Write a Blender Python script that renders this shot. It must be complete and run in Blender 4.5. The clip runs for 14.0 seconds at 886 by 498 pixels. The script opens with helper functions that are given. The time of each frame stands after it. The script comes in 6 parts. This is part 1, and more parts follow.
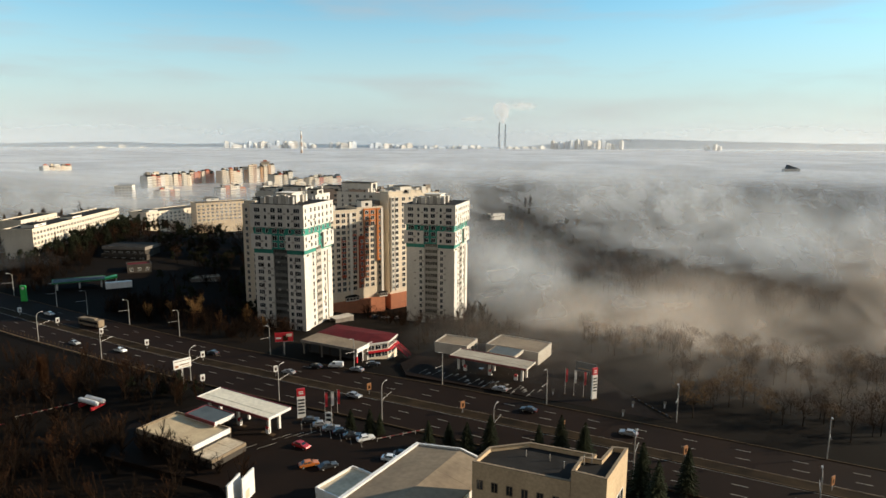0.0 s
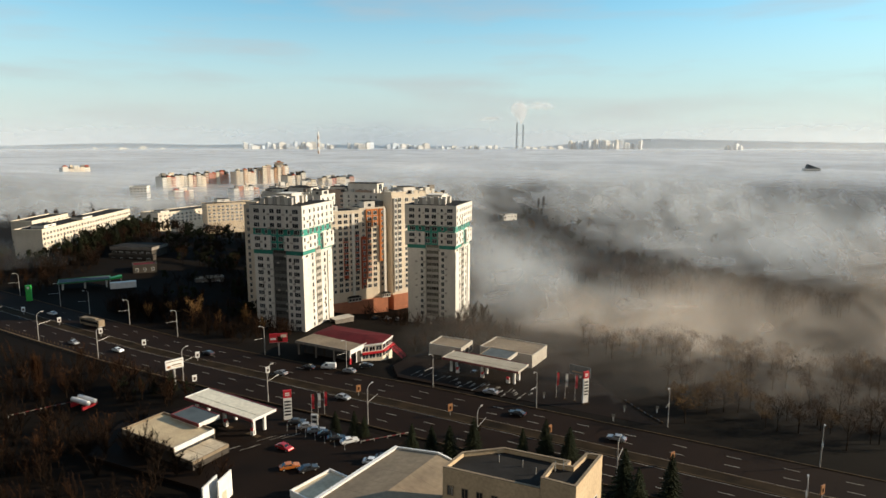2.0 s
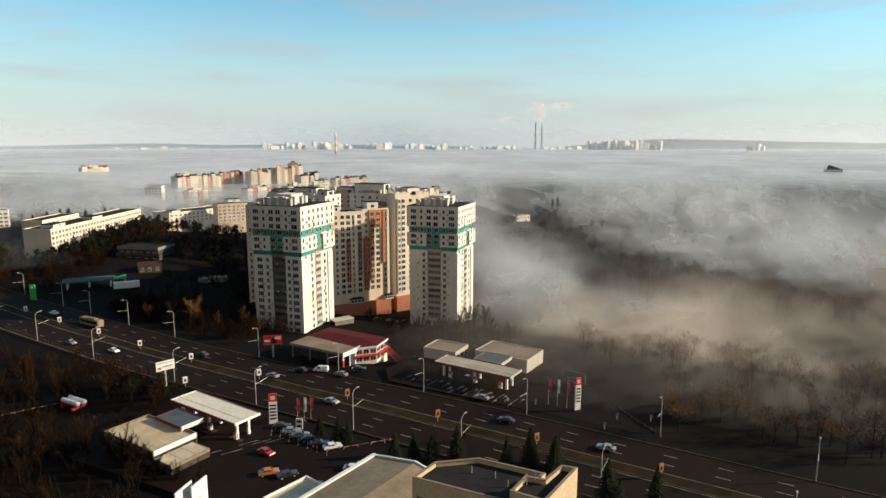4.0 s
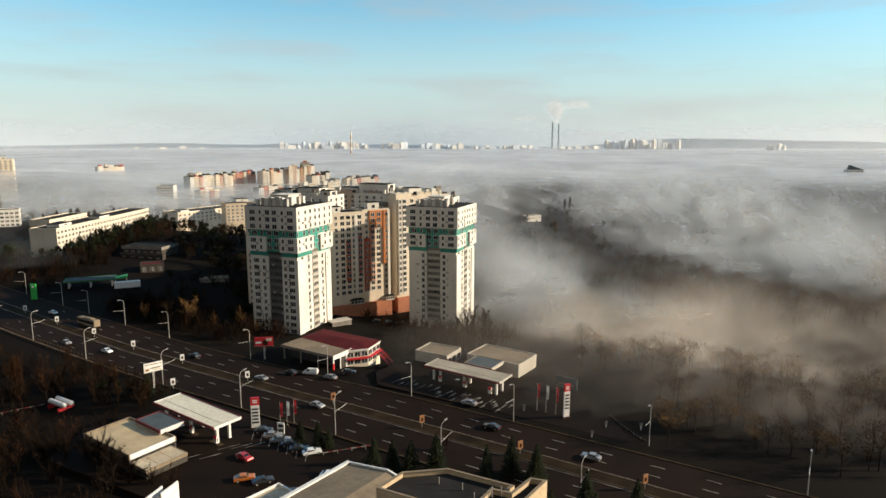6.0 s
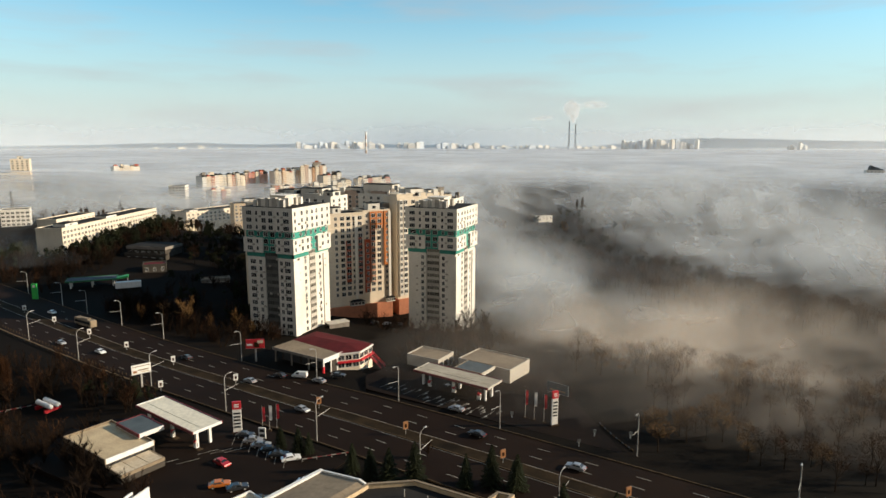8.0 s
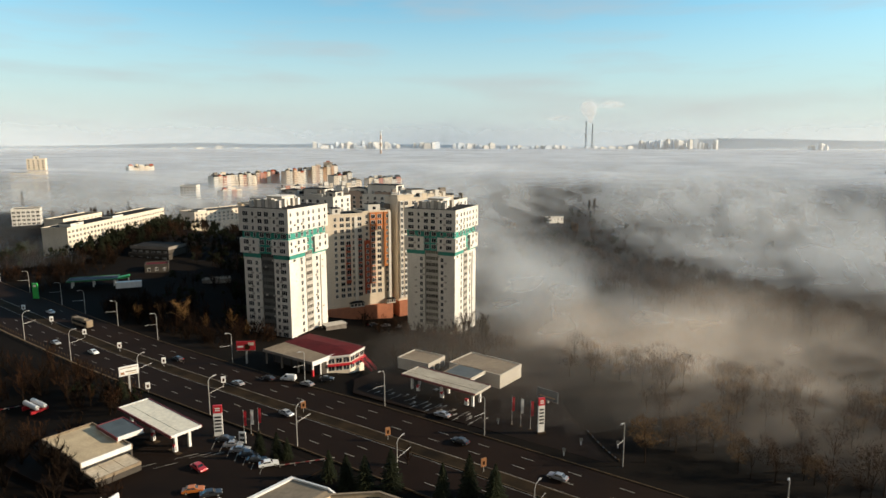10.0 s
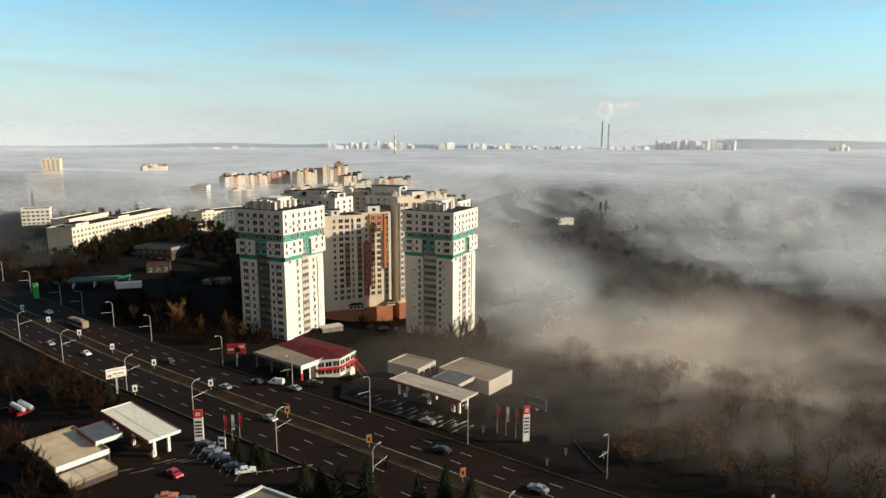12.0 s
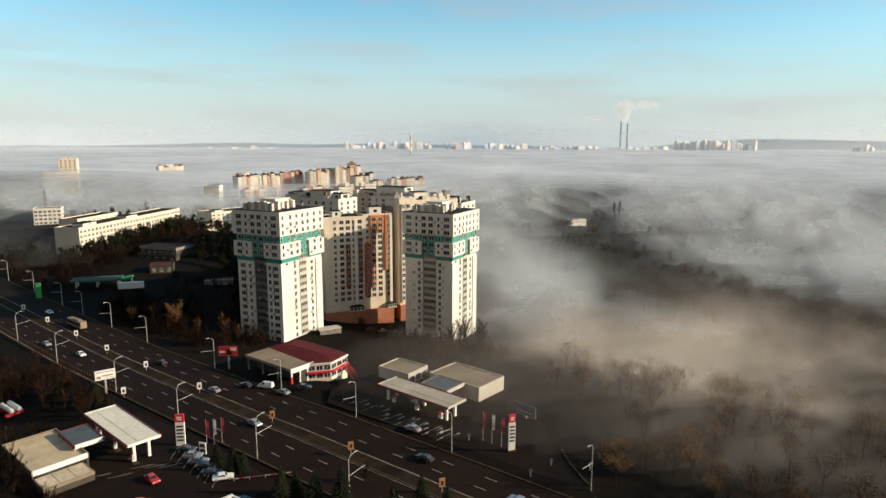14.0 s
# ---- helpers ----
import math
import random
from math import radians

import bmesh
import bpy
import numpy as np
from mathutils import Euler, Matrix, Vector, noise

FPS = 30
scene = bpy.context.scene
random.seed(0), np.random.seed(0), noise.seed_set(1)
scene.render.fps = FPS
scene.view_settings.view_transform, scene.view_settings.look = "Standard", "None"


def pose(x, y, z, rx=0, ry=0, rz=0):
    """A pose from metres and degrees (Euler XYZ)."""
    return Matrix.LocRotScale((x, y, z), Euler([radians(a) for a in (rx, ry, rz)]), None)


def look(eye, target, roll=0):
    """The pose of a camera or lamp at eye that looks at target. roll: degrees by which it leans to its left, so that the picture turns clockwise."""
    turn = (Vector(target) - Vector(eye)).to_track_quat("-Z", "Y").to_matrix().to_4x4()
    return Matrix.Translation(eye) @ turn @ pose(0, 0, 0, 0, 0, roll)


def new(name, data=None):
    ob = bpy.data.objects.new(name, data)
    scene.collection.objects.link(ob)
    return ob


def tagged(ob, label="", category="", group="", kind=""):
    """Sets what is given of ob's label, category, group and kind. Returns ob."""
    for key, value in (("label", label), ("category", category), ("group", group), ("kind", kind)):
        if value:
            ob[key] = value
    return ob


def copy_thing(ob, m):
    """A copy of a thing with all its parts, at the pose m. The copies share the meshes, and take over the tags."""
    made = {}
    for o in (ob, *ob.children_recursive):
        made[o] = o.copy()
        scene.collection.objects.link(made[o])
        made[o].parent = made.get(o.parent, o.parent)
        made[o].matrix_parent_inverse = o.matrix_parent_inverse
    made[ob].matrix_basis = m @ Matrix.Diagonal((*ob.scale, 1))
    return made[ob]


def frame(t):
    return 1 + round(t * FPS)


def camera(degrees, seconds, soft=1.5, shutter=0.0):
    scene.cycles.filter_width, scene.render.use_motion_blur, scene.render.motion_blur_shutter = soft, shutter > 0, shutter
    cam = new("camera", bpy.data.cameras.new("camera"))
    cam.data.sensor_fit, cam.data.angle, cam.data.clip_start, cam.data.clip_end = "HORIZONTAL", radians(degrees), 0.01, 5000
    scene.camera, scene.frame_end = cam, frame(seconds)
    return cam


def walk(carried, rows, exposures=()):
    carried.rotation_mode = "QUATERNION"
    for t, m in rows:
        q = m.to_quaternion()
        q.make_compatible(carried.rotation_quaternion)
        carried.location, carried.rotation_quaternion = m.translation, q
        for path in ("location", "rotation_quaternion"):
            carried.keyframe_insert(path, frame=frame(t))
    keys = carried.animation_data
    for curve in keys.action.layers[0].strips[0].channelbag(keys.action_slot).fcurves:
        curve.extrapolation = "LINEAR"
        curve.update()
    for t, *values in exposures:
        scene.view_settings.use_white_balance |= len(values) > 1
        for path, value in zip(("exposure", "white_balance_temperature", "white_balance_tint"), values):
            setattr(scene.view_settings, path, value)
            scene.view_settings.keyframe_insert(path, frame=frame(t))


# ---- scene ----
cam = camera(69.34, 14.0)
# seconds, x, y, z, yaw, pitch, roll of the drone
PATH = [
    (0.0, 118.80, -224.60, 75.81, 15.50, -9.54, 0.26),
    (0.5, 120.57, -223.79, 75.78, 15.95, -9.54, 0.18),
    (1.0, 122.37, -222.91, 75.77, 16.37, -9.53, 0.10),
    (1.5, 124.12, -221.93, 75.75, 16.77, -9.52, 0.07),
    (2.0, 125.86, -220.87, 75.78, 17.18, -9.51, 0.06),
    (2.5, 127.66, -219.69, 75.79, 17.58, -9.48, 0.09),
    (3.0, 129.15, -218.37, 75.86, 18.04, -9.48, 0.09),
    (5.5, 136.90, -211.44, 76.07, 20.03, -9.52, 0.06),
    (6.0, 138.46, -210.02, 76.18, 20.43, -9.54, 0.05),
    (6.5, 139.98, -208.56, 76.27, 20.82, -9.55, 0.03),
    (7.0, 141.48, -207.13, 76.31, 21.20, -9.54, 0.05),
    (7.5, 142.95, -205.64, 76.36, 21.59, -9.55, 0.04),
    (8.0, 144.42, -204.16, 76.43, 21.96, -9.56, 0.04),
    (10.5, 151.78, -196.83, 76.72, 23.83, -9.55, 0.08),
    (11.0, 153.18, -195.38, 76.85, 24.18, -9.54, 0.11),
    (11.5, 154.56, -193.94, 76.96, 24.52, -9.55, 0.11),
    (12.0, 155.98, -192.48, 77.10, 24.89, -9.54, 0.13),
    (12.5, 157.40, -190.97, 77.22, 25.27, -9.54, 0.14),
    (13.0, 158.79, -189.42, 77.33, 25.66, -9.55, 0.14),
    (13.5, 160.12, -187.85, 77.46, 26.07, -9.55, 0.16),
    (14.0, 161.45, -186.22, 77.51, 26.50, -9.55, 0.15),
]
walk(cam, [(t, pose(x, y, z, 90 + p, 0, yaw) @ pose(0, 0, 0, 0, 0, r)) for t, x, y, z, yaw, p, r in PATH], exposures=((0, 0.6, 6800, 9), (14, 0.6, 6800, 9)))

# ---------- light ----------
SUN_AZ, SUN_EL = radians(23), radians(19.5)
world = bpy.data.worlds.new("morning_sky")
scene.world = world
world.use_nodes = True
wn, wl = world.node_tree.nodes, world.node_tree.links
bg = wn["Background"]
sky = wn.new("ShaderNodeTexSky")
sky.sky_type, sky.sun_disc = "NISHITA", False
sky.sun_elevation, sky.sun_rotation = SUN_EL, radians(90) - SUN_AZ
sky.altitude, sky.air_density, sky.dust_density, sky.ozone_density = 100, 1.0, 0.35, 1.6
wtc = wn.new("ShaderNodeTexCoord")
wmap = wn.new("ShaderNodeMapping")
wmap.inputs["Scale"].default_value = (2.2, 2.2, 15.0)
wnoise = wn.new("ShaderNodeTexNoise")
wnoise.inputs["Scale"].default_value, wnoise.inputs["Detail"].default_value = 1.7, 6
wramp = wn.new("ShaderNodeMapRange")
wramp.inputs["From Min"].default_value, wramp.inputs["From Max"].default_value = 0.47, 0.75
wramp.inputs["To Max"].default_value = 0.55
wcloud = wn.new("ShaderNodeMix")
wcloud.data_type = "RGBA"
wcloud.inputs["B"].default_value = (3.35, 3.35, 3.5, 1)
# haze that whitens the sky towards the horizon all round
wsep = wn.new("ShaderNodeSeparateXYZ")
whaze = wn.new("ShaderNodeMapRange")
whaze.interpolation_type = "SMOOTHSTEP"
whaze.inputs["From Min"].default_value, whaze.inputs["From Max"].default_value = -0.02, 0.24
whaze.inputs["To Min"].default_value, whaze.inputs["To Max"].default_value = 0.96, 0.0
wmix = wn.new("ShaderNodeMix")
wmix.data_type = "RGBA"
# the haze glows warm round the low sun and stays cool away from it
wdot = wn.new("ShaderNodeVectorMath")
wdot.operation = "DOT_PRODUCT"
wdot.inputs[1].default_value = (math.cos(SUN_AZ) * math.cos(SUN_EL), math.sin(SUN_AZ) * math.cos(SUN_EL), math.sin(SUN_EL))
wglow = wn.new("ShaderNodeMapRange")
wglow.interpolation_type = "SMOOTHSTEP"
wglow.inputs["From Min"].default_value, wglow.inputs["From Max"].default_value = 0.68, 1.0
wwarm = wn.new("ShaderNodeMix")
wwarm.data_type = "RGBA"
wwarm.inputs["A"].default_value, wwarm.inputs["B"].default_value = (3.95, 4.35, 4.6, 1), (13.0, 9.6, 6.4, 1)
wl.new(wtc.outputs["Generated"], wdot.inputs[0])
wl.new(wdot.outputs["Value"], wglow.inputs["Value"])
wl.new(wglow.outputs["Result"], wwarm.inputs["Factor"])
wl.new(wwarm.outputs["Result"], wmix.inputs["B"])
wtint = wn.new("ShaderNodeMix")
wtint.data_type, wtint.blend_type = "RGBA", "MULTIPLY"
wtint.inputs["Factor"].default_value = 1.0
wtint.inputs["B"].default_value = (0.66, 1.12, 1.2, 1)
wl.new(sky.outputs["Color"], wtint.inputs["A"])
wl.new(wtc.outputs["Generated"], wmap.inputs["Vector"])
wl.new(wtc.outputs["Generated"], wsep.inputs["Vector"])
wl.new(wsep.outputs["Z"], whaze.inputs["Value"])
wl.new(whaze.outputs["Result"], wmix.inputs["Factor"])
wl.new(wtint.outputs["Result"], wmix.inputs["A"])
wl.new(wmap.outputs["Vector"], wnoise.inputs["Vector"])
wl.new(wnoise.outputs["Fac"], wramp.inputs["Value"])
wl.new(wramp.outputs["Result"], wcloud.inputs["Factor"])
wl.new(wmix.outputs["Result"], wcloud.inputs["A"])
# unseen southern half of sky behind the flight, warm grey added to dim fronts
wsouthdim = wn.new("ShaderNodeMapRange")
wsouthdim.interpolation_type = "SMOOTHSTEP"
wsouthdim.inputs["From Min"].default_value, wsouthdim.inputs["From Max"].default_value = 0.1, -0.6
wsouthdim.inputs["To Max"].default_value = 0.9
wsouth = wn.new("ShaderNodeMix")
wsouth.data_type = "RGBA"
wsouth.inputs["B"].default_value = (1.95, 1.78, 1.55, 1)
wl.new(wsep.outputs["Y"], wsouthdim.inputs["Value"])
wl.new(wsouthdim.outputs["Result"], wsouth.inputs["Factor"])
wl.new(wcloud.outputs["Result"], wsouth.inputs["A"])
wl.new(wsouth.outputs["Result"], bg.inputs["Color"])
bg.inputs["Strength"].default_value = 0.105

sun = new("sun", bpy.data.lights.new("sun", "SUN"))
sun.data.energy, sun.data.angle, sun.data.color = 4.8, radians(0.6), (1.0, 0.85, 0.66)
sun.matrix_world = look((math.cos(SUN_AZ) * math.cos(SUN_EL), math.sin(SUN_AZ) * math.cos(SUN_EL), math.sin(SUN_EL)), (0, 0, 0))
scene.cycles.transparent_max_bounces = 24

# ---------- helpers ----------


def sstep(a, b, v):
    t = np.clip((np.asarray(v, float) - a) / (b - a), 0, 1)
    return t * t * (3 - 2 * t)


def ground(x, y):
    """Height of the terrain."""
    x, y = np.asarray(x, float), np.asarray(y, float)
    z = np.interp(x, [-900, -400, -170, -120, -78, -55, -32, -6, 44, 64, 110, 400], [12, 12, 11, 9, 7.2, 6.6, 6, 6, 6.6, 7.2, 7.6, 7.6])
    off = 0.98 * (y + 57.4 + 0.205 * x)
    z = z - (6.0 * sstep(18, 58, off) + 9.5 * sstep(72, 128, off)) * sstep(-80, -25, x) * (1 - 0.75 * sstep(60, 110, x) * (1 - sstep(60, 130, off)))
    z = z + 4 * sstep(20, 100, off) * (1 - sstep(-140, -70, x))
    z = z - 2.0 * sstep(20, 45, -off) * (1 - sstep(-20, 20, x))
    z = z - 13 * sstep(130, 215, y) * (1 - sstep(-165, -110, x))
    z = z - 6 * sstep(150, 400, y) * sstep(-300, -50, x) - 10 * sstep(700, 1500, np.hypot(x, y))
    return z


def gz(x, y):
    return float(ground(x, y))


def road_y(x):
    return -57.4 - 0.205 * x


def node_mat(name):
    m = bpy.data.materials.new(name)
    m.use_nodes = True
    return m, m.node_tree.nodes, m.node_tree.links, m.node_tree.nodes["Principled BSDF"]


def surface(name, color, color2=None, scale=0.4, rough=0.8, metal=0.0, grain=6.0, bump=0.15, contrast=(0.35, 0.7), vary=0.0, streak=1.0):
    """Two-scale noisy surface in metres: broad stains blended into the base colour, fine grain as relief."""
    m, n, l, p = node_mat(name)
    tc = n.new("ShaderNodeTexCoord")
    mp = n.new("ShaderNodeMapping")
    mp.inputs["Scale"].default_value = (1, 1, streak)
    l.new(tc.outputs["Object"], mp.inputs["Vector"])
    a = n.new("ShaderNodeTexNoise")
    a.inputs["Scale"].default_value, a.inputs["Detail"].default_value = scale, 5
    b = n.new("ShaderNodeTexNoise")
    b.inputs["Scale"].default_value, b.inputs["Detail"].default_value = grain, 3
    l.new(mp.outputs["Vector"], a.inputs["Vector"])
    l.new(tc.outputs["Object"], b.inputs["Vector"])
    r = n.new("ShaderNodeMapRange")
    r.inputs["From Min"].default_value, r.inputs["From Max"].default_value = contrast
    l.new(a.outputs["Fac"], r.inputs["Value"])
    mix = n.new("ShaderNodeMix")
    mix.data_type = "RGBA"
    c2 = color2 or tuple(c * 0.78 for c in color)
    mix.inputs["A"].default_value, mix.inputs["B"].default_value = (*color, 1), (*c2, 1)
    l.new(r.outputs["Result"], mix.inputs["Factor"])
    g = n.new("ShaderNodeMix")
    g.data_type, g.blend_type = "RGBA", "MULTIPLY"
    g.inputs["Factor"].default_value = 0.35
    l.new(mix.outputs["Result"], g.inputs["A"])
    gr = n.new("ShaderNodeMapRange")
    gr.inputs["From Min"].default_value, gr.inputs["From Max"].default_value, gr.inputs["To Min"].default_value = 0.3, 0.7, 0.4
    l.new(b.outputs["Fac"], gr.inputs["Value"])
    l.new(gr.outputs["Result"], g.inputs["B"])
    out = g.outputs["Result"]
    if vary:
        oi = n.new("ShaderNodeObjectInfo")
        hs = n.new("ShaderNodeHueSaturation")
        vr = n.new("ShaderNodeMapRange")
        vr.inputs["To Min"].default_value, vr.inputs["To Max"].default_value = 1 - vary, 1 + vary
        l.new(oi.outputs["Random"], vr.inputs["Value"])
        l.new(vr.outputs["Result"], hs.inputs["Value"])
        l.new(out, hs.inputs["Color"])
        out = hs.outputs["Color"]
    l.new(out, p.inputs["Base Color"])
    p.inputs["Roughness"].default_value, p.inputs["Metallic"].default_value = rough, metal
    p.inputs["Specular IOR Level"].default_value = 0.5 if rough < 0.7 else 0.08
    if bump:
        bp = n.new("ShaderNodeBump")
        bp.inputs["Strength"].default_value, bp.inputs["Distance"].default_value = bump, 0.05
        l.new(b.outputs["Fac"], bp.inputs["Height"])
        l.new(bp.outputs["Normal"], p.inputs["Normal"])
    return m


def box(bm, x0, x1, y0, y1, z0, z1, mi=0):
    v = [bm.verts.new(c) for c in ((x0, y0, z0), (x1, y0, z0), (x1, y1, z0), (x0, y1, z0), (x0, y0, z1), (x1, y0, z1), (x1, y1, z1), (x0, y1, z1))]
    for f in ((3, 2, 1, 0), (4, 5, 6, 7), (0, 1, 5, 4), (1, 2, 6, 5), (2, 3, 7, 6), (3, 0, 4, 7)):
        bm.faces.new([v[i] for i in f]).material_index = mi


def prism(bm, pts, z0, z1, mi=0):
    """Upright prism over a plan outline, counter-clockwise."""
    a = [bm.verts.new((x, y, z0)) for x, y in pts]
    b = [bm.verts.new((x, y, z1)) for x, y in pts]
    k = len(pts)
    bm.faces.new(b).material_index = mi
    bm.faces.new(a[::-1]).material_index = mi
    for i in range(k):
        j = (i + 1) % k
        bm.faces.new((a[i], a[j], b[j], b[i])).material_index = mi


def rod(bm, a, b, r0, r1=None, sides=6, mi=0, cap=True):
    a, b = Vector(a), Vector(b)
    r1 = r0 if r1 is None else r1
    d = (b - a).normalized()
    u = d.orthogonal().normalized()
    w = d.cross(u)
    ra, rb = [], []
    for i in range(sides):
        t = 2 * math.pi * i / sides
        o = u * math.cos(t) + w * math.sin(t)
        ra.append(bm.verts.new(a + o * r0))
        rb.append(bm.verts.new(b + o * r1))
    for i in range(sides):
        j = (i + 1) % sides
        bm.faces.new((ra[i], ra[j], rb[j], rb[i])).material_index = mi
    if cap:
        bm.faces.new(ra[::-1]).material_index = mi
        bm.faces.new(rb).material_index = mi


def mesh_of(name, bm, *mats):
    me = bpy.data.meshes.new(name)
    bm.normal_update()
    bm.to_mesh(me)
    bm.free()
    for m in mats:
        me.materials.append(m)
    return me


def part(name, bm, mat, parent, label="", at=None):
    me = bm if isinstance(bm, bpy.types.Mesh) else mesh_of(name, bm, *(mat if isinstance(mat, tuple) else (mat,)))
    ob = new(name, me)
    ob.parent = parent
    if at is not None:
        ob.matrix_basis = at
    return tagged(ob, label) if label else ob


def boxes(*bs):
    bm = bmesh.new()
    for b in bs:
        box(bm, *b)
    return bm


def thing(name, m, label, category, group="", kind=""):
    e = new(name)
    e.empty_display_size = 0.5
    e.matrix_basis = m
    return tagged(e, label, category, group, kind)


def lattice(seed, size=64):
    return np.random.RandomState(seed).rand(size, size, 8)


def fbm(x, y, seed=1, octaves=5, layer=0):
    """Smooth noise from 0 to 1 over arrays."""
    tot, amp, norm = 0, 1.0, 0.0
    lat = lattice(seed)[:, :, layer % 8]
    for o in range(octaves):
        xi, yi = np.floor(x).astype(int), np.floor(y).astype(int)
        fx, fy = x - xi, y - yi
        fx, fy = fx * fx * (3 - 2 * fx), fy * fy * (3 - 2 * fy)
        g = lambda i, j: lat[(xi + i) % 64, (yi + j) % 64]
        tot = tot + amp * ((g(0, 0) * (1 - fx) + g(1, 0) * fx) * (1 - fy) + (g(0, 1) * (1 - fx) + g(1, 1) * fx) * fy)
        norm += amp
        amp *= 0.5
        x, y = x * 2.03 + 17.3, y * 2.03 + 5.1
    return tot / norm


def fbm3(x, y, z, seed=1, octaves=3):
    """Smooth noise from 0 to 1 over arrays in space."""
    lat = np.random.RandomState(seed).rand(32, 32, 32)
    tot, amp, norm = 0, 1.0, 0.0
    for o in range(octaves):
        i, j, k = (np.floor(c).astype(int) for c in (x, y, z))
        a, b, c = (w * w * (3 - 2 * w) for w in (x - i, y - j, z - k))
        for di in (0, 1):
            for dj in (0, 1):
                for dk in (0, 1):
                    wt = (a if di else 1 - a) * (b if dj else 1 - b) * (c if dk else 1 - c)
                    tot = tot + amp * wt * lat[(i + di) % 32, (j + dj) % 32, (k + dk) % 32]
        norm += amp
        amp *= 0.5
        x, y, z = x * 2.03 + 17.3, y * 2.03 + 5.1, z * 2.03 + 9.7
    return tot / norm


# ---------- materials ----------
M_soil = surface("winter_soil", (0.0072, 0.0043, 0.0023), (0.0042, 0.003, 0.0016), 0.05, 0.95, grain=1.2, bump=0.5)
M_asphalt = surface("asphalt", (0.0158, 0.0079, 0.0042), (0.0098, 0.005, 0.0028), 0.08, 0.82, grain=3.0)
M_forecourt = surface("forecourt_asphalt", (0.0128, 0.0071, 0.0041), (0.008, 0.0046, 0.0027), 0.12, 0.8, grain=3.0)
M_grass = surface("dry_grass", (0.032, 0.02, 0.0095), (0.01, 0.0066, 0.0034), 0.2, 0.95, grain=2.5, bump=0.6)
M_kerb = surface("kerb_concrete", (0.09, 0.06, 0.035), (0.04, 0.029, 0.018), 0.5, 0.9)
M_line = surface("road_paint", (0.4, 0.37, 0.32), (0.09, 0.08, 0.07), 0.35, 0.7)
M_white = surface("white_facade", (0.73, 0.695, 0.635), (0.6, 0.565, 0.51), 0.18, 0.85, grain=2.0, streak=0.3)
M_cream = surface("cream_facade", (0.74, 0.64, 0.51), (0.62, 0.53, 0.42), 0.2, 0.85, grain=2.0, streak=0.3)
M_beige = surface("beige_plaster", (0.6, 0.46, 0.3), (0.5, 0.38, 0.25), 0.25, 0.85, grain=2.0, streak=0.4)
M_green = surface("teal_cladding", (0.02, 0.27, 0.21), (0.02, 0.2, 0.16), 0.3, 0.6)
M_pink = surface("pinkish_plaster", (0.56, 0.42, 0.34), (0.46, 0.35, 0.28), 0.25, 0.85, grain=2.0, streak=0.3)
M_orange = surface("orange_render", (0.56, 0.2, 0.07), (0.46, 0.17, 0.07), 0.25, 0.8)
M_rust = surface("brick_red_render", (0.4, 0.09, 0.05), (0.32, 0.08, 0.05), 0.25, 0.8)
M_salmon = surface("salmon_brick", (0.47, 0.19, 0.11), (0.38, 0.16, 0.1), 0.5, 0.85)
M_bitumen = surface("bitumen_roof", (0.03, 0.028, 0.026), (0.018, 0.017, 0.016), 0.25, 0.9)
M_greyroof = surface("grey_sheet_roof", (0.27, 0.21, 0.145), (0.2, 0.155, 0.11), 0.15, 0.75, grain=1.0)
M_roofmem = surface("pale_roof_membrane", (0.62, 0.52, 0.38), (0.44, 0.36, 0.26), 0.22, 0.8, grain=1.5)
# right station walls and canopy, greyed in colour for the fog's shade
M_offwhite = surface("fog_shaded_off_white", (0.47, 0.43, 0.37), (0.38, 0.345, 0.3), 0.3, 0.8, streak=0.4)
M_dullsheet = surface("fog_shaded_canopy_sheet", (0.42, 0.37, 0.29), (0.34, 0.3, 0.235), 0.15, 0.75, grain=1.0)
M_sand = surface("sandy_roof_gravel", (0.56, 0.44, 0.28), (0.42, 0.325, 0.21), 0.3, 0.9, grain=3.0)
M_orangebox = surface("orange_light_box", (0.34, 0.15, 0.06), (0.26, 0.12, 0.05), 0.8, 0.5)
M_slate = surface("slate_blue_sheet", (0.09, 0.11, 0.12), (0.065, 0.08, 0.09), 0.3, 0.72)
M_redroof = surface("dark_red_sheet_roof", (0.115, 0.016, 0.018), (0.08, 0.013, 0.014), 0.3, 0.72)
M_paintw = surface("white_paint", (0.8, 0.78, 0.75), (0.68, 0.66, 0.62), 0.6, 0.45, bump=0.05)
M_red = surface("red_paint", (0.55, 0.02, 0.03), (0.44, 0.02, 0.03), 0.6, 0.45, bump=0.05)
M_greenp = surface("bright_green_paint", (0.04, 0.5, 0.09), (0.03, 0.4, 0.08), 0.6, 0.45, bump=0.05)
M_maroon = surface("maroon_paint", (0.16, 0.015, 0.015), (0.11, 0.012, 0.012), 0.6, 0.6, bump=0.05)
M_concrete = surface("weathered_concrete", (0.26, 0.23, 0.2), (0.17, 0.15, 0.13), 0.4, 0.9)
M_steel = surface("galvanised_steel", (0.5, 0.48, 0.45), (0.4, 0.38, 0.36), 1.2, 0.5, metal=0.4, bump=0.05)
M_dark = surface("dark_steel", (0.04, 0.04, 0.042), None, 1.0, 0.5, bump=0.05)
M_black = surface("black_print", (0.02, 0.02, 0.022), None, 1.0, 0.6, bump=0.0)
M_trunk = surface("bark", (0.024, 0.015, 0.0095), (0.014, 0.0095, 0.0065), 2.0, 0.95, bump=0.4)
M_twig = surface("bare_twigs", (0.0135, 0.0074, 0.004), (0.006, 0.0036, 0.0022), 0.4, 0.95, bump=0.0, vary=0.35)
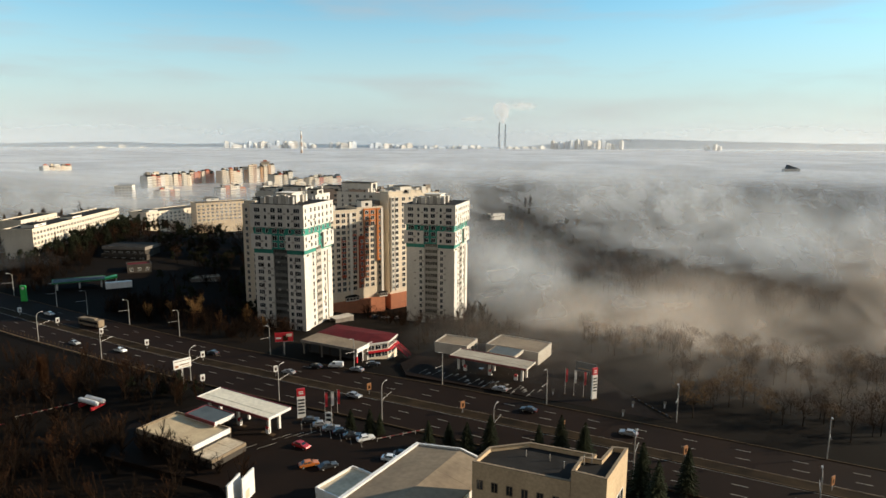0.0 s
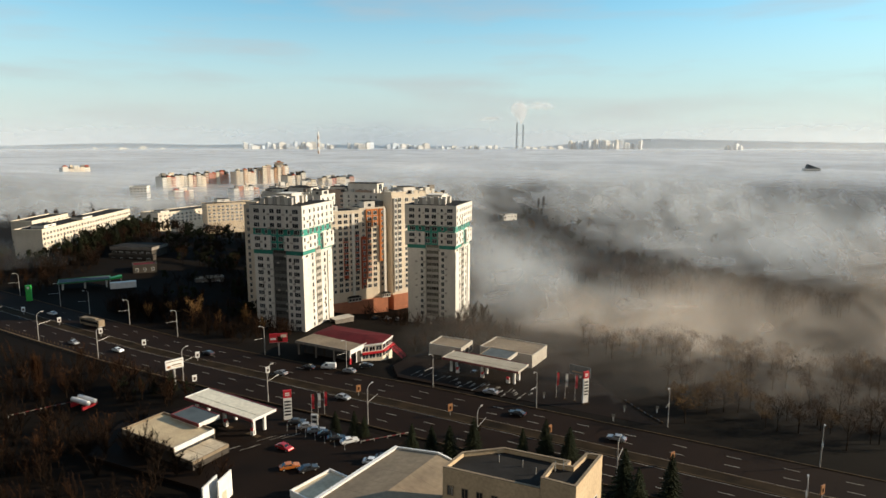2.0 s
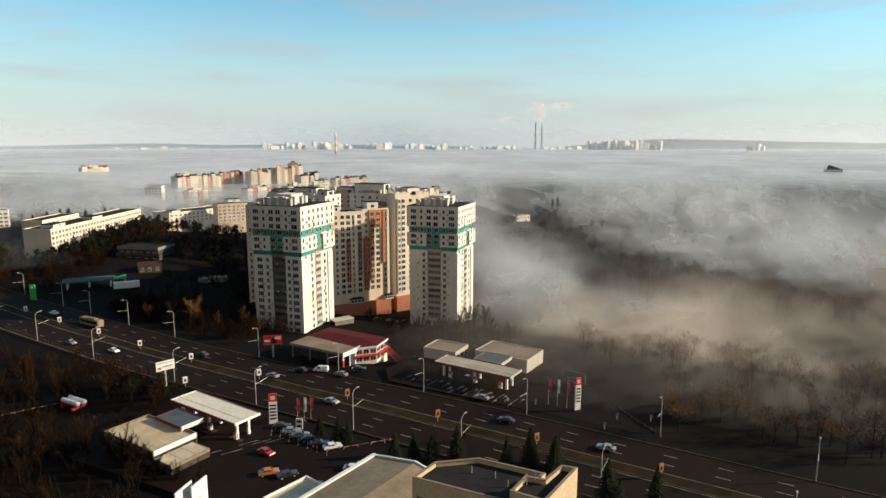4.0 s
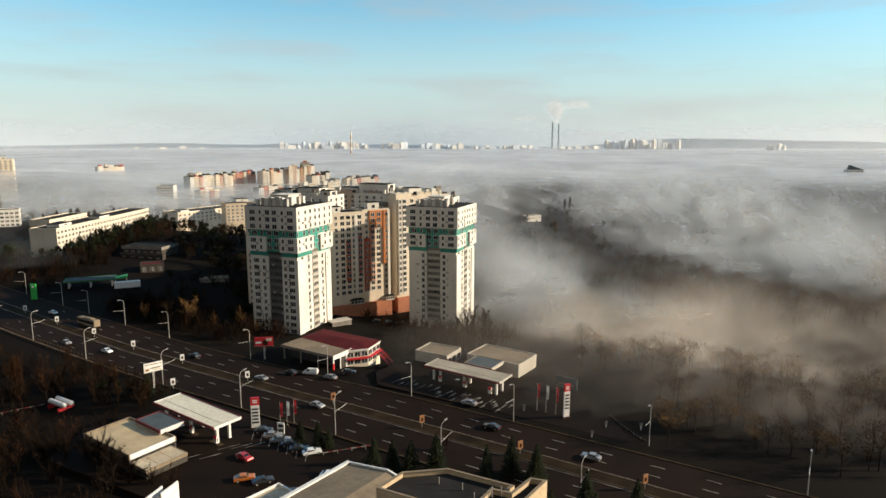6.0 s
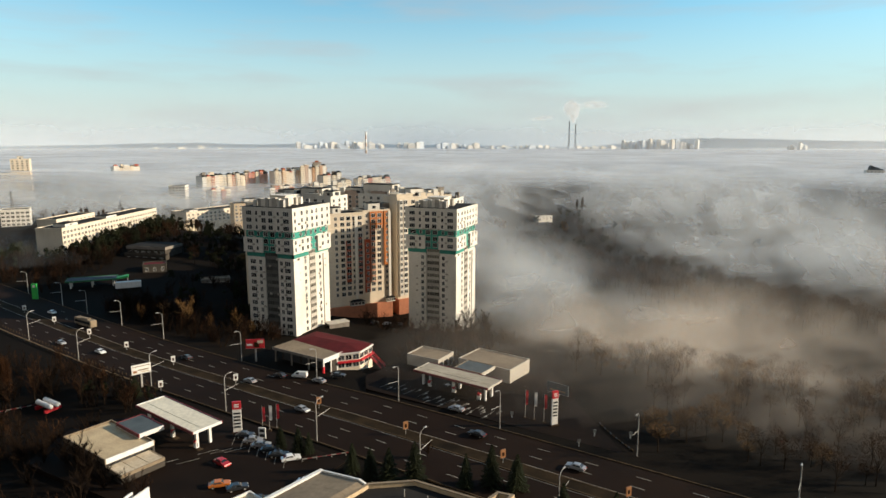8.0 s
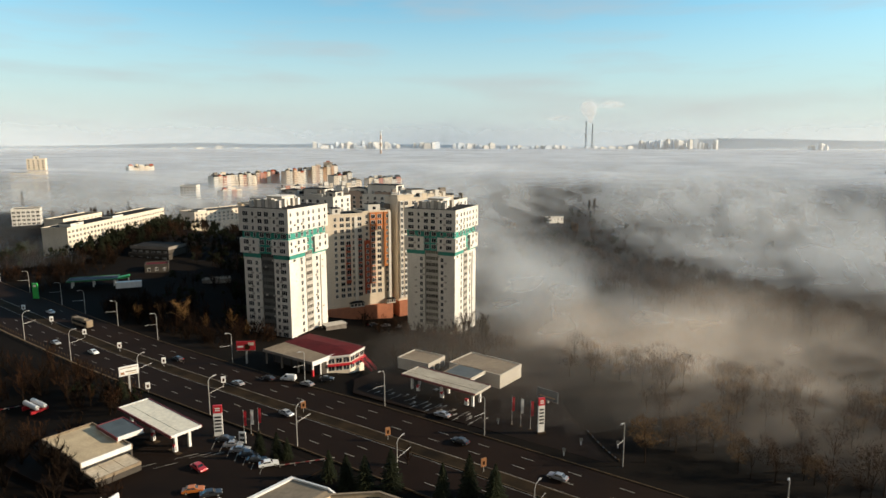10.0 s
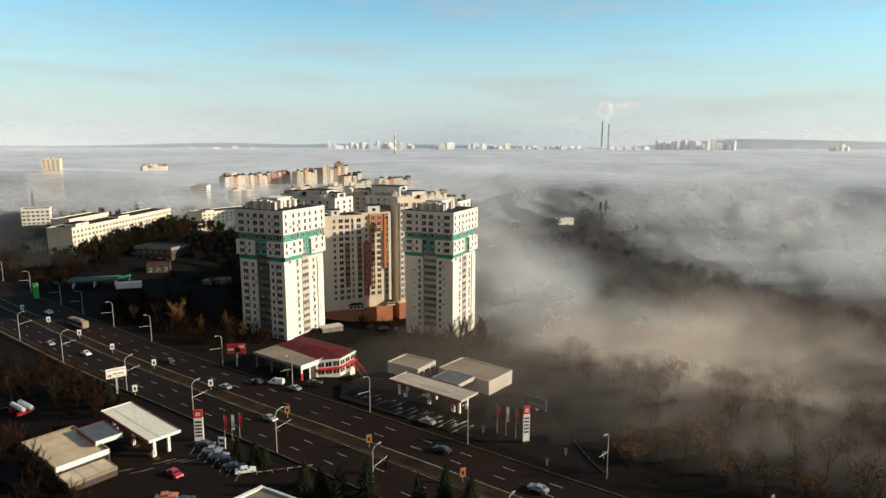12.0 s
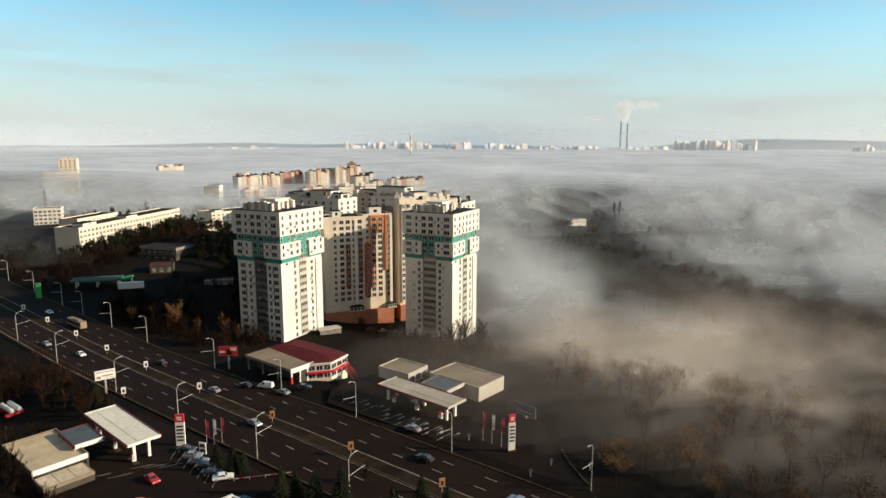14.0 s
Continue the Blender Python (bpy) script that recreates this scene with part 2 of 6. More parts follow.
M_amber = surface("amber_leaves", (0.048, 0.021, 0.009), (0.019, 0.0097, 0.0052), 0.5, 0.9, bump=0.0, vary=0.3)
# lighter gold: the low sun these twigs catch is put into the colour
M_golden = surface("sunlit_gold_twigs", (0.19, 0.105, 0.04), (0.09, 0.052, 0.022), 0.5, 0.9, bump=0.0, vary=0.25)
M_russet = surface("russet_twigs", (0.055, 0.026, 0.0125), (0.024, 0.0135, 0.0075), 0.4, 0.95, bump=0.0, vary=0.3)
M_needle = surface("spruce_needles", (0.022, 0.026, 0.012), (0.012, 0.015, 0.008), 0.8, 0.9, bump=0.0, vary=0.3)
M_tyre = surface("tyre_rubber", (0.02, 0.02, 0.02), None, 2.0, 0.9)


def glass_mat(name, c=(0.03, 0.035, 0.04), rough=0.12):
    m, n, l, p = node_mat(name)
    oi = n.new("ShaderNodeObjectInfo")
    r = n.new("ShaderNodeMapRange")
    r.inputs["To Min"].default_value, r.inputs["To Max"].default_value = 0.5, 2.2
    l.new(oi.outputs["Random"], r.inputs["Value"])
    v = n.new("ShaderNodeVectorMath")
    v.operation = "SCALE"
    v.inputs[0].default_value = c
    l.new(r.outputs["Result"], v.inputs["Scale"])
    l.new(v.outputs["Vector"], p.inputs["Base Color"])
    p.inputs["Roughness"].default_value = rough
    p.inputs["Specular IOR Level"].default_value = 0.6
    return m


M_glass = glass_mat("window_glass", (0.022, 0.024, 0.027))
M_loggia = glass_mat("loggia_glass", (0.075, 0.07, 0.06), 0.25)
M_smoke = glass_mat("smoky_loggia_glass", (0.022, 0.024, 0.024), 0.3)
# walls that stand in shade: their darkness is put into the colour
M_shade = surface("shade_grey_wall", (0.075, 0.065, 0.055), (0.05, 0.044, 0.038), 0.4, 0.9)
# ---------- terrain, road ----------
M_railtan = surface("weathered_rail", (0.3, 0.21, 0.12), (0.2, 0.14, 0.09), 0.6, 0.75)
GUARD_POST = mesh_of("post", boxes((-0.07, 0.07, -0.07, 0.07, -0.6, 0.75)), M_dark)
HOME = Vector((140, -205, 0))


def polar(radii, angles):
    """Grid of plan points round HOME: rows by radius, columns by angle from +y to the left."""
    r, a = np.meshgrid(radii, angles, indexing="ij")
    return HOME.x - r * np.sin(a), HOME.y + r * np.cos(a)


def grid_mesh(name, X, Y, Z, mat, closed=False, cover=None, cut=0.0):
    nr, na = X.shape
    me = bpy.data.meshes.new(name)
    idx = np.arange(nr * na).reshape(nr, na)
    if closed:
        idx = np.concatenate([idx, idx[:, :1]], 1)
    f = np.stack([idx[:-1, :-1], idx[:-1, 1:], idx[1:, 1:], idx[1:, :-1]], -1).reshape(-1, 4)[:, ::-1]
    if cover is not None:
        f = f[cover.ravel()[f].min(1) > cut]
    me.from_pydata(np.stack([X, Y, Z], -1).reshape(-1, 3).tolist(), [], f.tolist())
    if cover is not None:
        me.attributes.new("fog_cover", "FLOAT", "POINT").data.foreach_set("value", cover.ravel().astype(np.float32))
    me.polygons.foreach_set("use_smooth", [True] * len(me.polygons))
    me.materials.append(mat)
    return me


ang = np.radians(np.linspace(0, 360, 180, endpoint=False))
rad = np.concatenate([[0.001], np.geomspace(8, 4600, 150)])
gx, gy = polar(rad, ang)
off = gy - road_y(gx)
gzz = ground(gx, gy) - 0.12 + 0.5 * (fbm(gx / 25, gy / 25, 3) - 0.5) * sstep(17, 32, np.abs(off)) * sstep(20, 50, np.hypot(gx - 75, gy + 105))
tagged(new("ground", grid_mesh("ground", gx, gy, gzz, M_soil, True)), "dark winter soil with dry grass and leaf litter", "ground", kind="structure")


def strip(name, n0, n1, x0, x1, lift, mat, step=6.0, thick=0.0):
    """Ribbon along the road between two offsets from its middle line."""
    xs = np.arange(x0, x1 + step, step)
    bm = bmesh.new()
    rows = []
    ns = (n0, n1) if thick == 0 else (n0, n0, n1, n1)
    for x in xs:
        r = []
        for k, nn in enumerate(ns):
            px, py = x + 0.2 * nn, road_y(x) + 0.98 * nn
            z = gz(x, road_y(x)) + lift - (thick if thick and k in (0, 3) else 0)
            r.append(bm.verts.new((px, py, z)))
        rows.append(r)
    for a, b in zip(rows[:-1], rows[1:]):
        for k in range(len(ns) - 1):
            bm.faces.new((a[k], b[k], b[k + 1], a[k + 1]))
    return mesh_of(name, bm, mat)


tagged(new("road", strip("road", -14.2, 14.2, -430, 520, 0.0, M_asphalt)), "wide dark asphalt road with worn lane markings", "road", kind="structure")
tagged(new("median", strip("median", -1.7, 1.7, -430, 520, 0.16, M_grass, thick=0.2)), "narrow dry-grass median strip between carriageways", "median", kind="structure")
for k, nn in enumerate((-14.4, -1.85, 1.85, 14.4)):
    tagged(new("kerb", strip("kerb", nn - 0.16, nn + 0.16, -430, 520, 0.18, M_kerb, thick=0.3)), "pale concrete kerb along the asphalt road", "kerb", kind="structure")
# lane dashes and edge lines
dash = boxes((-1.5, 1.5, -0.09, 0.09, -0.01, 0.012))
dash_me = mesh_of("lane_dash", dash, M_line)
lanes = tagged(new("lane_markings"), "white dashed lane markings painted on asphalt", "markings", kind="structure")
for nn in (-10.4, -6.2, 6.2, 10.4):
    for x in np.arange(-96, 170, 11.0):
        px, py = x + 0.2 * nn, road_y(x) + 0.98 * nn
        part("lane_dash", dash_me, None, lanes, at=pose(px, py, gz(x, road_y(x)) + 0.02, 0, 0, -11.6))
for nn in (-2.3, 2.3):
    me = strip("edge_line", nn - 0.08, nn + 0.08, -300, 400, 0.03, M_line)
    part("edge_line", me, None, lanes)


rail = thing("guard_rail", pose(0, 0, 0), "tan weathered steel guard rail along the verge", "guard rail")
part("rail", strip("rail", -15.3, -15.1, -150, -4, 0.75, M_railtan, thick=0.35), None, rail)
for x in np.arange(-150, -4, 4.0):
    part("post", GUARD_POST, None, rail, at=pose(x + 0.2 * -15.4, road_y(x) - 0.98 * 15.4, gz(x, road_y(x))))

BOLLARD = bmesh.new()
rod(BOLLARD, (0, 0, -0.3), (0, 0, 0.75), 0.13, 0.1, 8)
BOLLARD = mesh_of("bollard", BOLLARD, M_kerb)
for k in range(46):
    x = -92 + 2.1 * k
    bo = tagged(new("bollard", BOLLARD), "short pale concrete bollard beside the carriageway", "bollard", "roadside bollards")
    bo.matrix_basis = pose(x - 0.2 * 12.9, road_y(x) - 0.98 * 12.9, gz(x, road_y(x)), 0, 0, 0)


def pad(name, pts, lift, mat, label, cat):
    bm = bmesh.new()
    top = [(x, y) for x, y in pts]
    z = max(gz(x, y) for x, y in top) + lift
    prism(bm, top, z - 1.5, z)
    tagged(new(name, mesh_of(name, bm, mat)), label, cat, kind="structure")
    return z


# ---------- fog ----------


def fog_material(relief=0.03, low=0.06, size=0.016, tint=(0.92, 0.9, 0.88)):
    m, n, l, p = node_mat("morning_fog")
    n.remove(p)
    out = n["Material Output"]
    at = n.new("ShaderNodeAttribute")
    at.attribute_name = "fog_cover"
    tc = n.new("ShaderNodeTexCoord")
    mp = n.new("ShaderNodeMapping")
    mp.inputs["Scale"].default_value = (1, 1, 1.5)
    l.new(tc.outputs["Object"], mp.inputs["Vector"])
    a = n.new("ShaderNodeTexNoise")
    a.inputs["Scale"].default_value, a.inputs["Detail"].default_value, a.inputs["Roughness"].default_value = size, 5, 0.52
    a.inputs["Distortion"].default_value = 0.5
    l.new(mp.outputs["Vector"], a.inputs["Vector"])
    r = n.new("ShaderNodeMapRange")
    r.inputs["From Min"].default_value, r.inputs["From Max"].default_value, r.inputs["To Min"].default_value = 0.36, 0.62, low
    l.new(a.outputs["Fac"], r.inputs["Value"])
    mul = n.new("ShaderNodeMath")
    mul.operation, mul.use_clamp = "MULTIPLY", True
    l.new(at.outputs["Fac"], mul.inputs[0])
    l.new(r.outputs["Result"], mul.inputs[1])
    d, t, tr = n.new("ShaderNodeBsdfDiffuse"), n.new("ShaderNodeBsdfTranslucent"), n.new("ShaderNodeBsdfTransparent")
    d.inputs["Color"].default_value = t.inputs["Color"].default_value = (*tint, 1)
    bp = n.new("ShaderNodeBump")
    bp.inputs["Strength"].default_value, bp.inputs["Distance"].default_value = relief, 14.0
    l.new(a.outputs["Fac"], bp.inputs["Height"])
    l.new(bp.outputs["Normal"], d.inputs["Normal"])
    l.new(bp.outputs["Normal"], t.inputs["Normal"])
    m1, m2 = n.new("ShaderNodeMixShader"), n.new("ShaderNodeMixShader")
    m1.inputs["Fac"].default_value = 0.5
    l.new(d.outputs["BSDF"], m1.inputs[1])
    l.new(t.outputs["BSDF"], m1.inputs[2])
    l.new(mul.outputs["Value"], m2.inputs["Fac"])
    l.new(tr.outputs["BSDF"], m2.inputs[1])
    l.new(m1.outputs["Shader"], m2.inputs[2])
    l.new(m2.outputs["Shader"], out.inputs["Surface"])
    return m


def capsule(x, y, ax, ay, bx, by, r):
    """Distance outside a rounded strip of plan."""
    dx, dy = bx - ax, by - ay
    t = np.clip(((x - ax) * dx + (y - ay) * dy) / (dx * dx + dy * dy), 0, 1)
    return np.hypot(x - ax - t * dx, y - ay - t * dy) - r


# cool sky light put into far fog tint, low sun's warmth into near mist
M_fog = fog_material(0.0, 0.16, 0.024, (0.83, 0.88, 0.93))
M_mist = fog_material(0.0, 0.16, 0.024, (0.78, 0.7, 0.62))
M_mist.name = "smoky_ground_mist"
M_sea = fog_material(0.02, 0.7, 0.008, (0.87, 0.9, 0.93))
M_sea.name = "fog_sea"


def openness(x, y):
    """How far outside the clear tongue of town a plan point lies: round the towers, along the hill, the street in front."""
    return np.min([capsule(x, y, -190, 100, 0, -30, 80), capsule(x, y, -8, 20, -4, 80, 26), capsule(x, y, -260, -112, 260, -122, 48), capsule(x, y, 50, -36, 104, -42, 26)], axis=0)


# rifts where the park shows through, and thicker swells, as strips of plan with a radius
RIFTS = ((-12, 560, 34, 370, 40), (40, 340, 74, 240, 44), (80, 250, 140, 170, 38), (135, 172, 200, 140, 24), (90, 440, 180, 370, 34), (275, 420, 330, 620, 60), (235, -10, 310, -60, 50))


def rift(x, y):
    return np.min([capsule(x, y, *r) for r in RIFTS], axis=0)


def fog_top(x, y):
    """Height of the top of the fog over a plan point, and how full the bank is there, from 0 to 1."""
    fd = np.hypot(x - HOME.x, y - HOME.y)
    wx, wy = x + 44 * (fbm(x / 80, y / 80, 51, 4) - 0.5), y + 44 * (fbm(x / 80 + 9, y / 80, 52, 4) - 0.5)
    g = ground(x, y)
    swell = fbm(wx / 105, wy / 105, 12, 4) - 0.5
    top = 25 + 30 * swell * (1 - 0.6 * sstep(500, 900, fd)) + 9 * sstep(380, 800, fd) - 22 * np.exp(-((x + 310) ** 2 + (y - 400) ** 2) / 110 ** 2) - 15 * np.exp(-((x - 40) ** 2 + ((y - 350) / 1.4) ** 2) / 95 ** 2)
    top = top * (0.5 + 0.5 * sstep(-40, 110, wy + 0.15 * (wx - 150)))
    hold = sstep(-10, 42, openness(wx, wy)) * (0.2 + 0.8 * sstep(-34, 50, rift(wx, wy)))
    return g + np.maximum(top - g, 0) * hold, hold


# leaning, wavering veils one behind the other, each thinning out towards the top of the bank and towards its foot
fspan, frise = np.linspace(-0.9, 2.05, 300), np.linspace(-12, 50, 30)
for k in range(34):
    A, Z = np.meshgrid(fspan, frise, indexing="ij")
    reach = 66 * 1.09 ** k
    R = reach * (1 + 0.05 * (fbm(A * 2.6 + 3 * k, A * 0 + k, 41, 2) - 0.5)) + 0.9 * Z
    X, Y = HOME.x - 0.65 * R + 0.76 * A * reach, HOME.y + 0.76 * R + 0.65 * A * reach
    Zs = Z + 5 * (fbm(X / 70, Y / 70, 42, 2) - 0.5)
    fd, clear = np.hypot(X - HOME.x, Y - HOME.y), openness(X, Y)
    puff = fbm3(X / 58, Y / 58, Zs / 30, 13, 5) - 0.5
    top, hold = fog_top(X, Y)
    cover = 0.2 * sstep(-8, 16, top + 34 * puff - Zs) * sstep(0.0, 0.3, hold)
    # ground mist over the open street, thin haze above the park, a wisp by the institute
    cover = cover + 0.018 * sstep(22, 8, Zs + 16 * puff) * sstep(-60, 20, clear + 60 * puff) * sstep(50, 130, X)
    cover = cover + 0.07 * sstep(11, 4, Zs - ground(X, Y) + 10 * puff) * sstep(0, 40, clear + 40 * puff) * sstep(50, 90, X + 0.3 * Y)
    cover = cover + 0.016 * sstep(10, 80, clear + 50 * puff) * sstep(44, 20, Zs + 30 * puff) * sstep(40, 90, X + 0.3 * Y)
    cover = cover + 0.035 * np.exp(-((X - 96) ** 2 + (Y + 30) ** 2) / 42 ** 2) * sstep(30, 12, Zs + 26 * puff)
    cover = cover + 0.04 * np.exp(-((X - 140) ** 2 + (Y + 6) ** 2) / 44 ** 2) * sstep(30, 12, Zs + 26 * puff)
    cover = cover + 0.07 * sstep(520, 640, fd) * sstep(31, 14, Zs + 24 * puff) * sstep(0, 60, clear)
    cover = cover + 0.1 * np.exp(-((X + 200) ** 2 + (Y - 16) ** 2) / 44 ** 2) * sstep(34, 14, Zs + 30 * puff)
    cover = cover + 0.09 * np.exp(-((X + 320) ** 2 + (Y - 200) ** 2) / 105 ** 2) * sstep(38, 18, Zs + 40 * puff)
    cover = cover + 0.028 * sstep(430, 620, fd) * sstep(52, 34, Zs)
    cover = 1.28 * cover * (0.35 + 0.65 * sstep(-30, 40, rift(X, Y) + 40 * puff)) * sstep(0.0, 6.0, Zs - ground(X, Y)) * sstep(50, 34, Zs) * (1 - sstep(1000, 1300, fd)) * sstep(100, 190, fd)
    cover = np.clip(cover - 0.004, 0, 0.36)
    if k in (14, 19):
        # two unbroken thin veils, beside the towers and behind them
        cover = np.maximum(cover, 0.012 * sstep(20, 60, clear) * sstep(50, 44, Z) * sstep(-10, 50, Y))
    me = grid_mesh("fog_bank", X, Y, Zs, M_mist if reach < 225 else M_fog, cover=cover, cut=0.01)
    if len(me.polygons):
        tagged(new("fog_bank", me), "drifting bank of pale grey morning fog", "fog", "fog banks", "stuff")

# the closed fog sea farther out over the valley
fx, fy = polar(np.geomspace(330, 4700, 220), np.radians(np.linspace(22 - 80, 22 + 80, 220)))
fd = np.hypot(fx - HOME.x, fy - HOME.y)
swell = fbm(fx / 190, fy / 190, 11, 3) - 0.5
dens = sstep(640, 1300, fd + 420 * swell) * sstep(10, 130, openness(fx, fy)) * (0.2 + 0.8 * sstep(-16, 60, rift(fx, fy)))
z = 23 + 14 * swell * (1 - 0.6 * sstep(900, 1600, fd)) + 12 * sstep(700, 1700, fd) - 11 * np.exp(-((fx + 330) ** 2 + (fy - 430) ** 2) / 170 ** 2) + 14 * np.exp(-((fx + 640) ** 2 + (fy - 320) ** 2) / 140 ** 2)
for k in range(3):
    zk = np.maximum(z - 9 + 5.5 * k, ground(fx, fy) + 7 + k)
    tagged(new("fog_sea", grid_mesh("fog_sea", fx, fy, zk, M_sea, cover=np.clip(0.8 * dens, 0, 1), cut=0.03)), "closed sea of pale grey fog over the valley", "fog", "fog sea layers", "stuff")

# thin haze standing over the valley, densest at the bottom
M_haze = fog_material(0.0, 0.9, 0.013, (0.95, 0.97, 0.99))
M_haze.name = "valley_haze"
for hr, top, dn in ((1500, 110, 0.1), (2600, 180, 0.2), (3370, 190, 0.22), (3800, 420, 0.38)):
    ha = np.radians(np.linspace(22 - 80, 22 + 80, 120))
    hz = np.linspace(0, 1, 14)
    A, Z = np.meshgrid(ha, hz, indexing="ij")
    X, Y = HOME.x - hr * np.sin(A), HOME.y + hr * np.cos(A)
    dd = dn * (1 - sstep(0.1, 1.0, Z)) * (0.85 + 0.3 * (fbm(A * 30, Z * 4, 31, 4) - 0.5))
    me = grid_mesh("haze", X, Y, Z * top, M_haze, cover=dd)
    tagged(new("haze", me), "thin pale haze hanging over the valley", "haze", "haze layers", "stuff")

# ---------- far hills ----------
# blue of distance haze is put into the hillside colour
M_hill = surface("haze_blue_hillside", (0.07, 0.125, 0.18), (0.05, 0.095, 0.14), 0.004, 1.0, grain=0.02, bump=0.0)
hang = np.radians(np.linspace(22 - 85, 22 + 85, 300))
hx, hy = polar(np.array([3900, 4150, 4400, 4650]), hang)
prof = np.array([0.0, 0.62, 1.0, 0.9])[:, None]
ridge = 26 + 22 * fbm(hang * 7 + 9, hang * 0 + 1, 21, 4) + 46 * sstep(0.2, 0.0, hang) * (1 - 0.5 * sstep(-0.02, -0.36, hang)) + 20 * np.exp(-((hang - 0.79) / 0.12) ** 2) + 12 * np.exp(-((hang - 0.5) / 0.14) ** 2)
tagged(new("far_hills", grid_mesh("far_hills", hx, hy, prof * ridge[None, :] + 6, M_hill)), "distant wooded hills above fog, haze blue put into their colour", "hills", kind="structure")
def unit(name, m, label, cat, parts, group=""):
    """A small thing out of boxes: (name, material, boxes, label)."""
    t = thing(name, m, label, cat, group)
    for pn, mat, bs, lb in parts:
        part(pn, boxes(*bs), mat, t, lb)
    return t


# ---------- windows ----------


def window_mesh(w, h, name="window", glass=None, bars=1, frame_mat=None):
    """Frame and pane of a window, outside towards -y, its middle at the origin."""
    t = 0.09
    xs = [-w / 2 - t, -w / 2]
    for b in range(bars):
        x = -w / 2 + w * (b + 1) / (bars + 1)
        xs += [x - 0.04, x + 0.04]
    xs += [w / 2, w / 2 + t]
    zs = [-h / 2 - t, -h / 2, h / 2, h / 2 + t]
    bm = bmesh.new()
    g = [[bm.verts.new((x, 0.05, z)) for z in zs] for x in xs]
    fs = []
    for i in range(len(xs) - 1):
        for j in range(3):
            if j != 1 or i % 2 == 0:
                fs.append(bm.faces.new((g[i][j], g[i + 1][j], g[i + 1][j + 1], g[i][j + 1])))
    ex = bmesh.ops.extrude_face_region(bm, geom=fs)
    bmesh.ops.translate(bm, vec=(0, -0.13, 0), verts=[v for v in ex["geom"] if isinstance(v, bmesh.types.BMVert)])
    bmesh.ops.recalc_face_normals(bm, faces=bm.faces)
    pane = boxes((-w / 2 - 0.02, w / 2 + 0.02, -0.025, 0.04, -h / 2 - 0.02, h / 2 + 0.02))
    return mesh_of(name, bm, frame_mat or M_paintw), mesh_of("pane", pane, glass or M_glass)


def put_window(me, parent, at, name="window", label=""):
    ob = part(name, me[0], None, parent, label, at)
    part("pane", me[1], None, ob)
    return ob


W_WIDE = window_mesh(2.5, 1.65, bars=2)
W_MID = window_mesh(1.95, 1.75, bars=1)
W_SMALL = window_mesh(1.2, 1.6, bars=1)


def loggia_mesh(w, h, glass, sill_mat):
    """Glazed loggia: solid parapet below, mullioned glazing above; frame mesh and the mesh of one of its two panes."""
    zp = -h / 2 + h * 0.4
    bm = boxes((-w / 2 - 0.1, w / 2 + 0.1, -0.16, 0.1, -h / 2 - 0.1, zp), (-w / 2 - 0.1, w / 2 + 0.1, -0.1, 0.1, h / 2 - 0.1, h / 2 + 0.08))
    n = 5
    for k in range(n + 1):
        x = -w / 2 + w * k / n
        box(bm, x - 0.06, x + 0.06, -0.08, 0.1, zp + 0.002, h / 2 - 0.102)
    pane = boxes((-w / 4 + 0.03, w / 4 - 0.03, -0.03, 0.05, zp + 0.002, h / 2 - 0.102))
    return mesh_of("loggia", bm, sill_mat), mesh_of("pane", pane, glass), w / 4


def put_loggia(me, parent, at):
    ob = part("loggia", me[0], None, parent, "glazed loggia with a solid parapet", at)
    for sgn in (-1, 1):
        part("pane", me[1], None, ob, at=pose(sgn * me[2], 0, 0))


M_parapet = surface("loggia_parapet", (0.46, 0.43, 0.38), (0.36, 0.335, 0.3), 0.5, 0.85, vary=0.18)
M_parapetdk = surface("dark_loggia_parapet", (0.17, 0.17, 0.16), (0.12, 0.12, 0.115), 0.5, 0.85, vary=0.2)
W_LOGGIA = loggia_mesh(4.2, 2.45, M_loggia, M_parapet)
W_SMOKE = loggia_mesh(5.6, 2.6, M_smoke, M_parapetdk)
W_BALC = loggia_mesh(5.6, 2.6, M_loggia, M_parapet)
W_SLIM = window_mesh(0.95, 1.5, bars=0)
W_STRIP = window_mesh(2.0, 1.5, glass=M_loggia, bars=1)
FH = 2.8


def face(side, x, y, z):
    """Pose of a window on a wall that looks to the given side."""
    return pose(x, y, z, 0, 0, {"front": 0, "right": 90, "back": 180, "left": -90}[side])


AC_ME = mesh_of("air_conditioner", boxes((-0.45, 0.45, -0.28, 0.2, -0.35, 0.35)), M_parapet)

# ---------- teal-banded towers ----------


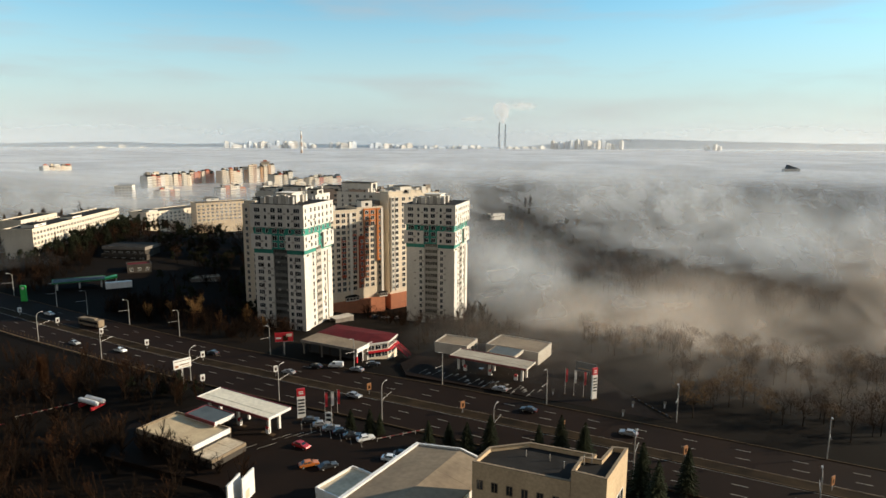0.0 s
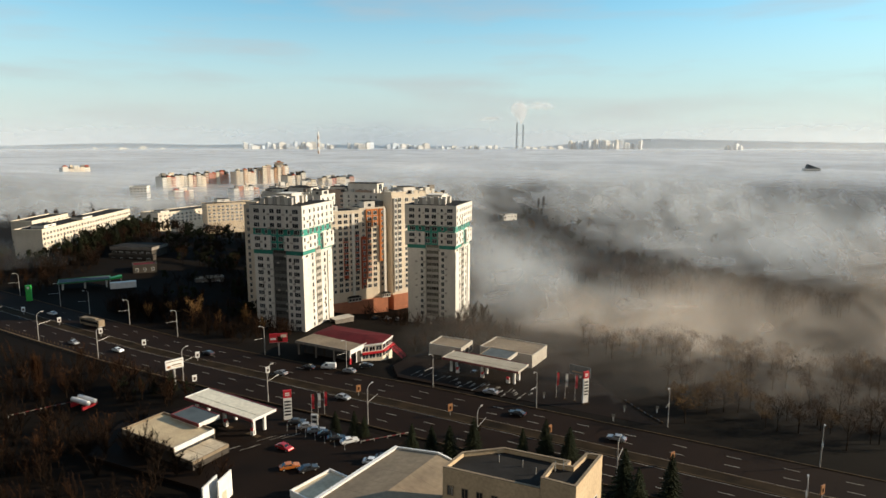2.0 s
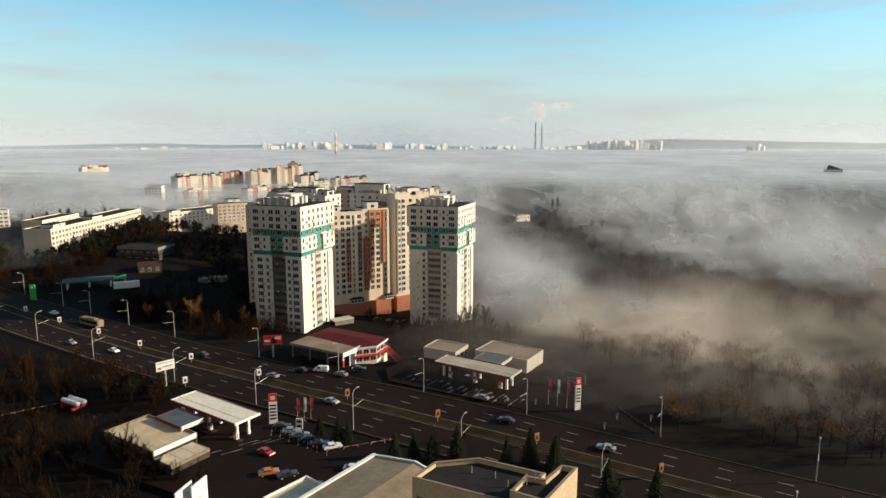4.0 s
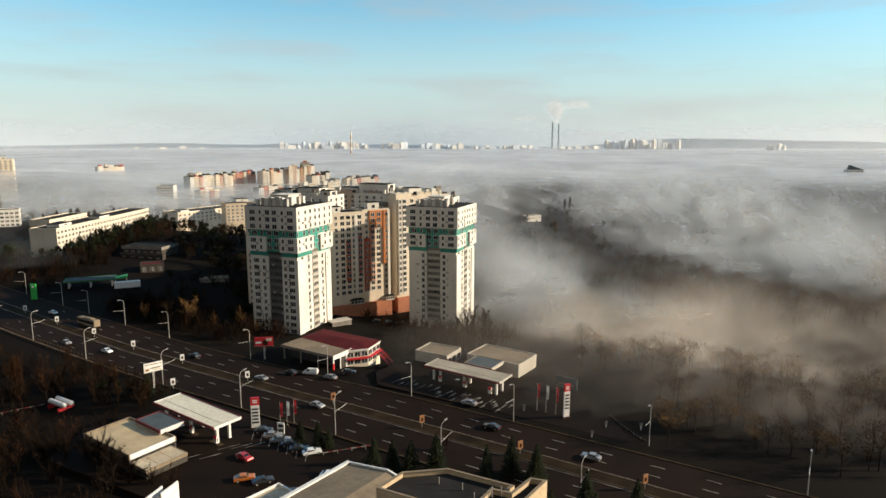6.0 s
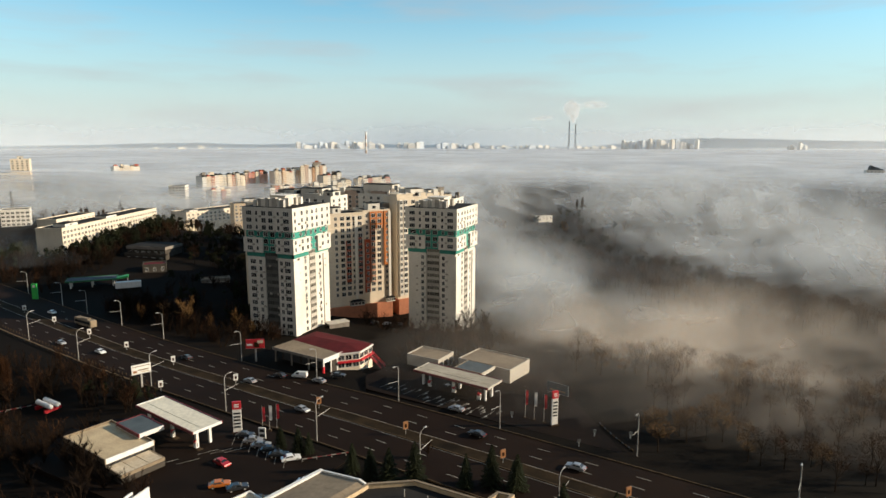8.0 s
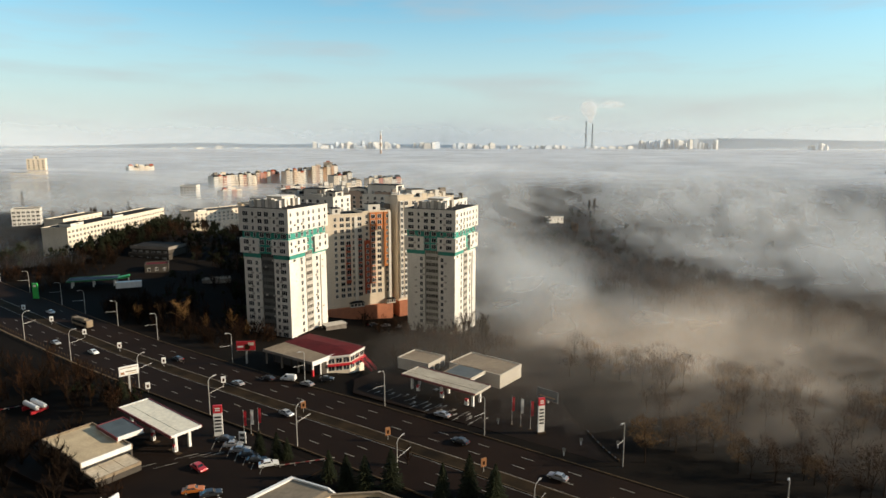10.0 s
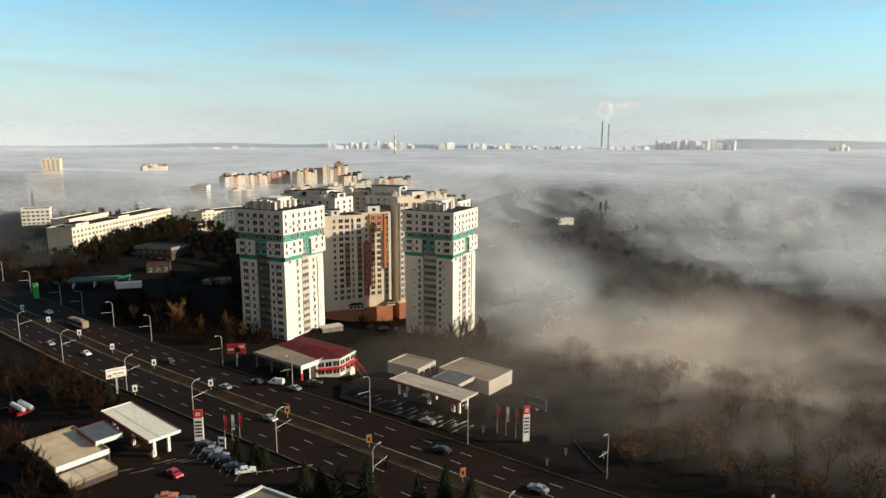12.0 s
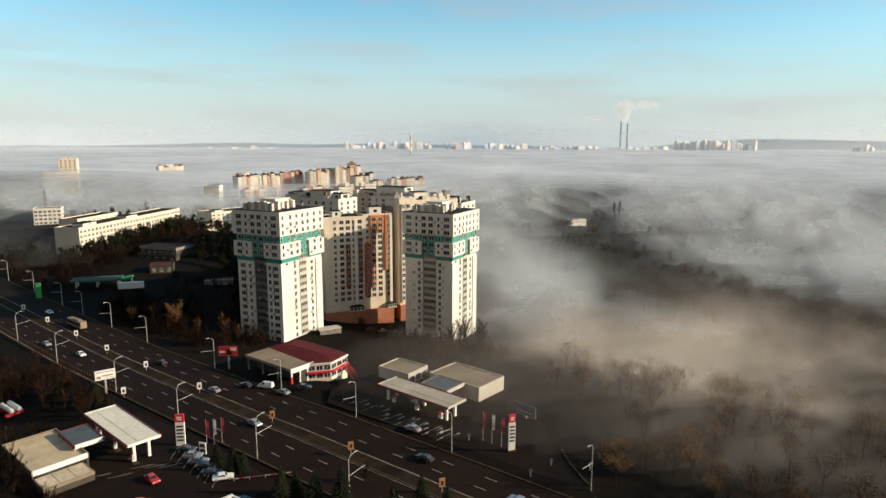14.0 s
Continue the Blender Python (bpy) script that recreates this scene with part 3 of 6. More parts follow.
def build_tower(m, plain):
    """Tower with its near corner at the origin; plain: wide blank walls beside the loggias of the lower front."""
    w, d, h = 23.6, 26.8, 50.5
    t = thing("apartment_tower", m, "white high-rise apartment tower with teal bands near the top" if not plain else "white apartment tower with teal bands, its foot in mist", "apartment building", "teal-banded towers")
    i = 0.9
    part("wall", boxes((-w + i, -14.3, i, d - i, -8, 42), (-14.3, -8.1, i + 0.9, d - i, -8, 42), (-8.1, -i, i, d - i, -8, 42)), M_white, t, "plain white lower walls")
    part("upper_wall", boxes((-w, 0, 0, d, 41.7, h + 0.5)), M_white, t, "white overhanging top storeys")
    part("roof", boxes((-w + 0.35, -0.35, 0.35, d - 0.35, h + 0.4, h + 0.504)), M_bitumen, t, "dark bitumen roof inside a white parapet")
    part("parapet_cap", boxes((-w - 0.06, 0.06, -0.06, 0.3, h + 0.51, h + 0.6), (-0.3, 0.06, 0.3, d, h + 0.51, h + 0.6), (-w - 0.06, -w + 0.3, 0.3, d, h + 0.51, h + 0.6)), M_dark, t, "dark metal parapet cap")
    part("teal_band", boxes((-w + i - 0.06, -i + 0.06, i - 0.06, d - i + 0.06, 38.9, 41.7)), M_green, t, "teal cladding band")
    for x0, x1 in ((-w + i - 0.14, -14.3), (-8.1, -i + 0.14)):
        part("teal_band", boxes((x0, x1, i - 0.14, i + 0.5, 31.2, 33.0)), M_green, t, "teal cladding band")
    for y0, y1 in ((i - 0.14, 11.3), (16.2, d - i + 0.14)):
        part("teal_band", boxes((-i - 0.5, -i + 0.14, y0, y1, 31.2, 33.0)), M_green, t, "teal cladding band")
    part("teal_panel", boxes((-14.6, -8.3, i - 0.08, i + 0.3, 33.0, 38.9)), M_green, t, "teal cladding panel")
    part("teal_panel", boxes((-i - 0.3, -i + 0.08, 11.8, 17.2, 33.0, 38.9)), M_green, t, "teal cladding panel")
    for x0, x1 in ((-w + i - 0.1, -14.3), (-8.1, -i + 0.1)):
        part("cornice", boxes((x0, x1, i - 0.1, i + 0.3, 30.5, 31.196)), M_white, t)
    for b in ((-w, -14.6, 0, 2.0, 33, 38.9), (-8.3, 0, 0, 11.8, 33, 38.9), (-2.0, 0.0, 17.2, d, 32.0, 38.3), (-w, -w + 2, 14, d, 33, 38.9)):
        part("bay", boxes(b), M_white, t, "projecting white two-storey bay")
    part("corner_pillar", boxes((-1.7, -0.35, 0.35, 4.2, -8, 30.2)), M_white, t)
    part("side_pillar", boxes((-1.6, -0.5, 21.6, d - 1.2, -8, 30.2)), M_white, t)
    fx = (-20.4, -16.8, -13.4, -10.2, -6.6, -3.0)
    wid = (W_WIDE, W_SLIM, W_MID, W_MID, W_SLIM, W_WIDE)
    sy = (1.6, 6.2, 9.8, 13.4, 16.6, 20.6, 24.6)
    sw = (W_SLIM, W_SMALL, W_SMALL, W_SMALL, W_SMALL, W_SMALL, W_SLIM)
    for r in range(18):
        z = 48.7 - FH * r
        if r < 6:
            deep = i - 0.06 if r == 3 else 0.0
            for x, me in zip(fx, wid):
                put_window(me, t, face("front", x, deep if not (r in (4, 5) and -14.6 < x < -8.3) else i - 0.08, z))
            for y, me in zip(sy, sw):
                put_window(me, t, face("right", -(deep if not (r in (4, 5) and 11.8 < y < 17.2) else i - 0.08), y, z))
            continue
        if r > 6:
            for x, me in (((-16.0, W_SMALL), (-6.4, W_SMALL)) if plain else ((-20.0, W_WIDE), (-16.4, W_SMALL), (-6.5, W_SMALL), (-3.6, W_WIDE))):
                put_window(me, t, face("front", x, i, z))
            for y, me in ((9.0, W_SMALL), (19.4, W_SMALL)):
                put_window(me, t, face("right", -i, y, z))
        put_loggia(W_BALC if plain else W_SMOKE, t, face("front", -11.2, i + 0.3, z))
        put_loggia(W_LOGGIA, t, face("right", -i + 0.06, 13.8, z))
    # roof structures
    part("lift_house", boxes((-16.5, -9.5, 9, 17, h + 0.5, h + 4.2), (-17, -9, 8.5, 17.5, h + 4.2, h + 4.5)), M_white, t, "white rooftop lift house")
    part("lift_house", boxes((-20.5, -17.2, 11, 16.5, h + 0.5, h + 3.0)), M_white, t, "white rooftop lift house")
    for k, (x, y, hh) in enumerate(((-19.5, 3.2, 2.2), (-17.2, 3.4, 2.9), (-15.4, 3.2, 2.7), (-13.4, 3.0, 3.2), (-11.8, 3.3, 3.0), (-9.9, 2.8, 3.5), (-8.2, 3.0, 3.1), (-6.6, 3.4, 2.7), (-8.0, 8.5, 3.0), (-7.2, 13, 2.8), (-8.5, 18, 2.6), (-12, 20.5, 2.8), (-18.5, 19, 2.4), (-15, 22, 3.0))):
        a = 0.62 + 0.3 * (k % 3) / 2
        part("vent_shaft", boxes((x - a, x + a, y - 0.7, y + 0.7, h + 0.5, h + 0.5 + hh), (x - a - 0.1, x + a + 0.1, y - 0.8, y + 0.8, h + 0.5 + hh, h + 0.7 + hh)), (M_white, M_parapet, M_white, M_steel)[k % 4], t, "pale plastered vent shaft")
    rnd = random.Random(9)
    for k in range(70):
        z = 48.0 - FH * rnd.randrange(17)
        o = 0 if z > 41.7 or 33 < z < 38.9 else 0.9
        if rnd.random() < 0.55:
            part("air_conditioner", AC_ME, None, t, "small white air conditioner", face("front", rnd.choice((-18.6, -15.0, -11.8, -8.2, -4.8)), o - 0.2, z - 0.6))
        else:
            part("air_conditioner", AC_ME, None, t, "small white air conditioner", face("right", -o + 0.2, rnd.choice((4.2, 8.8, 18.6, 22.8)), z - 0.6))
    for k in range(14):
        bm = bmesh.new()
        x, y = rnd.uniform(-22, -7), rnd.uniform(5, 24)
        hh = rnd.uniform(0.9, 2.2)
        rod(bm, (x, y, h + 0.45), (x, y, h + 0.45 + hh), 0.28, 0.28, 10)
        rod(bm, (x, y, h + 0.5 + hh), (x, y, h + 0.75 + hh), 0.42, 0.12, 10)
        part("vent_pipe", bm, M_steel, t, "steel roof vent")
    bm = bmesh.new()
    rod(bm, (-13, 13, h + 4.4), (-13, 13, h + 9), 0.06, 0.03)
    for k in range(4):
        rod(bm, (-13.7 + 0.1 * k, 13, h + 6 + 0.7 * k), (-12.3 - 0.1 * k, 13, h + 6 + 0.7 * k), 0.03)
    part("aerial", bm, M_dark, t, "thin rooftop aerial")
    return t


build_tower(pose(0, 0, 0), False)
build_tower(pose(48.3, 50.1, -3.2) @ Matrix.Diagonal((1.03, 1.01, 1, 1)), True)


VENT_BOX = mesh_of("vent_shaft", boxes((-0.8, 0.8, -0.6, 0.6, 0, 2.2), (-0.9, 0.9, -0.7, 0.7, 2.2, 2.4)), M_white)
bm_ = bmesh.new()
rod(bm_, (0, 0, 0), (0, 0, 1.9), 0.3, 0.3, 8)
rod(bm_, (0, 0, 1.95), (0, 0, 2.3), 0.5, 0.14, 8)
VENT_ROD = mesh_of("vent_pipe", bm_, M_steel)


def slab_block(m, w, d, h, base, mat, label, floors, cols, right=None, group="", roofmat=None, podium=None, strips=(), win=None, name="apartment_building", side_cols=0, extras=()):
    """Block with its front along +x from the origin, looking to -y, and depth along +y. h is the height of the parapet over base."""
    t = thing(name, m, label, "apartment building" if name == "apartment_building" else "building", group)
    part("wall", boxes((0, w, 0, d, base, h)), mat, t)
    part("roof", boxes((0.3, w - 0.3, 0.3, d - 0.3, h + 0.004, h + 0.12)), roofmat or M_bitumen, t, "flat dark bitumen roof")
    part("parapet", boxes((-0.1, w + 0.1, -0.1, 0.3, h, h + 0.6), (-0.1, w + 0.1, d - 0.3, d + 0.1, h, h + 0.6), (-0.1, 0.3, 0.3, d - 0.3, h, h + 0.6), (w - 0.3, w + 0.1, 0.3, d - 0.3, h, h + 0.6)), mat, t)
    if podium:
        part("podium", boxes((-0.3, w + 0.3, -1.6, d, base, podium[0])), podium[1], t, "salmon brick podium storey")
    for x0, x1, z0, z1, out, sm in strips:
        part("cladding", boxes((x0, x1, -out, 0.2, z0, z1)), sm, t)
    for f in range(floors):
        z = h - 2.0 - FH * f
        for k, x in enumerate(cols):
            o = max([out for x0, x1, z0, z1, out, sm in strips if x0 <= x <= x1 and z0 <= z <= z1] or [0])
            put_window((win or W_MID) if k % 3 else W_SMALL if not win else win, t, face("front", x, -o, z))
        for k in range(side_cols):
            put_window(win or W_MID, t, face("right", w, d * (k + 0.5) / side_cols, z))
    for b in extras:
        rh = part("roof_house", boxes(b), M_white, t, "white rooftop plant room")
        part("cap", boxes((b[0] - 0.25, b[1] + 0.25, b[2] - 0.25, b[3] + 0.25, b[5] + 0.004, b[5] + 0.25)), M_bitumen, rh)
        part("opening", boxes((b[0] + (b[1] - b[0]) * 0.36, b[0] + (b[1] - b[0]) * 0.64, b[2] - 0.04, b[2] + 0.1, b[4] + 0.8, min(b[5] - 0.6, b[4] + 2.2))), M_glass, rh, "dark opening")
        part("opening", boxes((b[1] - 0.1, b[1] + 0.04, b[2] + (b[3] - b[2]) * 0.25, b[2] + (b[3] - b[2]) * 0.75, b[4] + 0.9, b[5] - 0.6)), M_glass, rh, "dark opening")
    if group == "courtyard blocks":
        rnd = random.Random(int(w * 7 + h * 3))
        for k in range(26):
            x, y = rnd.uniform(1, w - 1), rnd.uniform(1, d - 1)
            if rnd.random() < 0.4:
                a, b, hh = rnd.uniform(1.2, 3.6), rnd.uniform(1, 2.4), rnd.uniform(1.4, 4.4)
                part("roof_box", boxes((-a / 2, a / 2, -b / 2, b / 2, 0, hh), (-a / 2 - 0.12, a / 2 + 0.12, -b / 2 - 0.12, b / 2 + 0.12, hh + 0.002, hh + 0.22)), rnd.choice((M_white, M_white, M_cream, M_concrete, M_dark)), t, "plastered box on the roof", pose(x, y, h))
            elif rnd.random() < 0.6:
                part("vent_shaft", VENT_BOX, None, t, "white plastered vent shaft", pose(x, y, h))
            else:
                part("vent_pipe", VENT_ROD, None, t, "steel roof vent", pose(x, y, h))
        for x0, x1 in ((0.5, w * 0.3), (w * 0.55, w * 0.8)):
            part("attic", boxes((x0, x1, 1.0, d * 0.6, h + 0.13, h + 1.7), (x0 - 0.2, x1 + 0.2, 0.8, d * 0.6 + 0.2, h + 1.7, h + 1.9)), mat, t, "low attic storey")
    return t


# courtyard wing between the towers
ANG = 50.4
slab_block(pose(-16, 48.1, 0, 0, 0, ANG), 18.5, 13, 42.6, -12, M_cream, "cream apartment wing with brick-red vertical bands and salmon podium", 14, (5.0, 8.2, 11.2, 13.9, 16.9), podium=(-1.6, M_salmon),
           strips=((0.2, 7.2, -1.5, 36, 0.4, M_cream), (9.9, 12.3, 10, 30, 0.25, M_rust), (14.2, 15.6, -1.5, 41.5, 0.5, M_white), (16.0, 17.8, 12, 33, 0.6, M_rust)), extras=((5, 9, 4, 9, 42.6, 45.4),))
slab_block(pose(-4.2, 62.4, 0, 0, 0, ANG), 14.0, 14, 43.4, -12, M_cream, "orange-banded apartment block above a salmon brick podium", 14, (2.0, 5.0, 8.2, 12.2), podium=(-1.6, M_salmon),
           strips=((0.6, 3.2, 4, 30, 0.6, M_rust), (3.4, 10.0, 35, 43.2, 0.62, M_orange), (3.4, 6.0, 9, 34.9, 0.6, M_salmon), (10.6, 12.6, 17, 43.2, 0.8, M_orange), (12.7, 13.9, -1.5, 43.2, 1.1, M_white)), side_cols=3, extras=((4, 10, 3, 8, 43.4, 46.8),))
tall = slab_block(pose(6.9, 76.9, 0, 0, 0, 55), 32, 14, 48.8, -12, M_cream, "tall cream apartment block with a salmon podium", 17, (1.8, 4.4, 9, 13, 17, 21, 24, 28), podium=(-1.6, M_salmon), extras=((10, 17, 4, 10, 48.8, 52.8), (21, 26, 5, 9, 48.8, 51.8)), group="courtyard blocks",
                  strips=((0.9, 2.7, 0, 48, 0.9, M_white), (3.6, 5.2, 0, 48, 0.5, M_white)))
# dark concrete in place of cream: shade of the slit put into colour
part("recess_wall", boxes((-3.6, -0.05, 8, 14, -12, 46)), M_concrete, tall, "deep shaded recess")
for px_, py_, w_ in ((-8.6, 56.2, 7.0), (3.2, 70.6, 4.5)):
    pv = thing("podium_pavilion", pose(px_, py_, -1.6, 0, 0, ANG), "small glazed pavilion with dark pitched roof on the podium", "pavilion", "podium pavilions")
    part("wall", boxes((0, w_, -1.5, 0.0, 0, 2.0)), M_white, pv)
    for k in range(4):
        part("pane", boxes((w_ * (k + 0.15) / 4, w_ * (k + 0.85) / 4, -1.55, -1.45, 0.5, 1.6)), M_glass, pv)
    bm = bmesh.new()
    v = [bm.verts.new(c) for c in ((-0.3, -1.9, 2.0), (w_ + 0.3, -1.9, 2.0), (w_ + 0.3, 0, 2.0), (-0.3, 0, 2.0), (w_ * 0.2, -0.4, 2.9), (w_ * 0.8, -0.4, 2.9))]
    for f in ((0, 1, 5, 4), (1, 2, 5), (2, 3, 4, 5), (3, 0, 4), (0, 3, 2, 1)):
        bm.faces.new([v[i] for i in f])
    part("pitched_roof", bm, M_bitumen, pv, "dark pitched roof")
# blocks behind
slab_block(pose(-42.7, 24.2, 0), 20, 18, 47.6, -4, M_cream, "cream apartment block standing behind the tower", 16, (2.0, 6, 10, 14, 18), group="courtyard blocks", extras=((3, 9, 4, 9, 47.6, 50.5), (12, 17, 5, 10, 47.6, 51)))
slab_block(pose(-83, 100, 0), 38, 18, 45.6, -4, M_white, "white apartment block with stepped roof", 6, (3, 8, 13, 18, 23, 28, 33), group="courtyard blocks", side_cols=3, extras=((3, 12, 3, 12, 45.6, 49), (16, 30, 4, 13, 45.6, 50), (31, 37, 4, 12, 45.6, 48.6)))
slab_block(pose(-67, 145, 0), 40, 18, 44.0, -4, M_pink, "pinkish and white apartment block with white attic storeys", 6, (3, 8, 13, 18, 23, 28, 33, 37), group="courtyard blocks", side_cols=3, strips=((14, 39.8, 0, 44.6, 0.3, M_white),), extras=((3, 14, 3, 12, 44, 47.5), (16, 36, 3, 13, 44, 50)))
slab_block(pose(-20, 128, 0), 36, 18, 44, -4, M_white, "white apartment block with low attic storeys", 5, (3, 8, 13, 18, 23, 28, 33), group="courtyard blocks", side_cols=3, extras=((4, 14, 3, 12, 44, 48), (20, 30, 4, 12, 44, 47)))
# ---------- other buildings ----------
# long institute on the hill, its wings and the blocks in the fog
def rot_block(x, y, rz, w, d, h, base, mat, label, floors, n, group="", roofmat=None, side=0, extras=(), win=None, name="building", strips=()):
    cols = [w * (k + 0.5) / n for k in range(n)]
    return slab_block(pose(x, y, 0, 0, 0, rz), w, d, h, base, mat, label, floors, cols, group=group, roofmat=roofmat, win=win or W_STRIP, name=name, extras=extras, strips=strips, side_cols=side)


rot_block(-182.6, 42.7, 110, 110, 15, 28.2, 8, M_cream, "long four-storey cream institute building with a dark roof", 4, 32, "institute buildings", extras=((8, 20, 3, 10, 28.2, 30), (50, 62, 3, 10, 28.2, 29.6)))
rot_block(-212, 62, 110, 40, 12, 29.5, 8, M_cream, "cream rear wing of the institute", 3, 9, "institute buildings")
rot_block(-236.7, 192, 80, 60, 20, 19.5, 2, M_cream, "three-storey cream building with a brown roof", 3, 14, "institute buildings", extras=((6, 14, 4, 12, 19.5, 21),))
rot_block(-207.3, 213.7, 53.5, 44, 14, 25.6, 0, M_beige, "beige five-storey building with plain end wall", 5, 12, "institute buildings", extras=((10, 20, 5, 14, 27, 29),))
pv = rot_block(-152, 58, 9, 24, 15, 17.2, 9, M_shade, "low pavilion, shade put into its dark walls, with a white roof band", 1, 6)
part("roof_band", boxes((-0.5, 24.5, -0.5, 15.5, 17.0, 18.6)), M_concrete, pv, "pale roof band")
part("roof_sheet", boxes((-0.2, 24.2, -0.2, 15.2, 18.604, 18.75)), M_bitumen, pv, "dark roof")
rot_block(-150, 54, 9, 26, 3, 14.6, 9, M_shade, "lower grey storey before the pavilion", 1, 5)
rot_block(-81, 37, 45, 13.5, 6, 8.6, 4, M_concrete, "low grey store shed with flat roof", 1, 2, roofmat=M_greyroof)
rot_block(-115.5, 34, 44, 11, 9, 14.0, 6, M_shade, "low brick building among trees, shade put into its dark walls", 1, 3, win=W_SMALL, roofmat=M_redroof)
rot_block(-225, 176, 104, 22, 16, 12.6, 4, M_roofmem, "low pale annex beside the institute", 1, 4)
rot_block(-392, 330, 30, 17, 16, 28, -4, M_white, "white eight-storey block rising from fog", 8, 5, "blocks in the fog", side=4, name="apartment_building")
rot_block(-319.8, 100.1, 50, 18, 14, 27.1, 2, M_white, "white five-storey block on the hill", 5, 6, "blocks in the fog", side=4, name="apartment_building")


def far_block(m, w, d, h, mats, label, seed, nb, caps=0.5, base=-8):
    """Block out of bays that differ in depth, height and colour, with window columns, balconies and small gables."""
    rnd = random.Random(seed)
    t = thing("apartment_building", m, label, "apartment building", "blocks in the fog")
    part("wall", boxes((0, w, 0, d, base, h - 1.0)), mats[0], t)
    part("roof", boxes((0.3, w - 0.3, 0.3, d - 0.3, h - 0.996, h - 0.8)), M_bitumen, t, "dark flat roof")
    for side, span, n in (("front", w, nb), ("right", d, max(2, int(d / 6)))):
        for k in range(n):
            a, b = span * k / n + 0.08, span * (k + 1) / n - 0.08
            out, top, mt = rnd.choice((0.3, 1.1, 1.9)), h + rnd.uniform(-2.8, 2.4), mats[(k + (side == "right")) % len(mats)]
            at = pose(0, 0, 0) if side == "front" else pose(w, 0, 0, 0, 0, 90)
            bay = part("bay", boxes((a, b, -out, 0.9, base, top)), mt, t, "", at)
            bm, bal = bmesh.new(), bmesh.new()
            balcony = rnd.random() < 0.45
            for f in range(9):
                z = top - 1.9 - 2.9 * f
                for q in (0.27, 0.73):
                    x = a + (b - a) * q
                    box(bm, x - 0.55, x + 0.55, -out - 0.03, -out + 0.1, z - 0.6, z + 0.6)
                if balcony:
                    box(bal, a + (b - a) * 0.15, b - (b - a) * 0.15, -out - 1.1, -out - 0.05, z - 1.5, z - 0.5)
            part("window_column", bm, M_farglass, bay, "dark windows")
            if balcony:
                part("balcony_stack", bal, mats[-1], bay, "stacked balconies")
            else:
                bal.free()
            if rnd.random() < caps:
                g = bmesh.new()
                c = (a + b) / 2
                v = [g.verts.new(q) for q in ((a - 0.2, -out - 0.3, top + 0.01), (b + 0.2, -out - 0.3, top + 0.01), (b + 0.2, 4, top + 0.01), (a - 0.2, 4, top + 0.01), (c, -out, top + 2.2), (c, 3.6, top + 2.2))]
                for fc in ((0, 1, 4), (1, 2, 5, 4), (2, 3, 5), (3, 0, 4, 5), (3, 2, 1, 0)):
                    g.faces.new([v[q] for q in fc])
                part("gable", g, rnd.choice((M_bitumen, M_bitumen, M_slate, M_rust)), bay, "small gable roof")
    for k in range(max(2, int(w / 9))):
        x, y, a, hh = rnd.uniform(2, w - 6), rnd.uniform(3, d - 5), rnd.uniform(3, 5.5), rnd.uniform(1.2, 3.6)
        part("roof_house", boxes((x, x + a, y, y + 4, h - 0.8, h + hh), (x - 0.2, x + a + 0.2, y - 0.2, y + 4.2, h + hh + 0.002, h + hh + 0.3)), rnd.choice((M_white, M_cream, M_concrete)), t, "pale rooftop plant room")
    return t


# paler than near panes, distance haze put into the colour
M_farglass = glass_mat("hazy_window_glass", (0.11, 0.11, 0.11), 0.3)
M_rosy = surface("faded_red_render", (0.55, 0.25, 0.19), (0.47, 0.21, 0.16), 0.25, 0.85)
M_apricot = surface("apricot_render", (0.62, 0.38, 0.22), (0.52, 0.32, 0.19), 0.25, 0.85)
RED_L, ORA_L, WHI_L = "brick-red and white apartment block with stepped gabled roofline, foot in fog", "orange and cream apartment block with stepped bays, foot in fog", "white apartment block with balconies rising out of fog"
for k, (x, y, rz, w, d, h, mats, lb, nb, caps) in enumerate((
        (-417, 408, 42, 50, 18, 38, (M_white, M_cream, M_rosy, M_white, M_cream), RED_L, 10, 0.8), (-363, 363, 42, 20, 16, 25.2, (M_cream, M_white, M_salmon), WHI_L, 4, 0.3),
        (-412, 480, 40, 29, 18, 37.8, (M_cream, M_rosy, M_salmon), RED_L, 6, 0.7), (-376, 496, 37, 33, 18, 40.6, (M_cream, M_white, M_apricot, M_cream), ORA_L, 7, 0.5),
        (-355, 524, 34, 35, 20, 45.0, (M_cream, M_pink, M_white, M_apricot), ORA_L, 7, 0.4), (-288, 473, 33, 23, 18, 38.5, (M_cream, M_white), WHI_L, 4, 0.9), (-259, 468, 32, 11, 14, 34, (M_white, M_cream), WHI_L, 2, 0.4),
        (-258, 396, 34, 17, 15, 30.8, (M_white, M_cream), WHI_L, 4, 0.1), (-194, 343, 32, 14, 14, 36.5, (M_white, M_cream), WHI_L, 3, 0.0), (-266, 522, 29, 42, 18, 32.5, (M_cream, M_white, M_rosy, M_cream), RED_L, 7, 0.8),
        (-233, 436, 30, 40, 16, 26.0, (M_cream, M_salmon), ORA_L, 6, 0.3), (-330, 424, 40, 30, 16, 25.0, (M_white, M_salmon, M_cream), WHI_L, 5, 0.3), (-685, 516, 40, 34, 18, 41.0, (M_white, M_cream), WHI_L, 5, 0.3))):
    far_block(pose(x, y, 0, 0, 0, rz + 22), w * 1.06, d, h - 3.0, mats, lb, 900 + k, nb, caps)
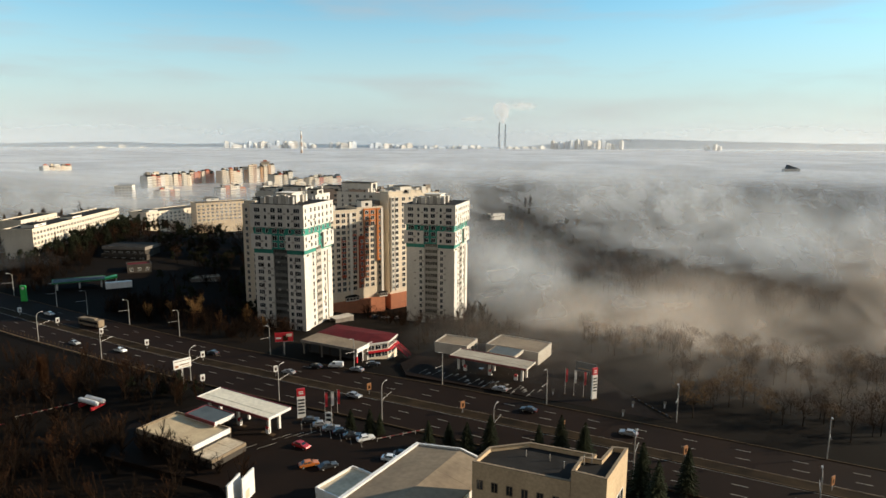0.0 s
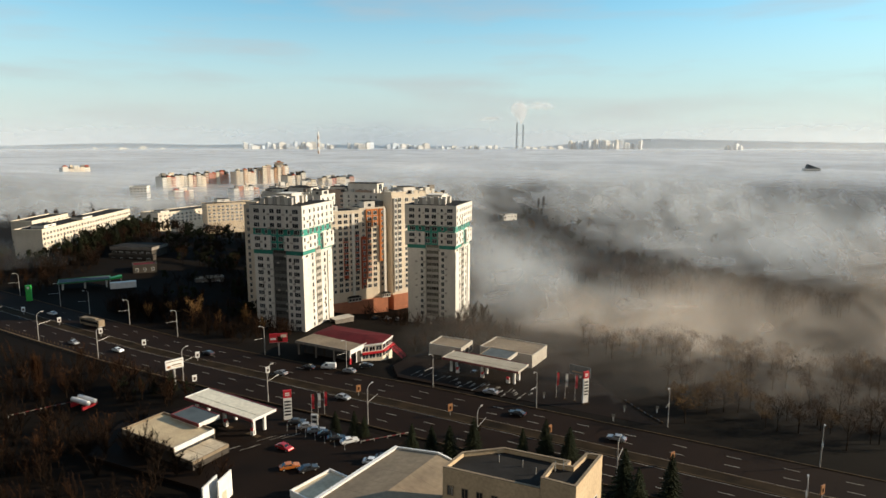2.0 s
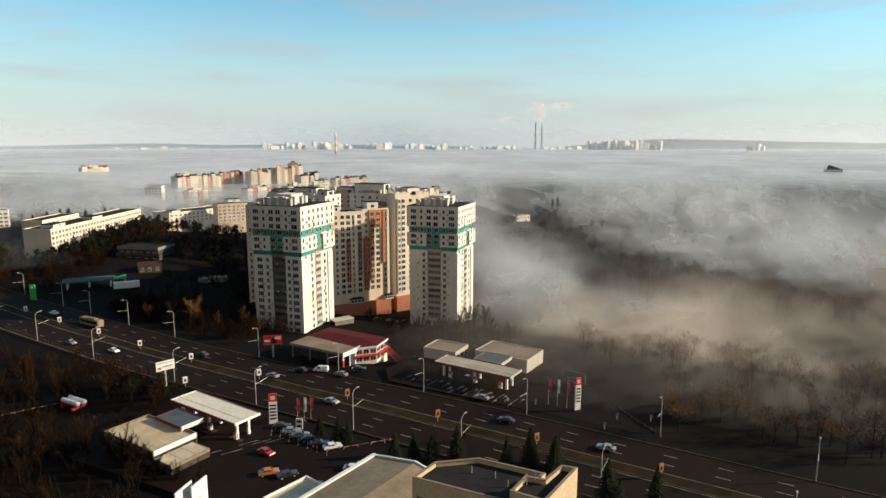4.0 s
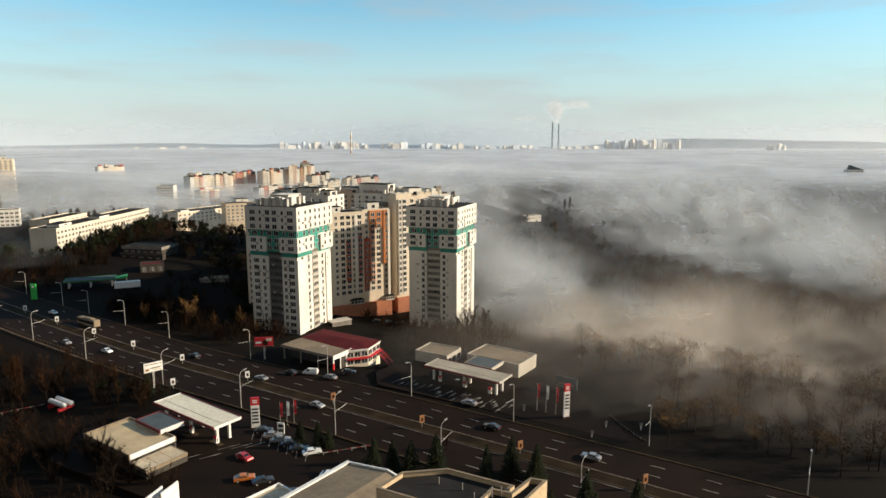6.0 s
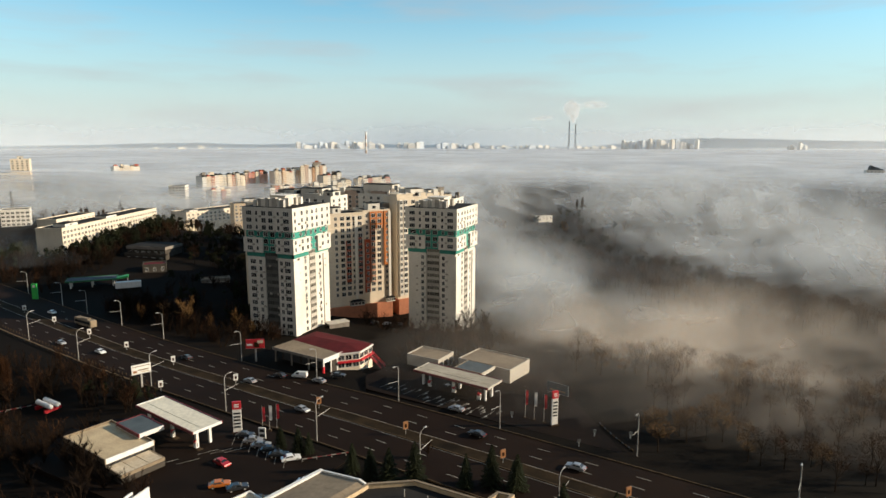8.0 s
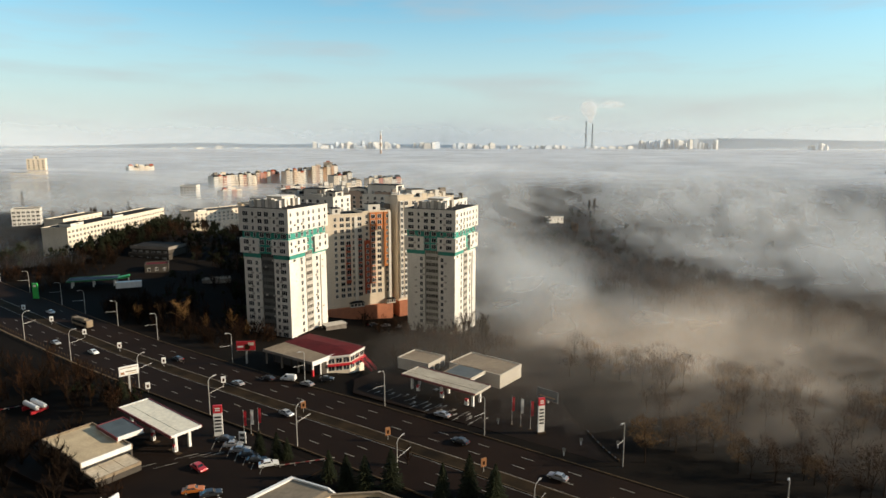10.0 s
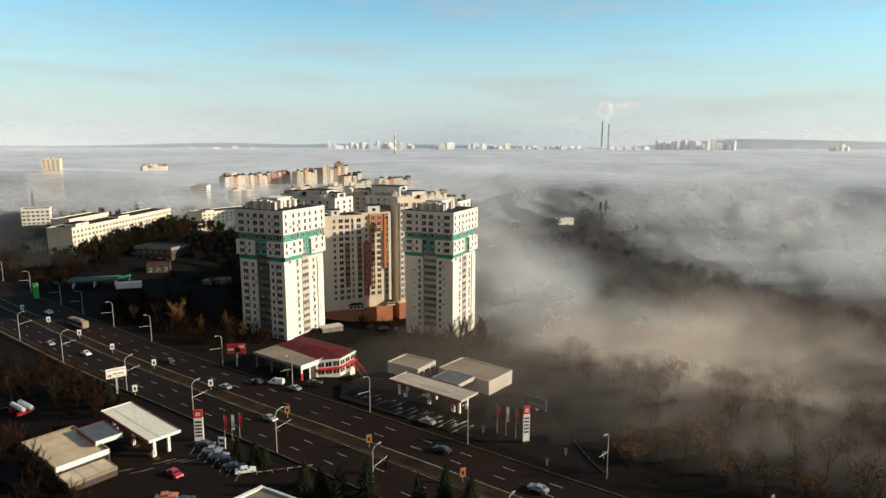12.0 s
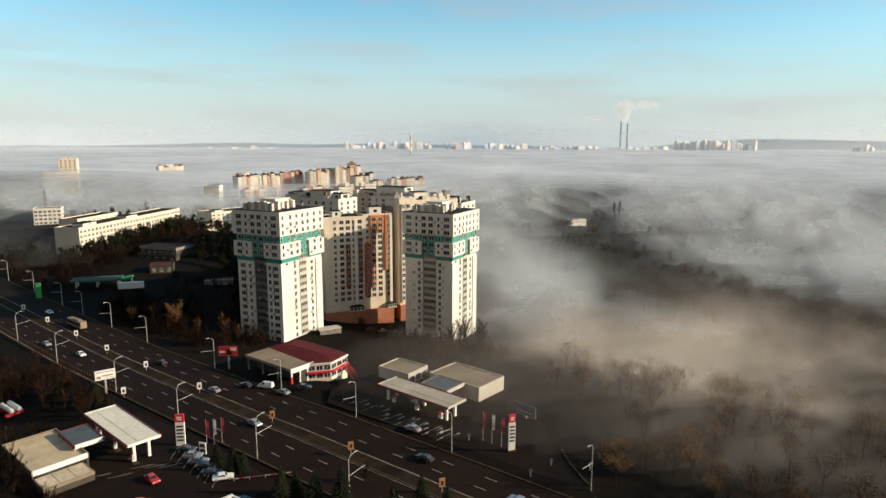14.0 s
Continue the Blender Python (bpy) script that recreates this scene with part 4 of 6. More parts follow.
unit("roof_turret", pose(-340, 541, 44.0, 0, 0, 34), "square rooftop turret with an overhanging cap", "turret", (("drum", M_cream, [(-5, 5, -4, 4, 0, 3.4)], ""), ("cap", M_pink, [(-6.4, 6.4, -5.4, 5.4, 3.402, 4.4)], "broad cap"), ("lantern", M_salmon, [(-2.5, 2.5, -2.5, 2.5, 4.402, 6.4)], "small lantern")))
rot_block(-637.8, 327.3, 48, 20, 18, 53.9, -8, M_cream, "cream tower block with a plant room, sunk in fog", 5, 4, "blocks in the fog", side=3, name="apartment_building", extras=((7, 13, 5, 11, 53.9, 57.9),))
rot_block(-649.8, 313.3, 48, 24, 14, 36.9, -8, M_white, "low white block beside the tower, nearly drowned in fog", 2, 5, "blocks in the fog", name="apartment_building")
rot_block(-25, 506, 52, 20, 8, -8.5, -17, M_white, "small white house among the park trees", 1, 4)
# a roof standing out of the fog
isle = rot_block(374, 942, 0, 24, 14, 33.0, -10, M_white, "dark-roofed building just clearing the fog", 2, 5, "blocks in the fog")
bm = bmesh.new()
v = [bm.verts.new(c) for c in ((4, 0, 33.7), (24.5, 0, 33.7), (24.5, 14, 33.7), (4, 14, 33.7), (6, 0, 40.5), (6, 14, 40.5))]
for f in ((0, 1, 4), (1, 2, 5, 4), (2, 3, 5), (3, 0, 4, 5), (3, 2, 1, 0)):
    bm.faces.new([v[i] for i in f])
part("lean_roof", bm, M_slate, isle, "dark sloping roof")

# ---------- petrol stations ----------


def station_canopy(m, w, d, top, clear_h, accent, label, legs=3, roof=None, ends=None):
    """Canopy roof with its posts; origin at a corner on the ground, z of the roof = top over it."""
    t = thing("station_canopy", m, label, "canopy")
    bm = bmesh.new()
    n = 3
    for k in range(n):
        y0, y1 = d * k / n, d * (k + 1) / n
        box(bm, 0.25, w - 0.25, y0 + 0.01, y1 - 0.01, top - 0.18, top - 0.02 + 0.05 * (k == 1))
    part("roof_sheet", bm, roof or M_roofpale, t, "sheet roof")
    part("fascia", boxes((-0.1, w + 0.1, -0.12, 0.12, clear_h, top + 0.12)), accent, t, "coloured fascia board")
    part("fascia", boxes((-0.1, w + 0.1, d - 0.12, d + 0.12, clear_h, top + 0.12)), accent, t, "coloured fascia board")
    part("fascia", boxes((-0.12, 0.12, 0.13, d - 0.13, clear_h, top + 0.12)), ends or M_paintw, t, "end fascia")
    part("fascia", boxes((w - 0.12, w + 0.12, 0.13, d - 0.13, clear_h, top + 0.12)), ends or M_paintw, t, "end fascia")
    part("soffit", boxes((0.13, w - 0.13, 0.13, d - 0.13, clear_h + 0.1, clear_h + 0.25)), M_paintw, t)
    for k in range(legs):
        for s in (0.28, 0.72):
            x = w * (k + 0.5) / legs if legs < 3 else w * (0.08 + 0.42 * k)
            part("post", boxes((x - 0.3, x + 0.3, d * s - 0.3, d * s + 0.3, -1.2, clear_h + 0.1)), M_paintw, t, "white square post")
    return t


M_roofpale = surface("cream_canopy_sheet", (0.72, 0.66, 0.52), (0.66, 0.6, 0.47), 0.2, 0.6, grain=1.0)


def pump(m):
    t = thing("fuel_pump", m, "white fuel pump with red panel on a kerb island", "fuel pump", "fuel pumps")
    part("island", boxes((-2.0, 2.0, -0.6, 0.6, -1.0, 0.16)), M_kerb, t, "concrete island")
    part("cabinet", boxes((-0.5, 0.5, -0.3, 0.3, 0.16, 1.7)), M_paintw, t)
    part("panel", boxes((-0.42, 0.42, -0.33, 0.33, 1.2, 1.9)), M_red, t, "red display panel")
    part("hose", boxes((0.5, 0.58, -0.05, 0.05, 0.5, 1.5)), M_dark, t)
    return t


def flat_building(m, w, d, h, label, wall=None, roof=None, parapet=0.45, doors=0, base=-2.0, name="shop_building", wins=0, rimmat=None, endmat=None, bays=1):
    t = thing(name, m, label, "building")
    wall, roof = wall or M_white, roof or M_roofmem
    part("wall", boxes((0.05, w - 0.05, 0.05, d - 0.05, base, h - 0.15)), wall, t)
    for k in range(bays):
        part("roof", boxes((0.2, w - 0.2, 0.2 + (d - 0.4) * k / bays, 0.2 + (d - 0.4) * (k + 1) / bays - 0.12 * (bays > 1), h - 0.149, h)), roof, t, "flat roof sheet")
    # endmat gives the sunny +x parapet its own colour, sunlight put into it
    for b, mt in (((0, w, 0, 0.25), rimmat), ((0, w, d - 0.25, d), rimmat), ((0, 0.25, 0.25, d - 0.25), rimmat), ((w - 0.25, w, 0.25, d - 0.25), endmat or rimmat)):
        part("parapet", boxes((*b, h - 0.7, h + parapet)), mt or M_paintw, t, "roof edge parapet")
    for k in range(doors):
        y = d * (k + 0.5) / doors
        part("glazing", boxes((w - 0.06, w + 0.03, y - d / doors * 0.36, y + d / doors * 0.36, 0.4, min(2.8, h - 1))), M_glass, t, "dark shop glazing")
    for k in range(wins):
        x = w * (k + 0.5) / wins
        put_window(W_MID, t, face("front", x, 0.04, 1.6))
    return t


# left station
GL = 7.2
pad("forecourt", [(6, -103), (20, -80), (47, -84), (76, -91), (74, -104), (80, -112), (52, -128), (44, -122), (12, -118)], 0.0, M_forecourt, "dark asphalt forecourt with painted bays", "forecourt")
station_canopy(pose(18.8, -94.3, GL, 0, 0, -15.2), 24.6, 7.5, 5.1, 4.6, M_maroon, "cream-roofed petrol station canopy with red fascia")
# white +x ends, darker other rims: sun and shade put into parapet colours
flat_building(pose(21.5, -102.6, GL, 0, 0, -15.2), 10.2, 6.2, 4.5, "slate-roofed link canopy between shop and pumps", roof=M_slate, parapet=0.12, name="link_roof", base=3.6, rimmat=M_maroon, endmat=M_paintw)
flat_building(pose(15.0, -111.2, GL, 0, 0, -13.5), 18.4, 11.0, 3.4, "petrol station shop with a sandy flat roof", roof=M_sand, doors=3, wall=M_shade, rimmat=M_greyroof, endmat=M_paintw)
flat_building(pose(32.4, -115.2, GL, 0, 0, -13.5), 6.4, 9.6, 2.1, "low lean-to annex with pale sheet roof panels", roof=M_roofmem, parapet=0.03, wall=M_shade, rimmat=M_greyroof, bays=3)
for x, y in ((23, -93.6), (32, -96.2), (41, -98.4)):
    pump(pose(x, y, GL + 0.05, 0, 0, -15))
# right station
GR = 7.3
pad("forecourt", [(55, -44), (60, -26), (82, -13), (106, -19), (118, -42), (132, -65), (60, -53)], -0.1, M_forecourt, "dark asphalt forecourt with painted arrows", "forecourt")
station_canopy(pose(71.3, -45.2, GR, 0, 0, -13), 24.6, 7.6, 4.7, 4.2, M_maroon, "petrol station canopy greyed for the fog's shade, with dark red fascia", roof=M_dullsheet, ends=M_offwhite)
flat_building(pose(81.2, -38.9, GR, 0, 0, -12.5), 9.3, 8.0, 4.6, "slate-roofed link canopy between shop and pumps", roof=M_slate, parapet=0.12, name="link_roof", base=3.7, rimmat=M_greyroof, endmat=M_offwhite)
flat_building(pose(79.2, -29.8, GR, 0, 0, -14), 18.0, 11.8, 4.1, "petrol station shop, off-white for the fog's shade, with a pale flat roof", roof=M_greyroof, doors=0, wins=0, wall=M_offwhite, rimmat=M_offwhite, parapet=0.25)
flat_building(pose(62.2, -30.4, GR, 0, 0, -9), 11.5, 9.3, 3.4, "car-wash building, off-white for the fog's shade, with a pale flat roof", roof=M_greyroof, doors=3, wall=M_offwhite, rimmat=M_offwhite, parapet=0.3)
for x, y in ((76, -44.4), (84, -46), (92, -48)):
    pump(pose(x, y, GR, 0, 0, -13))


def price_pylon(m, h):
    t = thing("price_pylon", m, "tall white price pylon with red head and dark price bars", "sign", "price pylons")
    part("body", boxes((-1.0, 1.0, -0.3, 0.3, 0.2, h - 1.9)), M_paintw, t)
    part("head", boxes((-1.0, 1.0, -0.32, 0.32, h - 1.896, h)), M_red, t, "red sign head")
    part("emblem", boxes((-0.55, 0.55, -0.35, 0.35, h - 1.35, h - 1.05)), M_paintw, t, "white emblem shape")
    part("emblem", boxes((-0.55, 0.55, -0.35, 0.35, h - 0.85, h - 0.55)), M_paintw, t, "white emblem shape")
    for k in range(5):
        z = h - 2.9 - 0.85 * k
        part("price_bar", boxes((-0.75, 0.75, -0.34, 0.34, z - 0.22, z + 0.22)), M_black, t, "dark price bar")
    part("base", boxes((-1.3, 1.3, -0.6, 0.6, -0.6, 0.2)), M_kerb, t, "concrete base")
    return t


price_pylon(pose(44.4, -88.2, 7.2, 0, 0, 34), 7.8)
price_pylon(pose(114.4, -56.4, 7.6, 0, 0, 42) @ Matrix.Diagonal((0.8, 0.8, 1, 1)), 8.8)


def flag(m, h, mat, label):
    t = thing("banner_flag", m, label, "flag", "banner flags")
    bm = bmesh.new()
    rod(bm, (0, 0, -0.5), (0, 0, h), 0.06, 0.045)
    part("pole", bm, M_steel, t, "steel pole")
    bm = bmesh.new()
    n, w = 6, 0.62
    for k in range(n):
        z0, z1 = h - 0.2 - k * 0.62, h - 0.2 - (k + 1) * 0.62
        o = [0.12 * math.sin(1.3 * k + j) for j in range(2)]
        vs = [bm.verts.new(c) for c in ((0.07, 0, z0), (0.07 + w, o[0], z0), (0.07 + w, 0.12 * math.sin(1.3 * (k + 1)), z1), (0.07, 0, z1))]
        bm.faces.new(vs)
    bmesh.ops.remove_doubles(bm, verts=bm.verts, dist=0.13)
    bmesh.ops.solidify(bm, geom=bm.faces, thickness=0.02)
    part("cloth", bm, mat, t, "hanging cloth banner")
    part("foot", boxes((-0.35, 0.35, -0.35, 0.35, -0.6, 0.12)), M_kerb, t)
    return t


for x, y, mt, lb in ((49.4, -85.2, M_red, "red"), (50.6, -84.1, M_paintw, "white"), (51.6, -82.6, M_red, "red")):
    flag(pose(x, y, 7.1, 0, 0, 20), 6.4, mt, lb + " banner flag on a steel pole")
for x, y, mt, lb in ((106.6, -54.7, M_red, "red"), (109.0, -55.1, M_paintw, "white"), (111.6, -55.6, M_red, "red")):
    flag(pose(x, y, 7.5, 0, 0, 20), 7.4, mt, lb + " banner flag on a steel pole")
unit("price_board", pose(52.2, -89.0, 7.1, 0, 0, 14), "small white price board on the verge", "sign", (("panel", M_paintw, [(-0.85, 0.85, -0.12, 0.12, 0.2, 3.0)], ""), ("print", M_black, [(-0.6, 0.6, -0.15, 0.15, 1.9, 2.6)], "dark printed block"), ("print", M_black, [(-0.6, 0.6, -0.15, 0.15, 0.7, 1.4)], "dark printed block"), ("base", M_kerb, [(-1, 1, -0.4, 0.4, -0.6, 0.2)], "")))
# green station down the road
unit("price_pylon", pose(-119.6, -20.2, gz(-119.6, -20.2), 0, 0, 25), "bright green price pylon beside the road", "sign", (("body", M_greenp, [(-1.1, 1.1, -0.35, 0.35, -0.5, 6.8)], ""), ("emblem", M_paintw, [(-0.5, 0.5, -0.38, 0.38, 5.2, 6.2)], "white emblem shape")), "price pylons")
M_greendk = surface("dark_green_fascia", (0.015, 0.16, 0.05), (0.012, 0.12, 0.04), 0.6, 0.5)
station_canopy(pose(-122, -4, 8.6, 0, 0, 44), 21, 9, 4.4, 3.9, M_greendk, "slate-roofed petrol station canopy with green edge", roof=M_slate, ends=M_greendk)
gr = thing("canopy_ramp", pose(-107.6, 10.6, 8.6, 0, 0, 44), "bright green sloping end of the station canopy", "canopy")
bm = bmesh.new()
v = [bm.verts.new(c) for c in ((0, 0, 4.3), (5.5, 0, 5.3), (5.5, 4.2, 5.3), (0, 4.2, 4.3), (0, 0, 3.9), (5.5, 0, 4.3), (5.5, 4.2, 4.3), (0, 4.2, 3.9))]
for f in ((0, 1, 2, 3), (7, 6, 5, 4), (0, 4, 5, 1), (1, 5, 6, 2), (2, 6, 7, 3), (3, 7, 4, 0)):
    bm.faces.new([v[i] for i in f])
part("slope", bm, M_greenp, gr)
for x, y in ((0.4, 0.4), (5, 0.4), (5, 3.8)):
    part("post", boxes((x - 0.15, x + 0.15, y - 0.15, y + 0.15, -1, 4.2)), M_steel, gr)


def semi_trailer(m):
    t = thing("semi_trailer", m, "white box trailer parked beside trees", "trailer")
    part("box", boxes((0, 12.5, -1.25, 1.25, 1.1, 3.9)), M_paintw, t)
    part("chassis", boxes((0.3, 12.2, -0.5, 0.5, 0.75, 1.1)), M_dark, t)
    for x in (9.0, 10.2, 11.4):
        for s in (-1, 1):
            bm = bmesh.new()
            rod(bm, (x, s * 0.75, 0.5), (x, s * 1.15, 0.5), 0.5, sides=14)
            part("wheel", bm, M_tyre, t)
    part("landing_leg", boxes((2.2, 2.4, -0.8, -0.6, 0, 1.1)), M_dark, t)
    part("landing_leg", boxes((2.2, 2.4, 0.6, 0.8, 0, 1.1)), M_dark, t)
    return t


semi_trailer(pose(-103.2, 6.6, gz(-99, 10) - 0.1, 0, 0, 44) @ Matrix.Diagonal((0.86, 1, 1, 1)))

# showroom with red roof
sx = thing("showroom", pose(19.2, -40.5, 5.9, 0, 0, -11) @ Matrix.Diagonal((0.9, 1, 1, 1)), "car service hall with dark red roof and grey canopy", "building")
part("canopy_roof", boxes((0, 24.4, 0, 9.2, 4.5, 5.0)), M_greyroof, sx, "flat grey canopy roof")
part("canopy_edge", boxes((-0.1, 24.5, -0.15, 0.02, 4.2, 5.06)), M_concrete, sx, "grey canopy edge")
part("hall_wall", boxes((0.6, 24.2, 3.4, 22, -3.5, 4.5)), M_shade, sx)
for k in range(5):
    part("gate", boxes((1.4 + 4.6 * k, 5.0 + 4.6 * k, 3.28, 3.38, 0.2, 3.4)), M_dark, sx, "dark roller gate")
for x in (0.8, 8.8, 17):
    part("post", boxes((x - 0.22, x + 0.22, 0.3, 0.74, -1.5, 4.5)), M_concrete, sx, "grey canopy post")
part("canopy_end", boxes((24.43, 24.7, -0.15, 9.0, 3.7, 5.12)), M_paintw, sx, "white end board of the canopy")
part("post", boxes((23.7, 24.2, 0.3, 0.8, 2.4, 4.5)), M_paintw, sx, "white canopy post")
part("post_foot", boxes((23.66, 24.24, 0.26, 0.84, -1.5, 2.396)), M_red, sx, "red lower half of the post")
for y in (3.4, 6.2):
    part("post", boxes((23.9, 24.3, y, y + 0.4, -1.5, 4.5)), M_paintw, sx, "white canopy post")
bm = bmesh.new()
v = [bm.verts.new(c) for c in ((-0.4, 9.0, 5.0), (24.2, 6.4, 4.9), (29.4, 12.0, 5.0), (27.6, 20.4, 5.0), (-0.4, 20.4, 5.0), (5, 14.4, 5.6), (21.5, 14, 5.9))]
for f in ((0, 1, 6, 5), (1, 2, 6), (2, 3, 6), (3, 4, 5, 6), (4, 0, 5), (0, 4, 3, 2, 1)):
    bm.faces.new([v[i] for i in f])
part("red_roof", bm, M_redroof, sx, "dark red hipped sheet roof")
# glazed corner hall: white eave, lattice glazing, red balcony band and outside stair
END = [(24.3, 6.6), (29.0, 12.1), (27.4, 20.2), (24.3, 20.2)]
bm = bmesh.new()
prism(bm, END, -3.5, 4.4)
part("end_wall", bm, M_cream, sx, "cream end wall")
bm = bmesh.new()
prism(bm, [(24.2, 6.2), (29.5, 12.0), (27.7, 20.5), (24.2, 20.5)], 4.42, 4.86)
part("eave", bm, M_paintw, sx, "white eave board")
for (x0, y0), (x1, y1) in zip(END[:2], END[1:3]):
    a = math.degrees(math.atan2(y1 - y0, x1 - x0))
    ln = math.hypot(x1 - x0, y1 - y0)
    for k in range(3):
        for z in (0.9, 3.3):
            put_window(window_mesh(ln / 3 - 0.5, 1.5, bars=1), sx, pose(x0 + (x1 - x0) * (k + 0.5) / 3, y0 + (y1 - y0) * (k + 0.5) / 3, z, 0, 0, a))
    q = pose((x0 + x1) / 2, (y0 + y1) / 2, 0, 0, 0, a)
    part("balcony_band", boxes((-ln / 2, ln / 2, -0.9, -0.05, 1.75, 2.3)), M_red, sx, "red balcony band", q)
bm = bmesh.new()
for y in (17.2, 19.4):
    rod(bm, (28.0, y, 2.9), (34.0, y, -0.6), 0.09)
    rod(bm, (28.0, y, 2.2), (34.0, y, -1.3), 0.14)
    for k in range(7):
        x = 28.0 + k
        rod(bm, (x, y, 2.9 - 0.583 * k - 0.9), (x, y, 2.9 - 0.583 * k), 0.05)
part("stair_rail", bm, M_red, sx, "red outside stair rail")
bm = bmesh.new()
for k in range(12):
    box(bm, 28.0 + 0.5 * k, 28.5 + 0.5 * k, 17.3, 19.3, 1.9 - 0.3 * k, 2.0 - 0.3 * k)
part("stair_tread", bm, M_maroon, sx, "dark red stair treads")

unit("garage_ramp", pose(3.2, 16.8, gz(6, 21), 0, 0, 58), "low pale concrete ramp roof beside the tower", "ramp", (("slab", M_parapet, [(0, 9.5, -2.4, 2.4, 1.5, 1.8)], "pale flat slab"), ("wall", M_concrete, [(0.2, 9.3, -2.2, -1.9, -3, 1.496), (0.2, 9.3, 1.9, 2.2, -3, 1.496)], "concrete side walls")))

# near hall with gable roof and beige office
hall = thing("warehouse_hall", pose(82.1, -109.8, 7.2, 0, 0, -15.8), "large warehouse hall with a grey sheet gable roof", "building")
prof = ((0.0, 8.4), (9.6, 9.9), (17.0, 8.5))
for (x0, z0), (x1, z1) in zip(prof[:-1], prof[1:]):
    n = 10
    for k in range(n):
        bm = bmesh.new()
        y0, y1 = -44 * k / n, -44 * (k + 1) / n
        a = [bm.verts.new(c) for c in ((x0, y0, z0), (x1, y0, z1), (x1, y1 + 0.02, z1), (x0, y1 + 0.02, z0), (x0, y0, z0 - 0.3), (x1, y0, z1 - 0.3), (x1, y1 + 0.02, z1 - 0.3), (x0, y1 + 0.02, z0 - 0.3))]
        for f in ((0, 3, 2, 1), (4, 5, 6, 7), (0, 1, 5, 4), (1, 2, 6, 5), (2, 3, 7, 6), (3, 0, 4, 7)):
            bm.faces.new([a[i] for i in f])
        part("roof_sheet", bm, M_greyroof, hall, "grey sheet roof panel")
part("wall", boxes((0.1, 16.9, -43.9, -0.1, -3, 8.0)), M_white, hall)
part("eave_parapet", boxes((-0.75, -0.02, -44, 0.3, 7.2, 8.75)), M_paintw, hall, "white eave parapet")
bm = bmesh.new()
for (x0, z0), (x1, z1) in zip(prof[:-1], prof[1:]):
    a = [bm.verts.new(c) for c in ((x0 - 0.02, 0.02, z0 - 1.2), (x1, 0.02, z1 - 1.2), (x1, 0.02, z1 + 0.3), (x0 - 0.02, 0.02, z0 + 0.3), (x0 - 0.02, 0.4, z0 - 1.2), (x1, 0.4, z1 - 1.2), (x1, 0.4, z1 + 0.3), (x0 - 0.02, 0.4, z0 + 0.3))]
    for f in ((0, 3, 2, 1), (4, 5, 6, 7), (0, 1, 5, 4), (1, 2, 6, 5), (2, 3, 7, 6), (3, 0, 4, 7)):
        bm.faces.new([a[i] for i in f])
part("gable_parapet", bm, M_paintw, hall, "white gable parapet")
flat_building(pose(66.9, -125.3, 7.2, 0, 0, -20), 12, 10, 5.0, "small flat-roofed white outbuilding", roof=M_roofmem)
flat_building(pose(66.9 - 9, -125.3 - 24.7, 7.2, 0, 0, -20), 12, 14, 4.6, "low white outbuilding with flat roof", roof=M_roofmem)

office = thing("office_building", pose(0, 0, 7.0), "beige plaster office building with a dark flat roof", "building")
OUT = [(97.4, -128.9), (113.4, -130.9), (117.0, -120.8), (105.6, -119.4), (99.1, -123.1)]
BLK = [(113.5, -130.9), (118.9, -132.0), (122.0, -120.7), (119.4, -120.8), (117.7, -125.8), (114.7, -125.7)]


def rim(bm, pts, z0, z1, t):
    c = Vector((sum(p[0] for p in pts) / len(pts), sum(p[1] for p in pts) / len(pts)))
    inner = []
    k = len(pts)
    for i in range(k):
        a, b, e = Vector(pts[i - 1]), Vector(pts[i]), Vector(pts[(i + 1) % k])
        n1 = Vector((-(b - a).y, (b - a).x)).normalized()
        n2 = Vector((-(e - b).y, (e - b).x)).normalized()
        m = (n1 + n2).normalized()
        inner.append(b + m * (t / max(0.4, m.dot(n1))))
    o0 = [bm.verts.new((*p, z0)) for p in pts]
    o1 = [bm.verts.new((*p, z1)) for p in pts]
    i0 = [bm.verts.new((*p, z0)) for p in inner]
    i1 = [bm.verts.new((*p, z1)) for p in inner]
    for i in range(k):
        j = (i + 1) % k
        for f in ((o0[i], o0[j], o1[j], o1[i]), (i0[j], i0[i], i1[i], i1[j]), (o1[i], o1[j], i1[j], i1[i])):
            bm.faces.new(f)


for pts, h, lb in ((OUT, 16.2, "beige"), (BLK, 18.0, "beige")):
    bm = bmesh.new()
    prism(bm, pts, -4, h - 0.01)
    part("wall", bm, M_beige, office)
    bm = bmesh.new()
    prism(bm, [(x * 0.98 + 0.02 * sum(p[0] for p in pts) / len(pts), y * 0.98 + 0.02 * sum(p[1] for p in pts) / len(pts)) for x, y in pts], h - 0.1, h + 0.02)
    part("roof", bm, M_bitumen, office, "dark bitumen roof")
    bm = bmesh.new()
    rim(bm, pts, h - 0.02, h + 0.75, 0.35)
    part("parapet", bm, M_beige, office)
    bm = bmesh.new()
    rim(bm, [(x + 0.0, y) for x, y in pts], h + 0.752, h + 0.86, 0.45)
    part("coping", bm, M_greyroof, office, "grey sheet coping")
ax = math.degrees(math.atan2(-2.0, 16.0))
W_TALL = window_mesh(0.95, 1.55, bars=1, frame_mat=M_greyroof)
for row in range(4):
    for k in range(6):
        s = (k + 0.55) / 6.4
        put_window(W_TALL, office, pose(97.4 + 16.0 * s, -128.9 - 2.0 * s - 0.02, 13.2 - 3.5 * row, 0, 0, ax))
